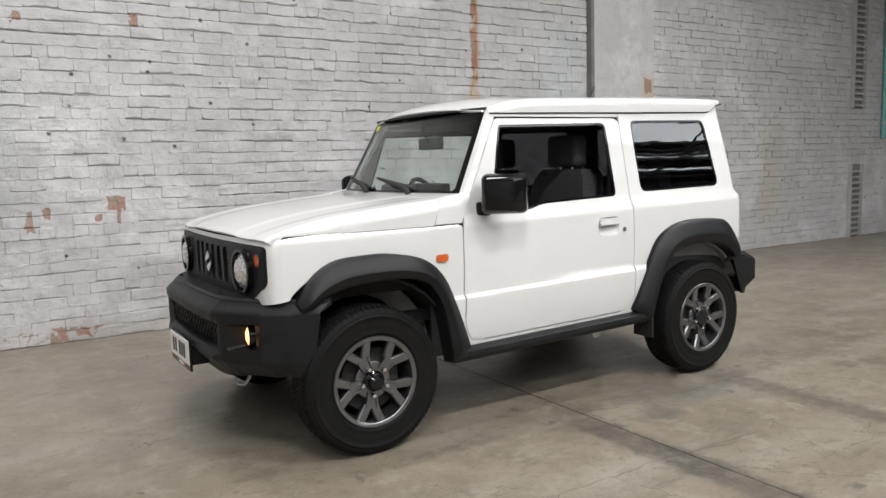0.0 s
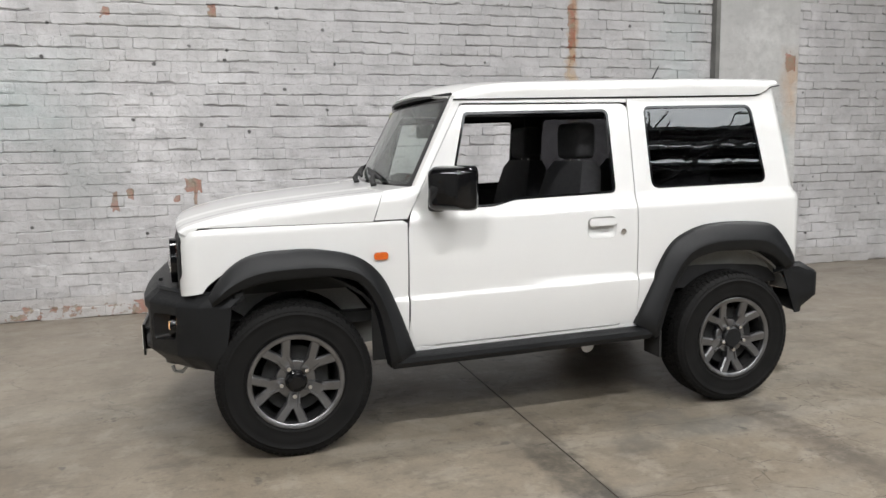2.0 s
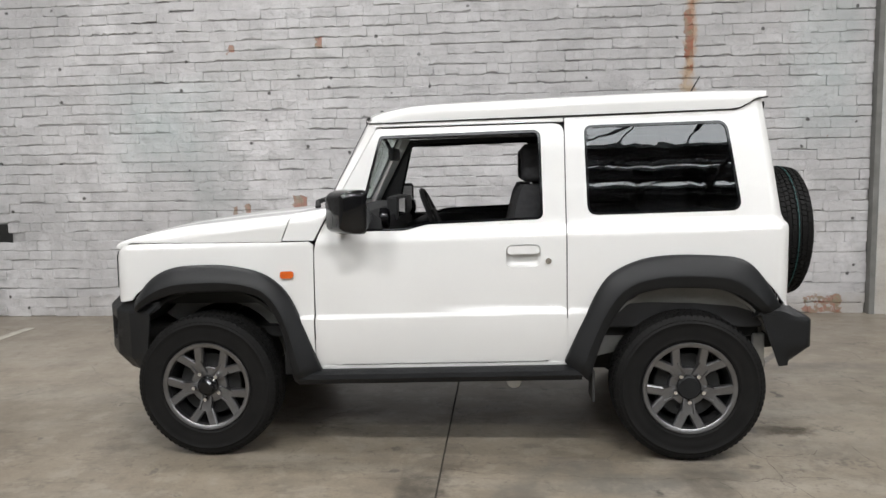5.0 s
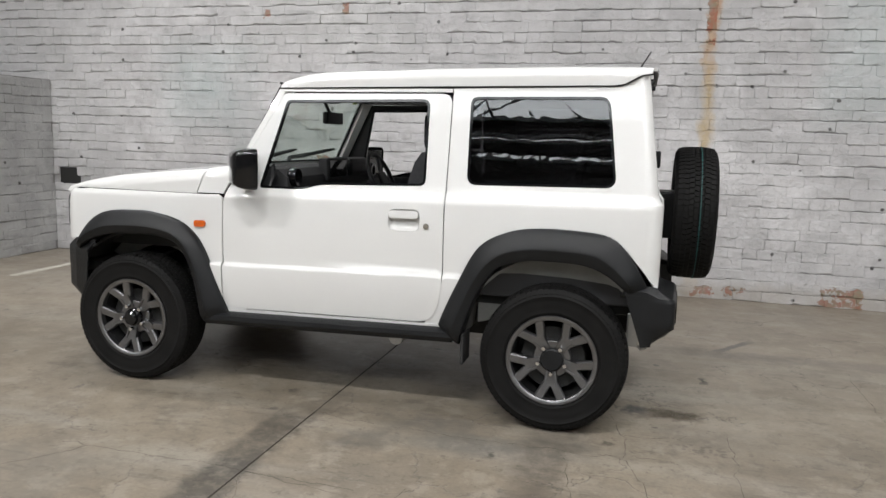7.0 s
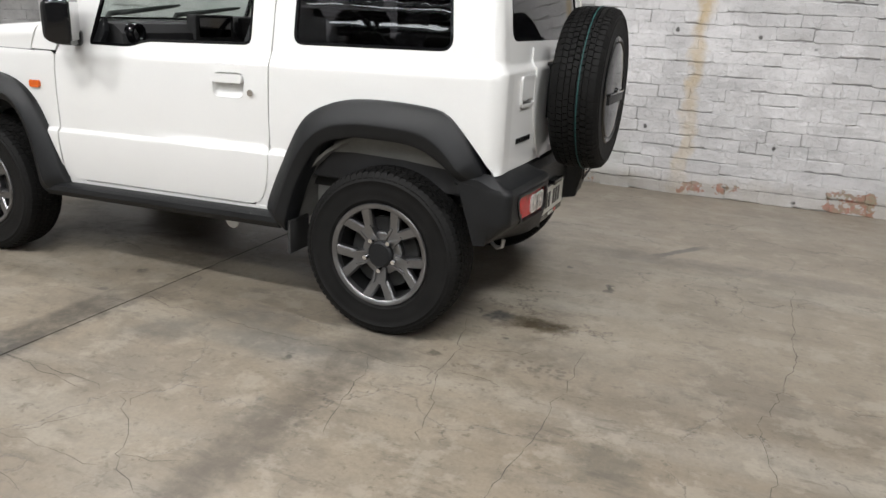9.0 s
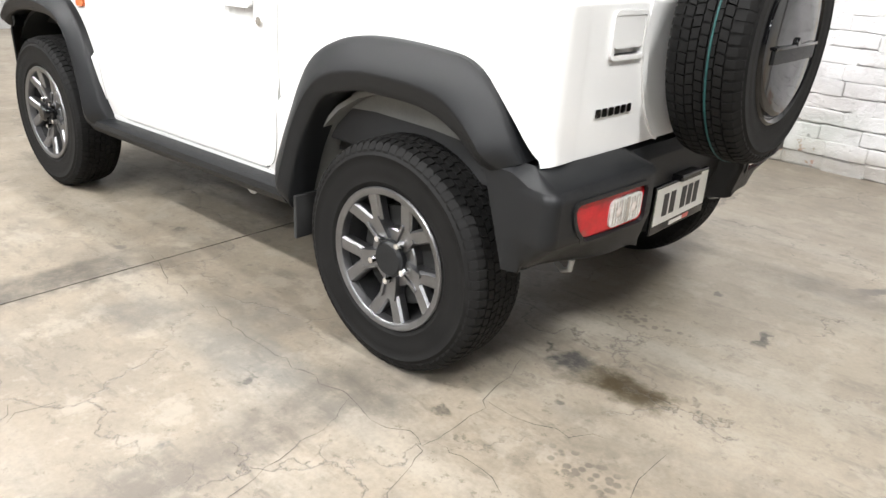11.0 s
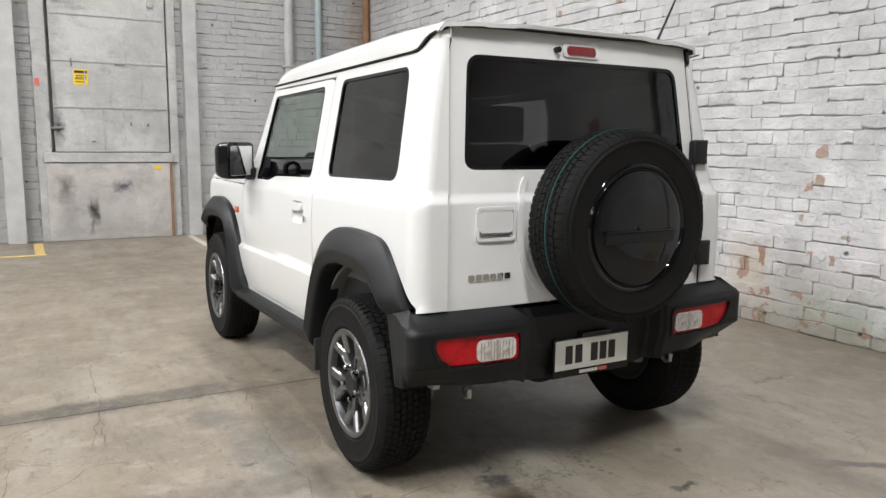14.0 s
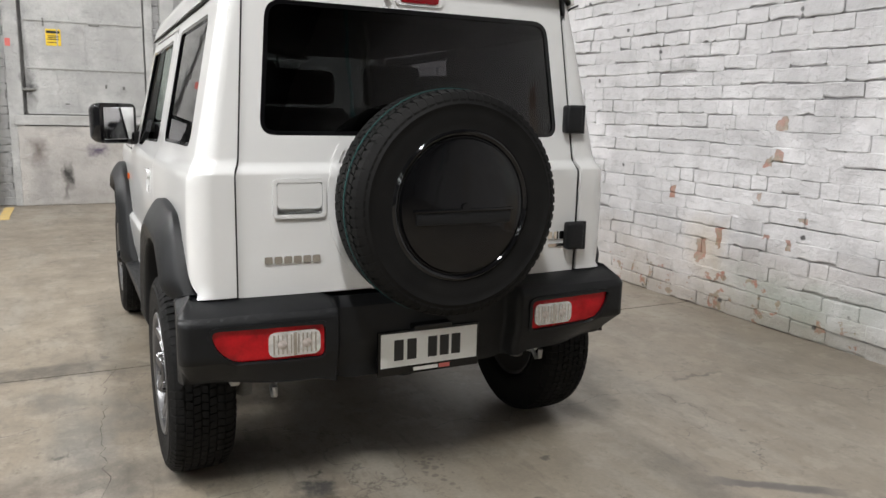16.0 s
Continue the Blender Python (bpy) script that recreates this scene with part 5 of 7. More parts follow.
# pressed rim behind the spare wheel
for a0, a1 in ((150, 236), (-56, 30)):
    pr = [(0.01 + 0.348 * math.cos(t), 0.985 + 0.348 * math.sin(t)) for t in np.linspace(radians(a0), radians(a1), 30)]
    pq = [(0.01 + 0.325 * math.cos(t), 0.985 + 0.325 * math.sin(t)) for t in np.linspace(radians(a1), radians(a0), 30)]
    sheet("spare_pressing", pr + pq, gate, [M_paint], gt, step=0.1, thick=0.012, lift=0.007, edge=0.015)
part("spare_bracket", box(2.69, 2.80, -0.12, 0.12, 0.86, 1.1, bevel=0.01), M_trim, gt)

# ---- wheels ----
RT, RR = 0.344, 0.2


def tyre_meshes():
    """Tyre carcass and tread blocks, axle along y, outer side towards -y."""
    bm = lathe([(0.205, -0.085), (0.212, -0.094), (0.224, -0.0985), (0.2255, -0.1), (0.2285, -0.1), (0.23, -0.0995), (0.25, -0.1035), (0.275, -0.1055), (0.298, -0.1045), (0.299, -0.1056), (0.3025, -0.1053), (0.3035, -0.1035), (0.315, -0.1), (0.328, -0.0925), (0.336, -0.08), (0.337, 0.076), (0.33, 0.09), (0.312, 0.1), (0.28, 0.104), (0.235, 0.1), (0.212, 0.094), (0.205, 0.085)], 72)
    me = bpy.data.meshes.new("tyre")
    for f in bm.faces:
        f.smooth = True
    bmesh.ops.recalc_face_normals(bm, faces=bm.faces)
    bm.to_mesh(me)
    bm.free()
    me.materials.append(M_tyre)
    verts, faces = [], []
    rows_ = [(-0.1015, -0.088, 0.316, 0.3355), (-0.088, -0.064, 0.3355, 0.3425), (-0.059, -0.038, 0.343, 0.3442), (-0.034, -0.014, 0.3445, 0.3445), (-0.01, 0.01, 0.3445, 0.3445), (0.014, 0.034, 0.3445, 0.3445), (0.038, 0.059, 0.3442, 0.343), (0.064, 0.088, 0.3425, 0.3355), (0.088, 0.1015, 0.3355, 0.316)]
    n = 76
    for ri, (y0, y1, r0, r1) in enumerate(rows_):
        for k in range(n):
            edge_row = ri in (0, 1, 7, 8)
            a0 = (k + (0.0 if edge_row else 0.33 * (ri % 3))) * math.tau / n
            a1 = a0 + math.tau / n * (0.7 if edge_row else 0.84)
            sk = 0.0 if edge_row else 0.14 * math.tau / n * (1 if ri % 2 else -1)
            b = len(verts)
            for rr, (p, q) in ((0.0, (a0, a1)), (-0.012, (a0, a1))):
                for y, r, s_ in ((y0, r0, 0), (y1, r1, sk)):
                    for t in (p + s_, q + s_):
                        verts.append(((r + rr) * math.cos(t), y, (r + rr) * math.sin(t)))
            faces += [(b, b + 1, b + 3, b + 2), (b, b + 4, b + 5, b + 1), (b + 2, b + 3, b + 7, b + 6), (b, b + 2, b + 6, b + 4), (b + 1, b + 5, b + 7, b + 3)]
    tm = bpy.data.meshes.new("tread")
    tm.from_pydata(verts, [], faces)
    tm.materials.append(M_tyre)
    return me, tm


ME_TYRE, ME_TREAD = tyre_meshes()


def mesh_of(bm, mats, smooth=35):
    bmesh.ops.recalc_face_normals(bm, faces=bm.faces)
    for e in bm.edges:
        e.smooth = len(e.link_faces) == 2 and e.calc_face_angle(0) < radians(smooth)
    for f in bm.faces:
        f.smooth = True
    me = bpy.data.meshes.new("wheel_part")
    bm.to_mesh(me)
    bm.free()
    for x in mats:
        me.materials.append(x)
    return me


def rim_mesh():
    bm = lathe([(0.207, -0.088), (0.2125, -0.096), (0.2095, -0.1015), (0.195, -0.1005), (0.19, -0.096), (0.187, -0.07), (0.196, -0.07), (0.2, -0.08)], 72)
    return mesh_of(bm, [M_rim], 40)


def spoke_mesh():
    """One forked spoke, pointing down (-z)."""
    bm = bmesh.new()

    def bar(p, q, w0, w1, y0, y1, dp=0.032):
        p, q = Vector(p), Vector(q)
        d = (q - p).normalized()
        n = Vector((-d.y, d.x))
        rings = []
        for c, w, y in ((p, w0, y0), (q, w1, y1)):
            a, b_ = c + n * w / 2, c - n * w / 2
            rings.append([(a.x * 0.86 + b_.x * 0.14, y, a.y * 0.86 + b_.y * 0.14), (b_.x * 0.86 + a.x * 0.14, y, b_.y * 0.86 + a.y * 0.14), (b_.x, y + 0.008, b_.y), (b_.x, y + dp, b_.y), (a.x, y + dp, a.y), (a.x, y + 0.008, a.y)])
        loft_into(bm, rings)

    bar((0, -0.05), (0, -0.126), 0.05, 0.066, -0.07, -0.082)
    for sg in (-1, 1):
        bar((0.0165 * sg, -0.117), (0.0575 * sg, -0.192), 0.04, 0.044, -0.0815, -0.096)
        # raised edges of the channel down the trunk
        bar((0.02 * sg, -0.055), (0.0265 * sg, -0.122), 0.01, 0.013, -0.076, -0.0885, 0.02)
    return mesh_of(bm, [M_rim], 30)


def disc_mesh(r, y0, y1, mats, n=40, bevel=0.004):
    return mesh_of(lathe([(0.0001, y0), (r - bevel, y0), (r, y0 + bevel), (r, y1), (0.0001, y1)], n), mats, 30)


ME_RIM, ME_SPOKE = rim_mesh(), spoke_mesh()
ME_BARREL = mesh_of(lathe([(0.191, -0.074), (0.184, -0.05), (0.178, 0.08), (0.19, 0.085), (0.196, -0.07)], 72), [M_rim_shade], 40)
ME_HUB = disc_mesh(0.088, -0.066, 0.03, [M_rim])
ME_CAP = disc_mesh(0.054, -0.092, -0.03, [M_trim], bevel=0.008)
ME_CAPF = mesh_of(lathe([(0.0001, -0.118), (0.026, -0.118), (0.036, -0.11), (0.04, -0.092), (0.048, -0.086), (0.048, -0.03), (0.0001, -0.03)], 32), [M_gloss], 30)
ME_DRUM = disc_mesh(0.15, -0.035, 0.07, [M_dark])
ME_BACK = disc_mesh(0.178, 0.07, 0.08, [M_dark])
bm = bmesh.new()
bmesh.ops.create_cone(bm, cap_ends=True, segments=6, radius1=0.0105, radius2=0.0095, depth=0.03, matrix=pose(0, 0, 0, 90))
ME_NUT = mesh_of(bm, [M_chrome], 20)
ME_STRIPE = mesh_of(lathe([(0.345, -0.023), (0.3472, -0.023), (0.3472, -0.0185), (0.345, -0.0185)], 72), [M_stripe])


def child(name, me, parent, m=None, label=""):
    ob = new(name, me)
    ob.parent = parent
    if m is not None:
        ob.matrix_basis = m
    return tagged(ob, label)


def wheel(x, y, spin, front, flipped, squash=True):
    w = new("wheel", ME_DRUM)
    w.parent = car
    w.matrix_parent_inverse = car.matrix_basis.inverted()
    w.matrix_basis = pose(x, y, RT, 0, 0, 180 if flipped else 0)
    tagged(w, "road wheel with a gunmetal five-spoke alloy rim and black tyre")
    child("tyre", ME_TYRE, w)
    child("tread", ME_TREAD, w)
    child("rim", ME_RIM, w)
    child("rim_barrel", ME_BARREL, w, label="inner barrel coloured dark for the shade behind the spokes")
    child("brake_backing", ME_BACK, w)
    child("hub", ME_HUB, w)
    child("hub_cap", ME_CAPF if front else ME_CAP, w, label="black hub cap")
    for k in range(5):
        a = spin + 72 * k
        child("spoke", ME_SPOKE, w, pose(0, 0, 0, 0, a, 0))
        t = radians(a)
        child("wheel_nut", ME_NUT, w, pose(-0.0655 * math.sin(t), -0.083, -0.0655 * math.cos(t)), "chrome wheel nut")
    return w


wheel(0.0, -0.6975, 9, True, False)
wheel(2.25, -0.7025, 0, False, False)
wheel(0.0, 0.6975, 30, True, True)
wheel(2.25, 0.7025, 50, False, True)

# spare wheel with a gloss cover
sp = new("spare_wheel", ME_TYRE)
sp.parent = car
sp.matrix_parent_inverse = car.matrix_basis.inverted()
sp.matrix_basis = pose(2.862, 0.0, 0.99, 0, 0, 90)
tagged(sp, "spare wheel with a black gloss round cover on the tailgate")
child("tread", ME_TREAD, sp)
child("tread_stripe", ME_STRIPE, sp, label="thin teal stripe on the new tread")
cov = mesh_of(lathe([(0.0001, -0.114), (0.1, -0.112), (0.185, -0.107), (0.199, -0.103), (0.204, -0.094), (0.207, -0.094), (0.212, -0.102), (0.219, -0.105), (0.227, -0.101), (0.233, -0.09), (0.233, -0.06), (0.0001, -0.06)], 96), [M_gloss], 40)
cv = child("cover", cov, sp, label="black gloss hard cover")
child("cover_slot", mesh_of(box(-0.158, 0.158, -0.1165, -0.08, -0.05, -0.012, bevel=0.004), [M_trim], 40), sp, label="grained bar across the cover")
child("cover_lip", mesh_of(box(-0.165, 0.165, -0.1205, -0.08, -0.013, -0.004, bevel=0.003), [M_gloss], 40), sp)
child("cover_lock", mesh_of(lathe([(0.0001, -0.122), (0.012, -0.122), (0.014, -0.114), (0.014, -0.08), (0.0001, -0.08)], 20), [M_gloss], 40), sp)
child("wheel_disc", disc_mesh(0.21, -0.06, 0.06, [M_dark]), sp)

# ---- wheel arch flares ----


def resample(pts, n):
    pts = [Vector(p) for p in pts]
    d = [0.0]
    for a, b in zip(pts, pts[1:]):
        d.append(d[-1] + (b - a).length)
    out, k = [], 0
    for i in range(n):
        t = d[-1] * i / (n - 1)
        while k < len(d) - 2 and d[k + 1] < t:
            k += 1
        out.append(pts[k].lerp(pts[k + 1], (t - d[k]) / max(1e-9, d[k + 1] - d[k])))
    return out


FLARE_F = [(0.552, 0.415), (0.54, 0.44), (0.465, 0.645), (0.394, 0.79), (0.286, 0.878), (0.119, 0.917), (-0.02, 0.921), (-0.164, 0.907), (-0.27, 0.845), (-0.348, 0.738)]
FLARE_FI = [(0.43, 0.36), (0.42, 0.41), (0.375, 0.625), (0.3, 0.757), (0.2, 0.796), (0.1, 0.803), (-0.06, 0.798), (-0.15, 0.785), (-0.25, 0.752), (-0.33, 0.70)]
FLARE_R = [(1.695, 0.455), (1.72, 0.52), (1.779, 0.653), (1.878, 0.839), (2.003, 0.917), (2.152, 0.946), (2.373, 0.943), (2.498, 0.918), (2.586, 0.825), (2.652, 0.712)]
FLARE_RI = [(1.80, 0.372), (1.83, 0.48), (1.882, 0.616), (1.978, 0.755), (2.1, 0.798), (2.2, 0.804), (2.37, 0.797), (2.475, 0.758), (2.545, 0.705), (2.575, 0.68)]
SECT = [(0.0, 0.745), (0.0, 0.768), (0.03, 0.775), (0.12, 0.785), (0.28, 0.799), (0.45, 0.811), (0.6, 0.8195), (0.64, 0.8205), (0.68, 0.8185), (0.82, 0.812), (0.97, 0.806), (1.0, 0.802), (1.02, 0.79), (1.03, 0.70), (0.0, 0.70)]
for sgn in (-1, 1):
    for po, pi in ((FLARE_F, FLARE_FI), (FLARE_R, FLARE_RI)):
        A, B = resample(smooth_path(po, 5), 44), resample(smooth_path(pi, 5), 44)
        rings = []
        for k, (a, b) in enumerate(zip(A, B)):
            end = min(1.0, min(k, 43 - k) / 3 + 0.55)
            rings.append([(lerp(a.x, b.x, t), sgn * (0.745 + (w - 0.745) * (end if w > 0.76 else 1)), lerp(a.y, b.y, t)) for t, w in SECT])
        part("wheel_arch_flare", loft(rings), M_trim, car, "black plastic wheel arch flare", smooth=32)
    # inner arch liners
    for cx, zt_ in ((0.02, 0.84), (2.24, 0.86)):
        rings = []
        for k in range(13):
            t = lerp(0.0, 0.8 * math.pi, k / 12) if cx < 1 else lerp(0.42, math.pi, k / 12)
            x, z = cx + 0.43 * math.cos(t), 0.40 + 0.4 * math.sin(t)
            rings.append([(x, sgn * 0.735, z), (x, sgn * 0.45, z), (cx + 0.44 * math.cos(t), sgn * 0.45, 0.40 + 0.415 * math.sin(t)), (cx + 0.44 * math.cos(t), sgn * 0.735, 0.40 + 0.415 * math.sin(t))])
        part("arch_liner", loft(rings), M_dark if cx < 1 else M_liner, car, smooth=40)
    part("mud_flap", box(1.815, 1.828, min(sgn * 0.64, sgn * 0.785), max(sgn * 0.64, sgn * 0.785), 0.275, 0.42, bevel=0.004), M_rubber, car, "black mud flap")
    part("shock_absorber", tube([(2.42, sgn * 0.55, 0.3), (2.5, sgn * 0.52, 0.72)], 0.03, 10), M_liner, car, smooth=50)
    part("coil_spring", tube([(2.25 + 0.055 * math.cos(t), sgn * 0.5 + 0.055 * math.sin(t), 0.36 + 0.034 * t / 2) for t in np.linspace(0, 22, 80)], 0.009, 6), M_dark, car, smooth=60)
    part("coil_spring", tube([(0.03 + 0.055 * math.cos(t), sgn * 0.5 + 0.055 * math.sin(t), 0.36 + 0.034 * t / 2) for t in np.linspace(0, 22, 80)], 0.009, 6), M_dark, car, smooth=60)
    part("chassis_rail", box(-0.5, 2.62, min(sgn * 0.36, sgn * 0.46), max(sgn * 0.36, sgn * 0.46), 0.42, 0.54, bevel=0.01), M_dark, car)
    # light grey inner arch panel seen over the rear tyre
    part("inner_panel", loft([[(x, sgn * 0.6, z0), (x, sgn * 0.6, z1), (x, sgn * 0.615, z1), (x, sgn * 0.615, z0)] for x, z0, z1 in ((1.86, 0.45, 0.565), (1.98, 0.48, 0.6), (2.1, 0.53, 0.62), (2.3, 0.54, 0.645), (2.45, 0.54, 0.65), (2.62, 0.55, 0.625))]), M_liner, car)
    part("arch_label", box(1.94, 1.985, min(sgn * 0.618, sgn * 0.62), max(sgn * 0.618, sgn * 0.62), 0.622, 0.65), M_plate, car, "small white label in the wheel arch")
    part("inner_tub", loft([[(x, sgn * 0.69, z), (x, sgn * 0.60, z - 0.012), (x, sgn * 0.60, z + 0.08), (x, sgn * 0.69, z + 0.08)] for x, z in ((1.98, 0.715), (2.08, 0.722), (2.3, 0.716), (2.48, 0.70), (2.54, 0.68))]), M_liner, car, smooth=40)
    part("front_splash_panel", loft([[(0.02 + 0.41 * math.cos(t), sgn * 0.56, 0.38 + 0.41 * math.sin(t)), (0.02 + 0.30 * math.cos(t), sgn * 0.55, 0.38 + 0.33 * math.sin(t)), (0.02 + 0.30 * math.cos(t), sgn * 0.54, 0.38 + 0.33 * math.sin(t)), (0.02 + 0.41 * math.cos(t), sgn * 0.54, 0.38 + 0.41 * math.sin(t))] for t in np.linspace(0.15, 2.4, 12)]), M_liner, car, smooth=40)
    part("bumper_bracket", box(2.575, 2.63, min(sgn * 0.6, sgn * 0.63), max(sgn * 0.6, sgn * 0.63), 0.4, 0.56, bevel=0.008), M_steel, car)
for x in (0.0, 2.25):
    part("axle", tube([(x, -0.62, RT), (x, 0.62, RT)], 0.042, 14), M_dark, car, smooth=50)
    dd_ = bmesh.new()
    bmesh.ops.create_uvsphere(dd_, u_segments=16, v_segments=10, radius=0.13, matrix=pose(x, 0.12, RT))
    part("differential", dd_, M_dark, car, smooth=60)
part("underbody", box(-0.42, 2.6, -0.62, 0.62, 0.55, 0.6), M_dark, car)
part("gearbox", box(0.7, 1.3, -0.2, 0.2, 0.32, 0.55, bevel=0.04), M_dark, car)
part("fuel_tank", box(1.55, 2.0, -0.3, 0.45, 0.3, 0.5, bevel=0.03), M_dark, car)
part("exhaust", tube([(0.9, 0.3, 0.38), (2.0, 0.42, 0.36), (2.62, 0.5, 0.4)], 0.028, 10), M_steel, car, smooth=50)
part("jacking_tab", lathe([(0.0001, -0.004), (0.034, -0.004), (0.036, 0.0), (0.034, 0.004), (0.0001, 0.004)], 20), M_steel, car, m=pose(1.46, -0.69, 0.348), smooth=40)

# ---- front bumper ----


PLAN_F = [(0.0, -0.648), (0.3, -0.642), (0.43, -0.628), (0.5, -0.602), (0.67, -0.487), (0.74, -0.385), (0.8, -0.255)]


def bump_f(y, z):
    x = float(np.interp(abs(y), [p[0] for p in PLAN_F], [p[1] for p in PLAN_F]))
    ramp_ = lambda p, q, v: max(0.0, min(1.0, (v - p) / (q - p)))
    # bevelled top shelf, undercut chin, and the middle set back between the lamp pods
    x += 0.05 * ramp_(0.695, 0.742, z) + 0.075 * ramp_(0.475, 0.405, z) * ramp_(0.8, 0.7, abs(y))
    x += 0.03 * ramp_(0.475, 0.425, abs(y)) * ramp_(0.66, 0.645, z) * ramp_(0.49, 0.51, z)
    return (x, y, z)


def bump_f_out(y, z):
    x, yy, zz = bump_f(-y, z)
    return (x, yy, zz)


zb_ = lambda y: 0.385 + 0.025 * sstep(0.35, 0.62, abs(y)) + 0.06 * sstep(0.752, 0.785, abs(y)) + 0.2 * max(0.0, (abs(y) - 0.785) / 0.013)
Y_F = [s_ * v for s_ in (-1, 1) for v in (0.7, 0.72, 0.735, 0.75, 0.76, 0.77, 0.78, 0.785, 0.789, 0.793, 0.796, 0.798)]
bo = [(-0.798, 0.742)] + [(y, zb_(y)) for y in sorted([float(v) for v in np.linspace(-0.68, 0.68, 35)] + Y_F)] + [(0.798, 0.742)]
mesh_hole = rounded([(-0.41, 0.53), (0.41, 0.53), (0.43, 0.632), (-0.43, 0.632)], 0.015)
fogs = [rounded([(s * 0.52, 0.525), (s * 0.66, 0.54), (s * 0.675, 0.655), (s * 0.52, 0.645)][::s], 0.02) for s in (-1, 1)]
fb = sheet("front_bumper", bo, bump_f_out, [M_trim, M_dark], car, [mesh_hole, *fogs], "black plastic front bumper with lit fog lamps", step=0.04, us=Y_F + [sg * v for sg in (-1, 1) for v in (0.425, 0.432, 0.475, 0.498, 0.503, 0.664, 0.676)], vs=[0.42, 0.44, 0.46, 0.475, 0.49, 0.51, 0.645, 0.66, 0.68, 0.695, 0.71, 0.725], thick=0.006, edge=0.012)
# top ledge of the bumper
ys = sorted([float(v) for v in np.linspace(-0.69, 0.69, 27)] + Y_F)
part("top_ledge", loft([[bump_f(y, 0.744), (bump_f(y, 0.744)[0] + 0.012, y, 0.755), (-0.24 - 0.19 * (1 - (y / 0.8) ** 2), y * 0.99, 0.75), (-0.24 - 0.19 * (1 - (y / 0.8) ** 2), y * 0.99, 0.70), (bump_f(y, 0.744)[0] + 0.012, y, 0.73)] for y in ys]), M_trim, fb, smooth=40)
part("mesh_backing", box(-0.57, -0.55, -0.43, 0.43, 0.52, 0.645), M_dark, fb)
bm = bmesh.new()
for r_ in range(4):
    for k in range(17):
        y = -0.4 + 0.05 * k + (0.025 if r_ % 2 else 0)
        z = 0.545 + 0.026 * r_
        if abs(y) < 0.42:
            box_into(bm, -0.595, -0.575, y - 0.004, y + 0.004, z - 0.016, z + 0.016, m=Matrix.Translation((0, y, z)) @ Matrix.Rotation(radians(45), 4, "X") @ Matrix.Translation((0, -y, -z)))
            box_into(bm, -0.595, -0.575, y - 0.004, y + 0.004, z - 0.016, z + 0.016, m=Matrix.Translation((0, y, z)) @ Matrix.Rotation(radians(-45), 4, "X") @ Matrix.Translation((0, -y, -z)))
part("lower_mesh", bm, M_trim, fb, "black lattice air intake")
part("intake_sill", loft([[(bump_f(y, 0.53)[0] - 0.002, y, 0.528), (bump_f(y, 0.53)[0] - 0.002, y, 0.52), (-0.56, y, 0.52), (-0.56, y, 0.528)] for y in np.linspace(-0.41, 0.41, 9)]), M_trim, fb)
for sgn in (-1, 1):
    fo = dense(fogs[0] if sgn > 0 else fogs[1], 0.02)
    fo = [(-sgn * abs(y) * -1, z) for y, z in fo]
    cy, cz = sum(p[0] for p in fo) / len(fo), sum(p[1] for p in fo) / len(fo)
    r0 = [bump_f(y, z) for y, z in fo]
    r1 = [(bump_f(cy + (y - cy) * 0.8, z)[0] * 0.35 + bump_f(cy, cz)[0] * 0.65 + 0.055, cy + (y - cy) * 0.78, cz + (z - cz) * 0.8) for y, z in fo]
    r2 = [(p[0] + 0.01, cy + (p[1] - cy) * 0.02, cz + (p[2] - cz) * 0.02) for p in r1]
    part("fog_lamp_pocket", loft([r0, r1, r2], caps=False), M_trim, fb, smooth=40)
    base = pose(bump_f(cy, cz)[0] + 0.04, cy - sgn * 0.012, 0.592, 0, 0, sgn * 8)
    lm = part("fog_lamp", lathe([(0.0001, -0.022), (0.022, -0.02), (0.038, -0.012), (0.043, 0.0), (0.0001, 0.004)], 28, "x"), M_fog, fb, "lit warm fog lamp", m=base, smooth=50)
    part("lamp_ring", lathe([(0.043, -0.014), (0.051, -0.012), (0.051, 0.014), (0.043, 0.014)], 28, "x"), M_gloss, fb, m=base, smooth=40)
    part("parking_sensor", lathe([(0.0001, -0.012), (0.008, -0.012), (0.011, 0.002), (0.0001, 0.002)], 12, "x"), M_trim, fb, m=pose(-0.56, sgn * 0.36, 0.762, 0, 90))
    # towing eye
    hx_ = -0.46
    part("tow_hook", tube([(hx_, sgn * 0.42, 0.42), (hx_ - 0.005, sgn * 0.42, 0.36), (hx_ - 0.03, sgn * 0.42, 0.335), (hx_ - 0.06, sgn * 0.42, 0.342), (hx_ - 0.068, sgn * 0.42, 0.37)], 0.009, 8), M_steel, fb, "bare steel towing hook", smooth=60)


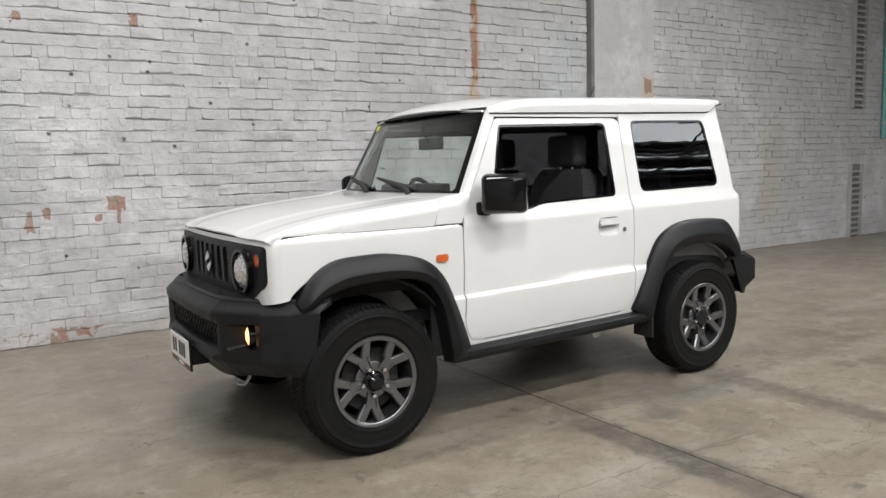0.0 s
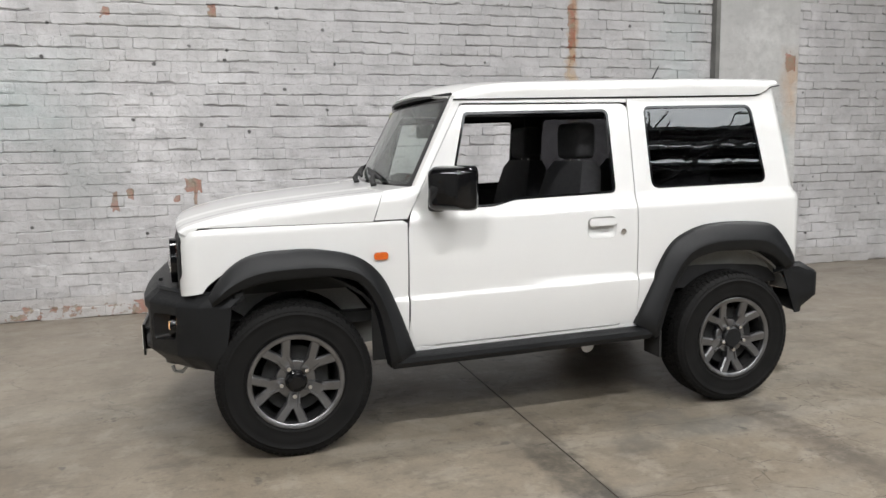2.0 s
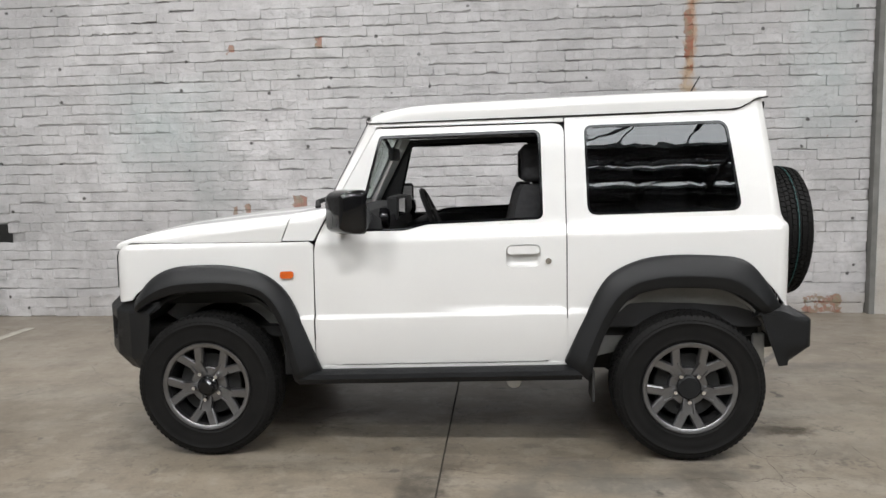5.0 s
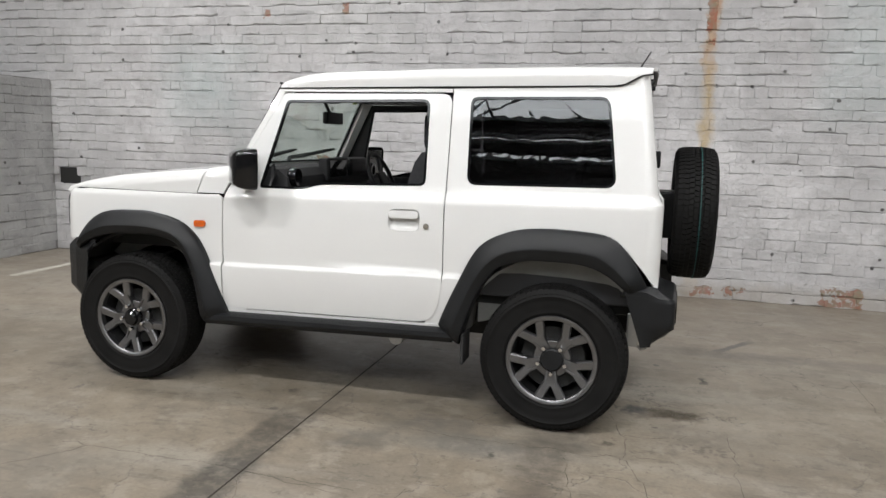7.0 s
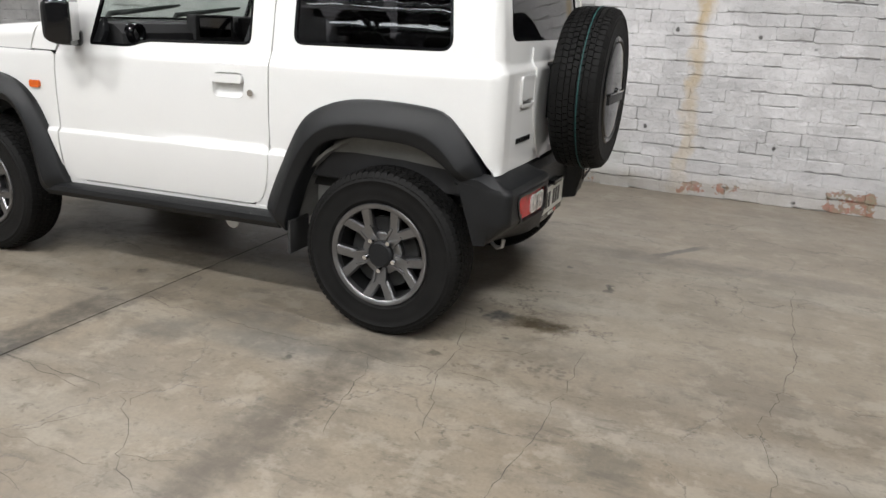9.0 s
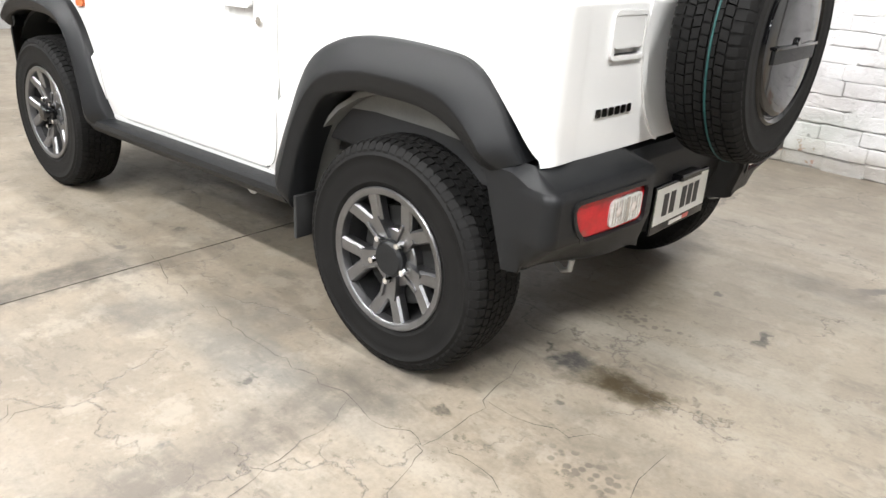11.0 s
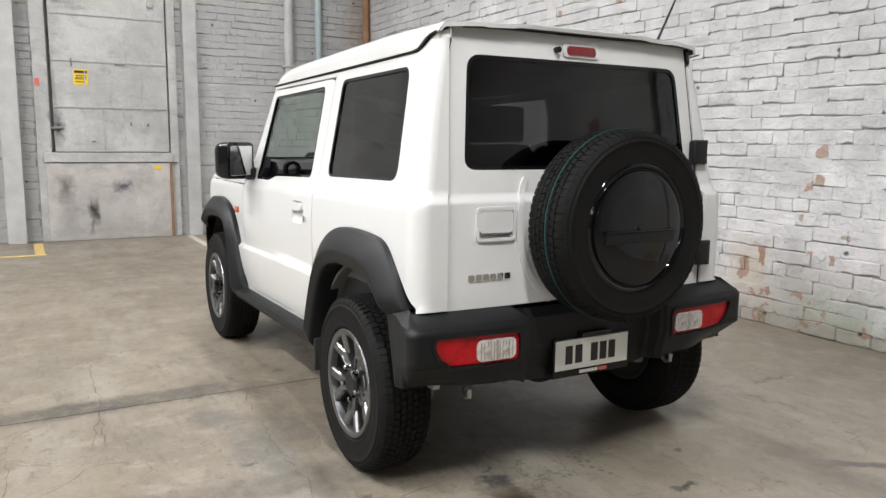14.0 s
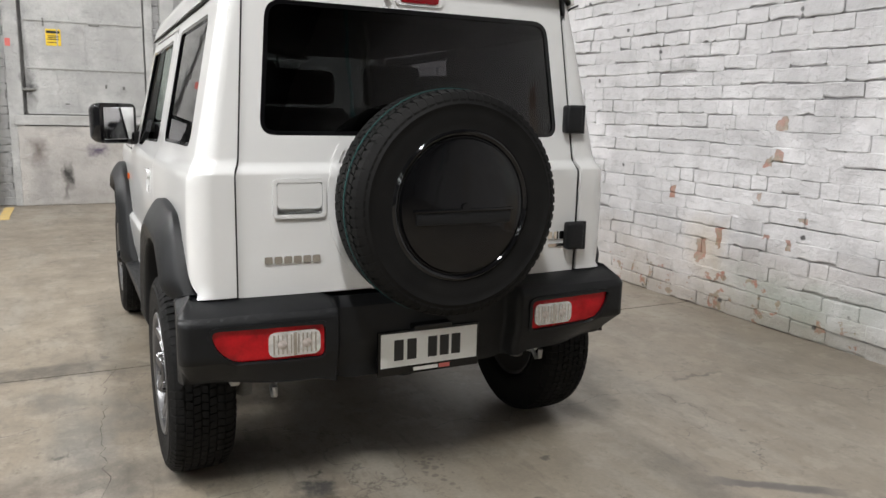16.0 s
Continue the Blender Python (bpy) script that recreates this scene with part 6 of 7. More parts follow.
def plate(name, parent, x, yc, z0, z1, face, bars=True):
    """A number plate with dark bars in place of the characters, and a black holder with a small strip below."""
    s = face
    h = part(name, box(min(x, x - 0.012 * s), max(x, x - 0.012 * s), yc - 0.187, yc + 0.187, z0 - 0.03, z1 + 0.008, bevel=0.004), M_gloss, parent, "white number plate in a black holder")
    part("plate_sheet", box(min(x, x + 0.003 * s), max(x, x + 0.003 * s), yc - 0.178, yc + 0.178, z0, z1, bevel=0.001), M_plate, h)
    widths = [-0.115, -0.068, 0.008, 0.052, 0.096]
    for wy in widths:
        y = yc + wy * s
        part("plate_bar", box(min(x + 0.003 * s, x + 0.004 * s), max(x + 0.003 * s, x + 0.004 * s), y - 0.017, y + 0.017, z0 + 0.022, z1 - 0.022, bevel=0.0004), M_ink, h)
    part("strip_bar", box(min(x, x + 0.001 * s), max(x, x + 0.001 * s), yc - 0.06, yc + 0.03, z0 - 0.021, z0 - 0.009), M_plate, h)
    part("strip_bar", box(min(x, x + 0.001 * s), max(x, x + 0.001 * s), yc + (0.035 if s > 0 else -0.085), yc + (0.075 if s > 0 else -0.065), z0 - 0.022, z0 - 0.008), M_pinkred, h)
    return h


plate("number_plate", fb, -0.672, 0.0, 0.40, 0.515, -1)
part("plate_mount", box(-0.667, -0.57, -0.15, 0.15, 0.39, 0.50, bevel=0.01), M_trim, fb)

# ---- grille ----


def nose_u(u, z):
    """u runs across the front from the left corner (-1) to the right corner (1)."""
    if u < 0:
        return side(lerp(-1.13, GR_SIDE + 0.003, -u), z)
    x, y, zz = side(lerp(-1.13, GR_SIDE + 0.003, u), z)
    return (x, -y, zz)


def nose_out(v, z):
    return nose_u(-v, z)


go = rounded([(-1, 0.818), (-0.815, GR_LOW + 0.003), (0.815, GR_LOW + 0.003), (1, 0.818), (1, GR_TOP - 0.003), (-1, GR_TOP - 0.003)], 0.03)
cs = [-0.345, -0.207, -0.069, 0.069, 0.207, 0.345]
slots = [rounded([(c - 0.042, 0.785), (c + 0.042, 0.785), (c + 0.042, 0.96), (c - 0.042, 0.96)], 0.035) for c in cs]
HY = 0.70
heads = [[(s * HY + 0.143 * math.cos(t), 0.868 + 0.094 * math.sin(t)) for t in np.linspace(0, math.tau, 28, endpoint=False)] for s in (-1, 1)]
gr = sheet("grille", go, nose_out, [M_trim, M_dark], car, [*slots, *heads], "black slotted front grille panel", step=0.05, thick=0.012, lift=0.004, edge=0.025)
for c in cs:
    for k in range(9):
        z = 0.795 + 0.019 * k
        p = nose_out(c, z)
        part("grille_fin", box(p[0] + 0.02, p[0] + 0.035, p[1] - 0.027, p[1] + 0.027, z - 0.003, z + 0.003), M_trim, gr)
part("grille_back", box(-0.44, -0.43, -0.42, 0.42, 0.76, 0.98), M_dark, gr)
for s in (-1, 1):
    p = nose_out(s * HY, 0.868)
    q0, q1 = Vector(nose_out(s * HY - 0.05, 0.868)), Vector(nose_out(s * HY + 0.05, 0.868))
    yaw = math.degrees(math.atan2((q1 - q0).x, (q1 - q0).y))
    mt = pose(p[0], p[1], p[2], 0, 0, -yaw)
    hl = part("headlamp", lathe([(0.088, -0.012), (0.1, -0.012), (0.1, 0.03), (0.088, 0.03)], 40, "x"), M_gloss, gr, "round headlamp", m=mt, smooth=40)
    part("reflector", lathe([(0.0001, 0.035), (0.05, 0.028), (0.09, 0.0), (0.092, 0.004), (0.05, 0.034), (0.0001, 0.04)], 12, "x"), M_reflector, hl, smooth=4)
    rf_ = random.Random(5)
    fc = bmesh.new()
    for rr, count in ((0.034, 7), (0.055, 11), (0.075, 15)):
        for k in range(count):
            t = math.tau * (k + rf_.random() * 0.2) / count
            tilt = Matrix.Rotation(rf_.uniform(-0.5, 0.5), 4, "Z") @ Matrix.Rotation(rf_.uniform(-0.6, 0.6), 4, "Y")
            box_into(fc, -0.002, 0.002, -0.0085, 0.0085, -0.0085, 0.0085, m=Matrix.Translation((0.012 + 0.2 * (0.075 - rr), rr * math.cos(t), rr * math.sin(t))) @ tilt)
    part("reflector_facets", fc, M_reflector, hl)
    lens = part("lens", lathe([(0.0001, -0.018), (0.045, -0.015), (0.088, -0.004), (0.088, -0.001), (0.045, -0.012), (0.0001, -0.015)], 40, "x"), M_glass, hl, smooth=50)
    lens.visible_shadow = False
    part("bulb_shield", lathe([(0.0001, 0.0), (0.022, 0.004), (0.026, 0.03), (0.0001, 0.03)], 24, "x"), M_chrome, hl, smooth=50)
    u_ = s * 0.905
    p = Vector(nose_out(u_, 0.925))
    q0, q1 = Vector(nose_out(u_ - 0.02, 0.925)), Vector(nose_out(u_ + 0.02, 0.925))
    yaw = math.degrees(math.atan2((q1 - q0).x, (q1 - q0).y))
    mt = pose(p.x, p.y, p.z, 0, 0, -yaw)
    ts = part("turn_signal", lathe([(0.0001, -0.008), (0.018, -0.007), (0.027, -0.003), (0.027, 0.006), (0.0001, 0.006)], 24, "x"), M_amber, gr, "round amber turn signal", m=mt, smooth=50)
    part("signal_ring", lathe([(0.027, -0.01), (0.036, -0.007), (0.036, 0.006), (0.027, 0.006)], 24, "x"), M_trim, gr, m=mt, smooth=40)
# plain chrome emblem in the middle of the grille
em = bmesh.new()
p = nose_out(0.0, 0.87)
for sg in (-1, 1):
    loft_into(em, [[(p[0] - dx, sg * yy, p[2] + sg * zz) for yy, zz in ((0.004, 0.052), (0.048, 0.012), (0.048, -0.006), (-0.03, 0.026), (-0.03, 0.032))] for dx in (0.006, 0.018)])
part("emblem", em, M_chrome, gr, "plain chrome emblem")

# ---- rear bumper ----


def bump_r(u, z):
    """u runs across the back, round the corner (0.76 to 0.86) and forward along the side. The lower edge is cut back in a bevel that grows towards the corner."""
    a, sg = abs(u), (1 if u >= 0 else -1)
    low = max(0.0, min(1.0, (0.535 - z) / 0.085)) * lerp(0.022, 0.095, sstep(0.45, 0.76, a)) + 0.012 * max(0.0, min(1.0, (z - 0.655) / 0.013))
    if a <= 0.76:
        x = 2.8 - 0.02 * (a / 0.76) ** 2 - 0.075 * (1 - sstep(0.30, 0.335, a))
        return (x - low, sg * (a - (0.42 * low - 0.002) * sstep(0.45, 0.76, a)), z)
    r = 0.035
    w = 0.762 - 0.42 * low
    if a <= 0.86:
        t = (a - 0.76) / 0.1 * math.pi / 2
        return (2.78 - r + r * math.cos(t) - low * math.cos(t / 2), sg * (w + r * math.sin(t)), z)
    side_x = 2.78 - r - (a - 0.86)
    return (side_x - low * 0.707 * max(0.0, 1 - (a - 0.86) / 0.06), sg * (0.762 + r - 0.42 * low * max(0.0, 1 - (a - 0.86) / 0.1) - 0.1 * (a - 0.86)), z)


zr_ = lambda y: 0.405 + 0.04 * sstep(0.25, 0.4, abs(y)) + 0.232 * max(0.0, (abs(y) - 0.965) / 0.08)
zt_r = lambda y: 0.668 - 0.02 * (1 - sstep(0.30, 0.335, abs(y))) + 0.028 * sstep(0.88, 0.97, abs(y))
U_R = [k * sg for sg in (-1, 1) for k in (0.3, 0.31, 0.32, 0.335, 0.76, 0.775, 0.79, 0.805, 0.82, 0.835, 0.85, 0.86, 0.9, 0.965, 1.0, 1.045)]
y_r = sorted([float(y) for y in np.linspace(-0.95, 0.95, 80)] + U_R)
br = [(y, zr_(y)) for y in y_r] + [(y, zt_r(y)) for y in y_r[::-1]]
lamps = [rounded([(s * 0.372, 0.518), (s * 0.64, 0.522), (s * 0.695, 0.572), (s * 0.712, 0.632), (s * 0.372, 0.626)][::s], [0.022, 0.03, 0.03, 0.015, 0.022]) for s in (-1, 1)]
rb = sheet("rear_bumper", br, bump_r, [M_trim, M_dark], car, lamps, "black plastic rear bumper with red lamp clusters", step=0.035, us=U_R, vs=[0.45, 0.47, 0.49, 0.51, 0.53, 0.535, 0.64, 0.655, 0.66, 0.664], thick=0.01, edge=0.015)


def ledge_ring(u):
    """The top of the bumper slopes up from the lamp face to the body."""
    a = abs(u)
    p = Vector(bump_r(u, zt_r(u) - 0.001))
    rise = lerp(lerp(0.682, 0.698, sstep(0.32, 0.36, a)), 0.714, sstep(0.7, 0.86, a)) - p.z
    x2 = max(2.56, min(p.x - 0.02, lerp(2.705, 2.69, sstep(0.7, 0.8, a))))
    y2 = p.y * lerp(1.0, 0.95, sstep(0.7, 0.86, a))
    q, r = Vector((x2, y2, p.z + rise)), Vector((min(x2 - 0.02, 2.6), y2 * 0.98, p.z + rise))
    return [p, p + (q - p) * 0.08 + Vector((0, 0, 0.002)), q, r, r - Vector((0, 0, 0.06)), p - Vector((0.014, 0, 0.02))]


part("top_ledge", loft([ledge_ring(u) for u in y_r]), M_trim, rb, smooth=28)
for s, lp in zip((-1, 1), lamps):
    # raised frame round the lamp, the red cluster, and two reflector cells behind a clear lens
    sheet("lamp_frame", offset_poly(lp, -0.011), bump_r, [M_trim], rb, [offset_poly(lp, 0.001)], step=0.1, thick=0.012, lift=0.005)
    cl = sheet("tail_lamp", offset_poly(lp, 0.003), bump_r, [M_red], rb, label="red rear lamp cluster with a clear centre", step=0.03, thick=0.03, lift=-0.006)
    lo_, hi_ = (-0.545, -0.388) if s < 0 else (0.388, 0.545)
    sheet("clear_lens", rounded([(lo_, 0.534), (hi_, 0.534), (hi_, 0.61), (lo_, 0.61)], 0.025), bump_r, [M_clear], cl, "clear reversing lens", step=0.04, thick=0.01, lift=-0.001, edge=0.012)
    c1 = (lo_ + hi_) / 2
    sheet("lens_divider", [(c1 - 0.005, 0.537), (c1 + 0.005, 0.537), (c1 + 0.005, 0.607), (c1 - 0.005, 0.607)], bump_r, [M_chrome], cl, step=0.1, thick=0.004, lift=0.003)
    for cy in (c1 - 0.037, c1 + 0.037):
        for k in range(5):
            y = cy - 0.026 + 0.013 * k
            sheet("lens_rib", [(y - 0.002, 0.542), (y + 0.002, 0.542), (y + 0.002, 0.602), (y - 0.002, 0.602)], bump_r, [M_chrome], cl, step=0.1, thick=0.004, lift=0.001)
        bx, by, bz = bump_r(cy, 0.572)
        part("bulb", lathe([(0.0001, 0.004), (0.01, 0.003), (0.015, 0.0), (0.0001, -0.004)], 14, "x"), M_bulb, cl, "dark bulb seat behind the lens", m=pose(bx + 0.0005, by, bz), smooth=50)
    part("tow_hook", tube([(2.60, s * 0.45, 0.42), (2.62, s * 0.5, 0.38), (2.645, s * 0.5, 0.36), (2.668, s * 0.5, 0.368), (2.672, s * 0.5, 0.4)], 0.009, 8), M_steel, rb, "bare steel towing eye", smooth=60)
plate("number_plate", rb, 2.735, 0.01, 0.432, 0.547, 1)
part("plate_lamp", box(2.71, 2.76, -0.06, 0.08, 0.555, 0.575, bevel=0.005), M_gloss, rb)
part("plate_mount", box(2.66, 2.724, -0.17, 0.19, 0.41, 0.56, bevel=0.008), M_trim, rb)

# ---- mirrors ----
for sgn in (-1, 1):
    rings = []
    for x, k in ((-0.075, 0.62), (-0.07, 0.74), (-0.052, 0.87), (-0.02, 0.97), (0.015, 1.0), (0.035, 1.0), (0.04, 0.975)):
        shell = rounded([(-0.112, -0.098), (0.112, -0.105), (0.112, 0.085), (0.09, 0.1), (-0.1, 0.1), (-0.115, 0.08)], [0.03, 0.03, 0.03, 0.04, 0.04, 0.04], 4)
        rings.append([(x, -sgn * y * k, z * k) for y, z in shell])
    mr = part("door_mirror", loft(rings), M_gloss, dl if sgn < 0 else dr, "black door mirror", smooth=50, m=pose(0.716, sgn * 0.832, 1.168, 0, 0, -sgn * 37))
    part("mirror_glass", box(0.039, 0.044, -0.092, 0.092, -0.08, 0.08, bevel=0.002), M_chrome, mr, "mirror glass")
    part("mirror_arm", box(0.0, 0.05, min(sgn * -0.15, sgn * -0.07), max(sgn * -0.15, sgn * -0.07), -0.11, -0.04, bevel=0.02, seg=3), M_gloss, mr, smooth=45)
    part("mirror_foot", loft([[(0.655, sgn * 0.72, 1.045), (0.78, sgn * 0.72, 1.06), (0.80, sgn * 0.69, 1.13), (0.775, sgn * 0.67, 1.19), (0.72, sgn * 0.69, 1.12)], [(0.655, sgn * 0.69, 1.045), (0.78, sgn * 0.69, 1.06), (0.80, sgn * 0.665, 1.13), (0.775, sgn * 0.648, 1.19), (0.72, sgn * 0.665, 1.12)]]), M_trim, dl if sgn < 0 else dr)

# ---- cabin ----
part("cabin_floor", box(0.45, 2.6, -0.66, 0.66, 0.6, 0.63), M_cabin, car)
part("roof_lining", loft([[(x, -0.56, 1.545), (x, 0.56, 1.545), (x, 0.45, 1.63), (x, -0.45, 1.63)] for x in (0.84, 1.6, 2.55)]), M_cabin, car)
dash = part("dashboard", loft([[(0.47, y, 1.13), (0.62, y, 1.165), (0.78, y, 1.16), (0.83, y, 1.12), (0.84, y, 0.98), (0.78, y, 0.8), (0.47, y, 0.8)] for y in np.linspace(-0.62, 0.62, 9)]), M_cabin, car, "black dashboard", smooth=35)
part("screen_housing", box(0.79, 0.85, -0.15, 0.16, 1.08, 1.21, bevel=0.012), M_cabin, dash)
part("screen", box(0.849, 0.853, -0.12, 0.13, 1.1, 1.195), M_gloss, dash, "dark glossy touch screen")
part("instrument_hood", box(0.74, 0.85, 0.2, 0.52, 1.09, 1.205, bevel=0.03), M_cabin, dash)
for y in (-0.55, 0.58):
    part("air_vent", lathe([(0.03, -0.01), (0.045, -0.012), (0.05, 0.0), (0.05, 0.03), (0.03, 0.03)], 24, "x"), M_gloss, dash, m=pose(0.85, y, 1.12, 0, 0, 180), smooth=40)
stw = part("steering_wheel", lathe([(0.175 + 0.014 * math.cos(t), 0.014 * math.sin(t)) for t in np.linspace(0, math.tau, 10, endpoint=False)], 40, "x"), M_cabin, car, "black steering wheel", smooth=60, m=pose(1.0, 0.36, 1.07, 0, -24, 0))
part("wheel_boss", box(-0.03, 0.02, -0.07, 0.07, -0.06, 0.05, bevel=0.02), M_cabin, stw, m=None)
for ry_ in (0, 120, 240):
    part("wheel_spoke", box(-0.012, 0.008, -0.018, 0.018, 0.05, 0.17, bevel=0.005, m=Matrix.Rotation(radians(ry_ + 90), 4, "X")), M_cabin, stw)
part("steering_column", tube([(0.99, 0.36, 1.065), (0.8, 0.36, 0.98)], 0.035, 10), M_cabin, car, smooth=50)
part("gear_lever", tube([(1.1, 0.02, 0.72), (1.08, 0.02, 0.95)], [0.012, 0.02], 8), M_cabin, car, smooth=50)


def seat(x, y, rear=False):
    s_ = part("seat_cushion", box(x - 0.25, x + 0.25, y - 0.24, y + 0.24, 0.68, 0.84, bevel=0.05, seg=3), M_fabric, car, "dark fabric seat", smooth=50)
    part("seat_back", loft([[(x + 0.2 + dx - th / 2, y - w, z), (x + 0.2 + dx - th / 2 - 0.02, y, z), (x + 0.2 + dx - th / 2, y + w, z), (x + 0.2 + dx + th / 2, y + w * 0.92, z), (x + 0.2 + dx + th / 2, y - w * 0.92, z)] for z, dx, w, th in ((0.8, 0.0, 0.24, 0.14), (0.95, 0.03, 0.25, 0.14), (1.1, 0.06, 0.245, 0.13), (1.22, 0.085, 0.21, 0.12), (1.27, 0.09, 0.17, 0.08))]), M_fabric, s_, smooth=50)
    part("headrest", box(x + 0.24, x + 0.35, y - 0.13, y + 0.13, 1.28, 1.47 if not rear else 1.4, bevel=0.04, seg=3), M_fabric, s_, smooth=50)
    for dy in (-0.05, 0.05):
        part("headrest_post", tube([(x + 0.29, y + dy, 1.22), (x + 0.295, y + dy, 1.32)], 0.006, 6), M_chrome, s_)


seat(1.27, -0.34)
seat(1.27, 0.34)
seat(1.95, -0.3, True)
seat(1.95, 0.3, True)
for sgn in (-1, 1):
    part("door_card", box(0.62, 1.68, min(sgn * 0.655, sgn * 0.685), max(sgn * 0.655, sgn * 0.685), 0.6, 1.075, bevel=0.01), M_cabin, dl if sgn < 0 else dr)
    part("rear_side_trim", box(1.72, 2.6, min(sgn * 0.64, sgn * 0.68), max(sgn * 0.64, sgn * 0.68), 0.6, 1.12, bevel=0.01), M_cabin, car)
    part("grab_strap", box(1.66, 1.675, min(sgn * 0.605, sgn * 0.615), max(sgn * 0.605, sgn * 0.615), 0.95, 1.45), M_fabric, car, "dark seat belt")
im = part("inner_mirror", box(0.80, 0.835, -0.12, 0.12, 1.405, 1.475, bevel=0.015), M_cabin, car, "black inside mirror", smooth=45)
part("mirror_stalk", tube([(0.75, 0, 1.56), (0.805, 0, 1.45)], 0.01, 8), M_cabin, im)
part("camera_pod", box(0.72, 0.80, 0.02, 0.16, 1.53, 1.585, bevel=0.012), M_cabin, im)

# ---- bricks: the nearest as pieces of their own, the rest joined ----
BL, BH = 0.243, 0.092


def brick_mesh(w, h, gap, rnd):
    """One painted brick, front towards -y: lumpy outline, paint-filled ends, and a ragged open joint of about gap below."""
    d = 0.02
    us = [-0.5, -0.42, -0.14, 0.17, 0.43, 0.5]
    low = [rnd.uniform(0.15, 1.25) * gap for _ in us]
    out = []
    for k, u in enumerate(us):
        out.append((u * w, -h / 2 + low[k] + (0.006 if k in (0, 5) else 0)))
    for k, u in enumerate(us[::-1]):
        out.append((u * w, h / 2 - (0.005 if k in (0, 5) else 0) + rnd.uniform(-0.0015, 0.0015)))
    n = len(out)
    back = [(x, d, z) for x, z in out]
    mid = [(x, 0.0035 + rnd.uniform(-0.001, 0.001), z) for x, z in out]
    ends = {-1: 0.0006 if rnd.random() < 0.5 else 0.0055, 1: 0.0006 if rnd.random() < 0.5 else 0.0055}
    fr = [(x - (math.copysign(ends[1 if x > 0 else -1], x) if abs(x) > 0.49 * w else 0), rnd.uniform(-0.0012, 0.0012), z - math.copysign(rnd.uniform(0.0035, 0.009) if gap > 0.003 else rnd.uniform(0.001, 0.0035), z)) for x, z in out]
    faces = [tuple(range(2 * n, 3 * n))]
    for k in range(n):
        m = (k + 1) % n
        faces += [(k, m, m + n, k + n), (k + n, m + n, m + 2 * n, k + 2 * n)]
    return back + mid + fr, faces


def joint(rnd, u=0.0, z=0.0):
    """Width of the open joint under a brick: in some stretches of the wall most are open, in others filled with paint."""
    share = 0.5 + 0.16 * max(-1.0, min(1.2, z - 1.0)) + 0.6 * noise.noise((u * 0.55, z * 0.9, 4.2)) + 0.25 * noise.noise((u * 2.1, z * 2.5, 1.7))
    return rnd.uniform(0.006, 0.018) * lerp(0.62, 1.0, sstep(0.4, 2.0, z)) if rnd.random() < share else rnd.uniform(0.0, 0.0022)


def courses(u0, u1, z0, z1, rnd, bond=5):
    """Brick places (centre u, centre z, width) course by course; every fifth course is of headers."""
    out, k, z = [], 0, z0
    while z + BH <= z1 + 0.001:
        head = k % bond == bond - 1
        w = 0.119 if head else BL
        u = u0 - rnd.uniform(0, w)
        if not head:
            u = u0 - (w / 2 if k % 2 else 0) - rnd.uniform(0, 0.04)
        while u < u1:
            ww = w + rnd.uniform(-0.012, 0.012)
            a, b = max(u, u0), min(u + ww, u1)
            if b - a > 0.04:
                out.append(((a + b) / 2, z + BH / 2, b - a - (0.003 if rnd.random() < 0.2 else -0.002)))
            u += ww
        z += BH
        k += 1
    return out


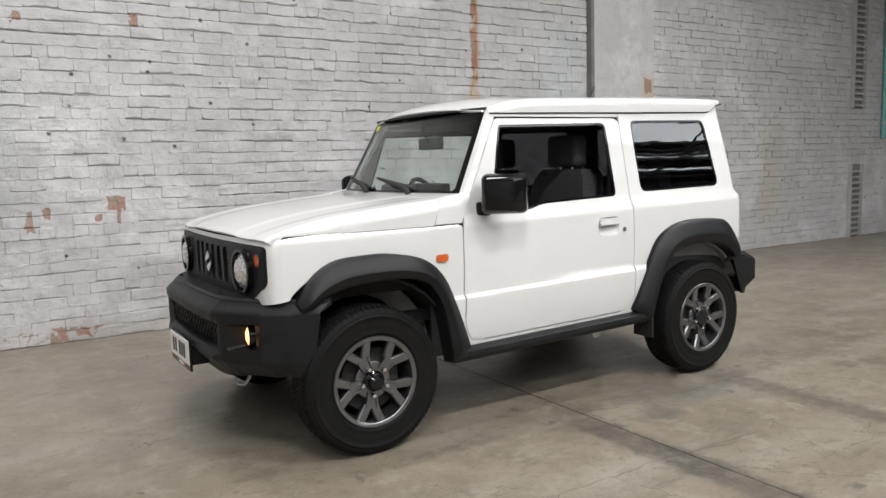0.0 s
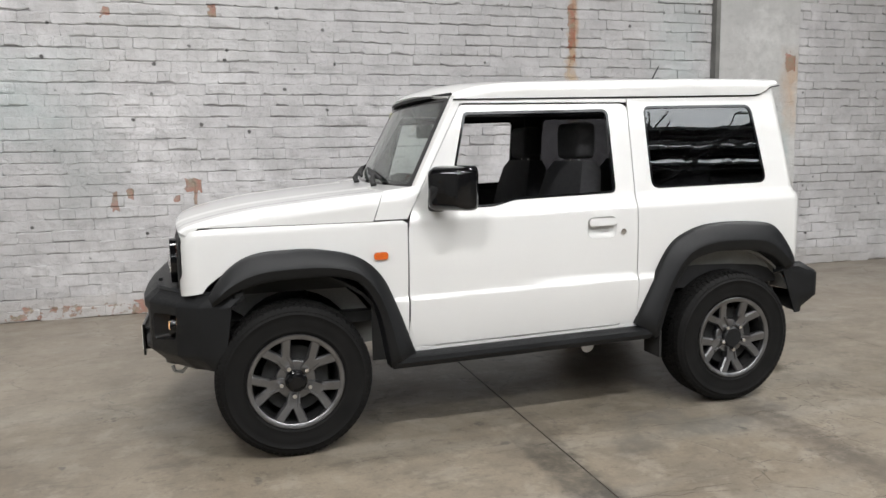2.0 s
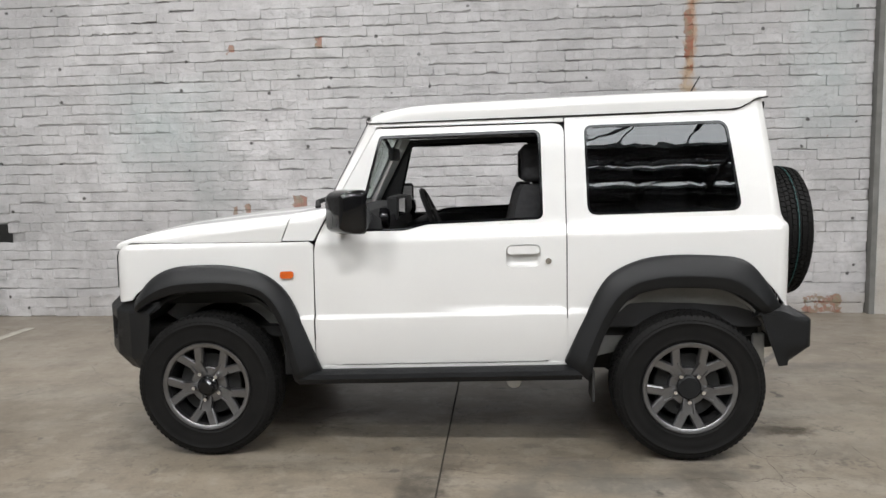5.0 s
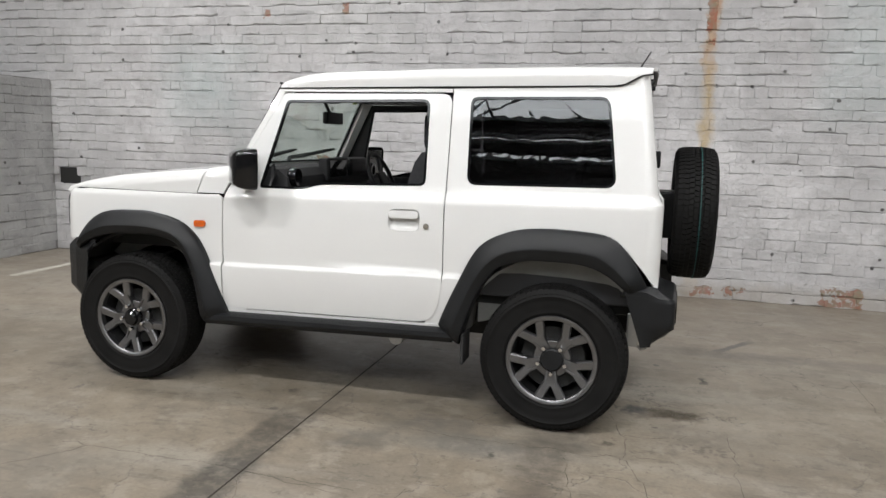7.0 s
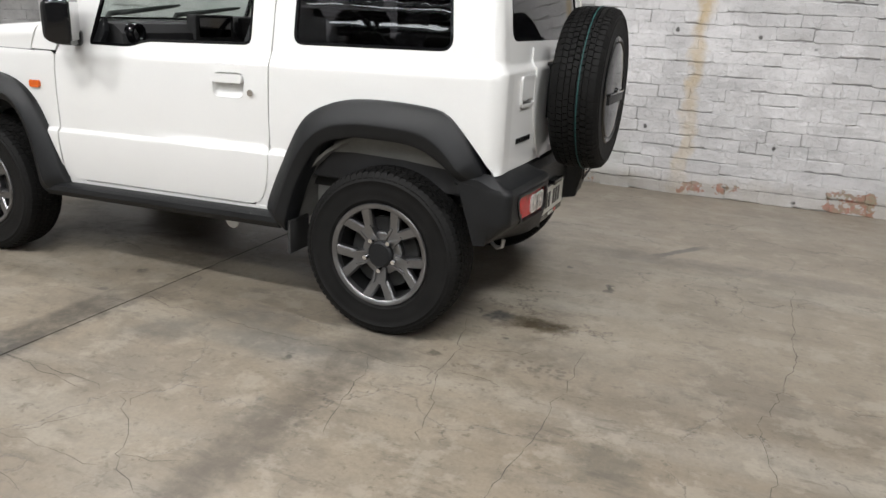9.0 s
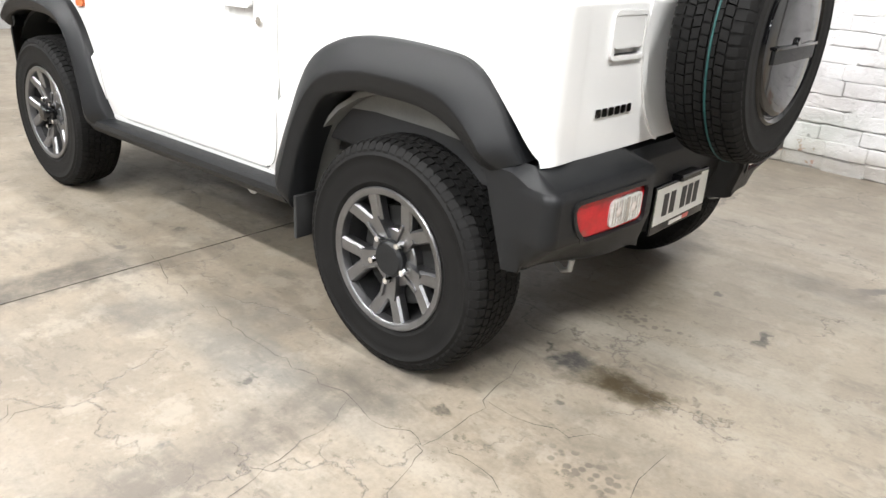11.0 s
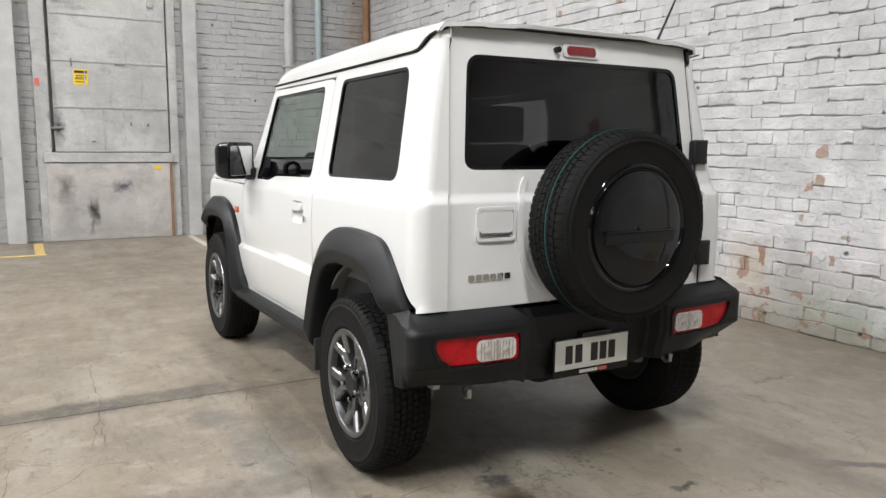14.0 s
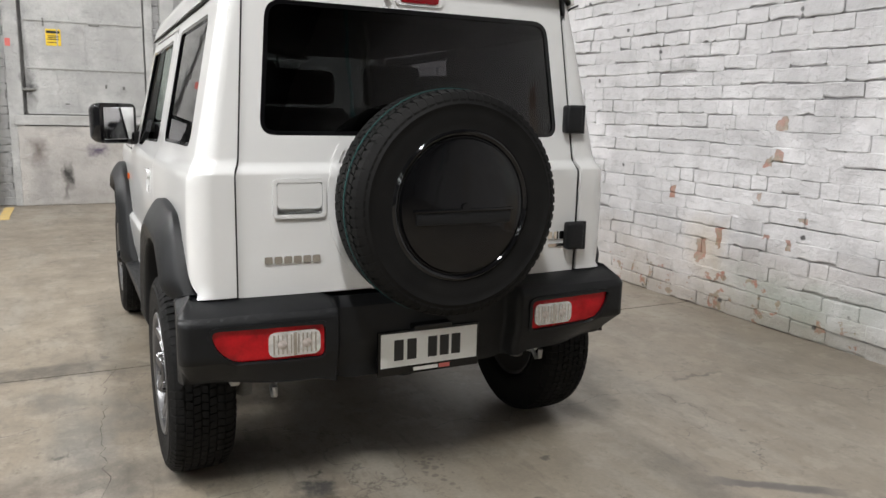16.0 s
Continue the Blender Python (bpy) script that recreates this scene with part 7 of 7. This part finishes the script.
def lay_bricks(wall, u0, u1, z0, z1, place, mats, near, holes=(), seed=3):
    """place(u, z, proud) gives the pose of a brick whose front looks along the wall's normal."""
    rnd = random.Random(seed)
    kinds = {}
    V, F, count = [], [], 0
    for u, z, w in courses(u0, u1, z0, z1, rnd):
        if any(a < u < b and c < z < d for a, b, c, d in holes):
            continue
        proud = rnd.gauss(-0.0005, 0.0026) + (0.005 if rnd.random() < 0.05 else 0) + 0.004 * noise.noise((u * 0.9, z * 1.3, seed))
        m = place(u, z + rnd.gauss(0, 0.0026), proud) @ pose(0, 0, 0, rnd.gauss(0.4, 1.2), rnd.gauss(0, 0.55), rnd.gauss(0, 0.6))
        if near(u, z) and count < 300:
            key = (round(w, 2), rnd.randrange(4), joint(rnd, u, z) > 0.004)
            if key not in kinds:
                v, f = brick_mesh(key[0] + 0.001, BH + 0.001, rnd.uniform(0.004, 0.0115) if key[2] else rnd.uniform(0, 0.002), rnd)
                me = bpy.data.meshes.new("brick")
                me.from_pydata(v, [], f)
                me.materials.append(mats[0])
                kinds[key] = me
            ob = new("brick", kinds[key])
            ob.parent = wall
            ob.matrix_basis = m
            count += 1
        else:
            v, f = brick_mesh(w, BH + 0.001, joint(rnd, u, z), rnd)
            b = len(V)
            V += [m @ Vector(p) for p in v]
            F += [tuple(i + b for i in q) for q in f]
    ob = raw("bricks", V, F, [mats[1]], wall, "remaining painted bricks of the wall")
    tagged(ob, kind="stuff")


HOLE = (-3.62, -3.34, 0.69, 0.92)
lay_bricks(wall_n, X0, 4.655, 0.0, 4.0, lambda u, z, p: pose(u, Y1 - p, z), (M_brick, M_brick_rest), lambda u, z: 0.9 < u < 4.2 and 0.0 < z < 2.4 and (u > 2.85 or z < 1.2) or (-1.6 < u < -0.6 and 0.9 < z < 2.0), [HOLE])
# flat dark sheet stands for the shade inside the hole
part("hole_shade", box(HOLE[0] + 0.01, HOLE[1] - 0.01, Y1 + 0.002, Y1 + 0.006, HOLE[2] + 0.01, HOLE[3] - 0.01), M_dark, wall_n, "dark sheet for the shade in the square hole left by missing bricks")
lay_bricks(wall_ne, 5.71, 14.0, 0.0, 4.2, lambda u, z, p: pose(u, YE - p, z), (M_brick, M_brick_rest), lambda u, z: 5.7 < u < 9.2 and z < 2.4, seed=5)
lay_bricks(wall_w, -5.5, -1.66, 0.0, 4.6, lambda u, z, p: pose(X0 + p, u, z, 0, 0, 90), (M_brick_w, M_brick_w_rest), lambda u, z: u > -2.6 and z < 1.6, seed=7)
lay_bricks(wall_w, 0.0, Y1, 0.0, 4.6, lambda u, z, p: pose(X0 + p, u, z, 0, 0, 90), (M_brick_w, M_brick_w_rest), lambda u, z: u > 0.2 and z < 2.2, seed=8)
lay_bricks(blk, 1.3, Y1, 0.0, 1.86, lambda u, z, p: pose(-3.68 + p, u, z, 0, 0, 90), (M_brick_w, M_brick_w_rest), lambda u, z: u > 1.9, seed=9)
lay_bricks(blk, X0, -3.68, 0.0, 1.86, lambda u, z, p: pose(u, 1.3 - p, z), (M_brick_w, M_brick_w_rest), lambda u, z: z < 1.9, seed=10)
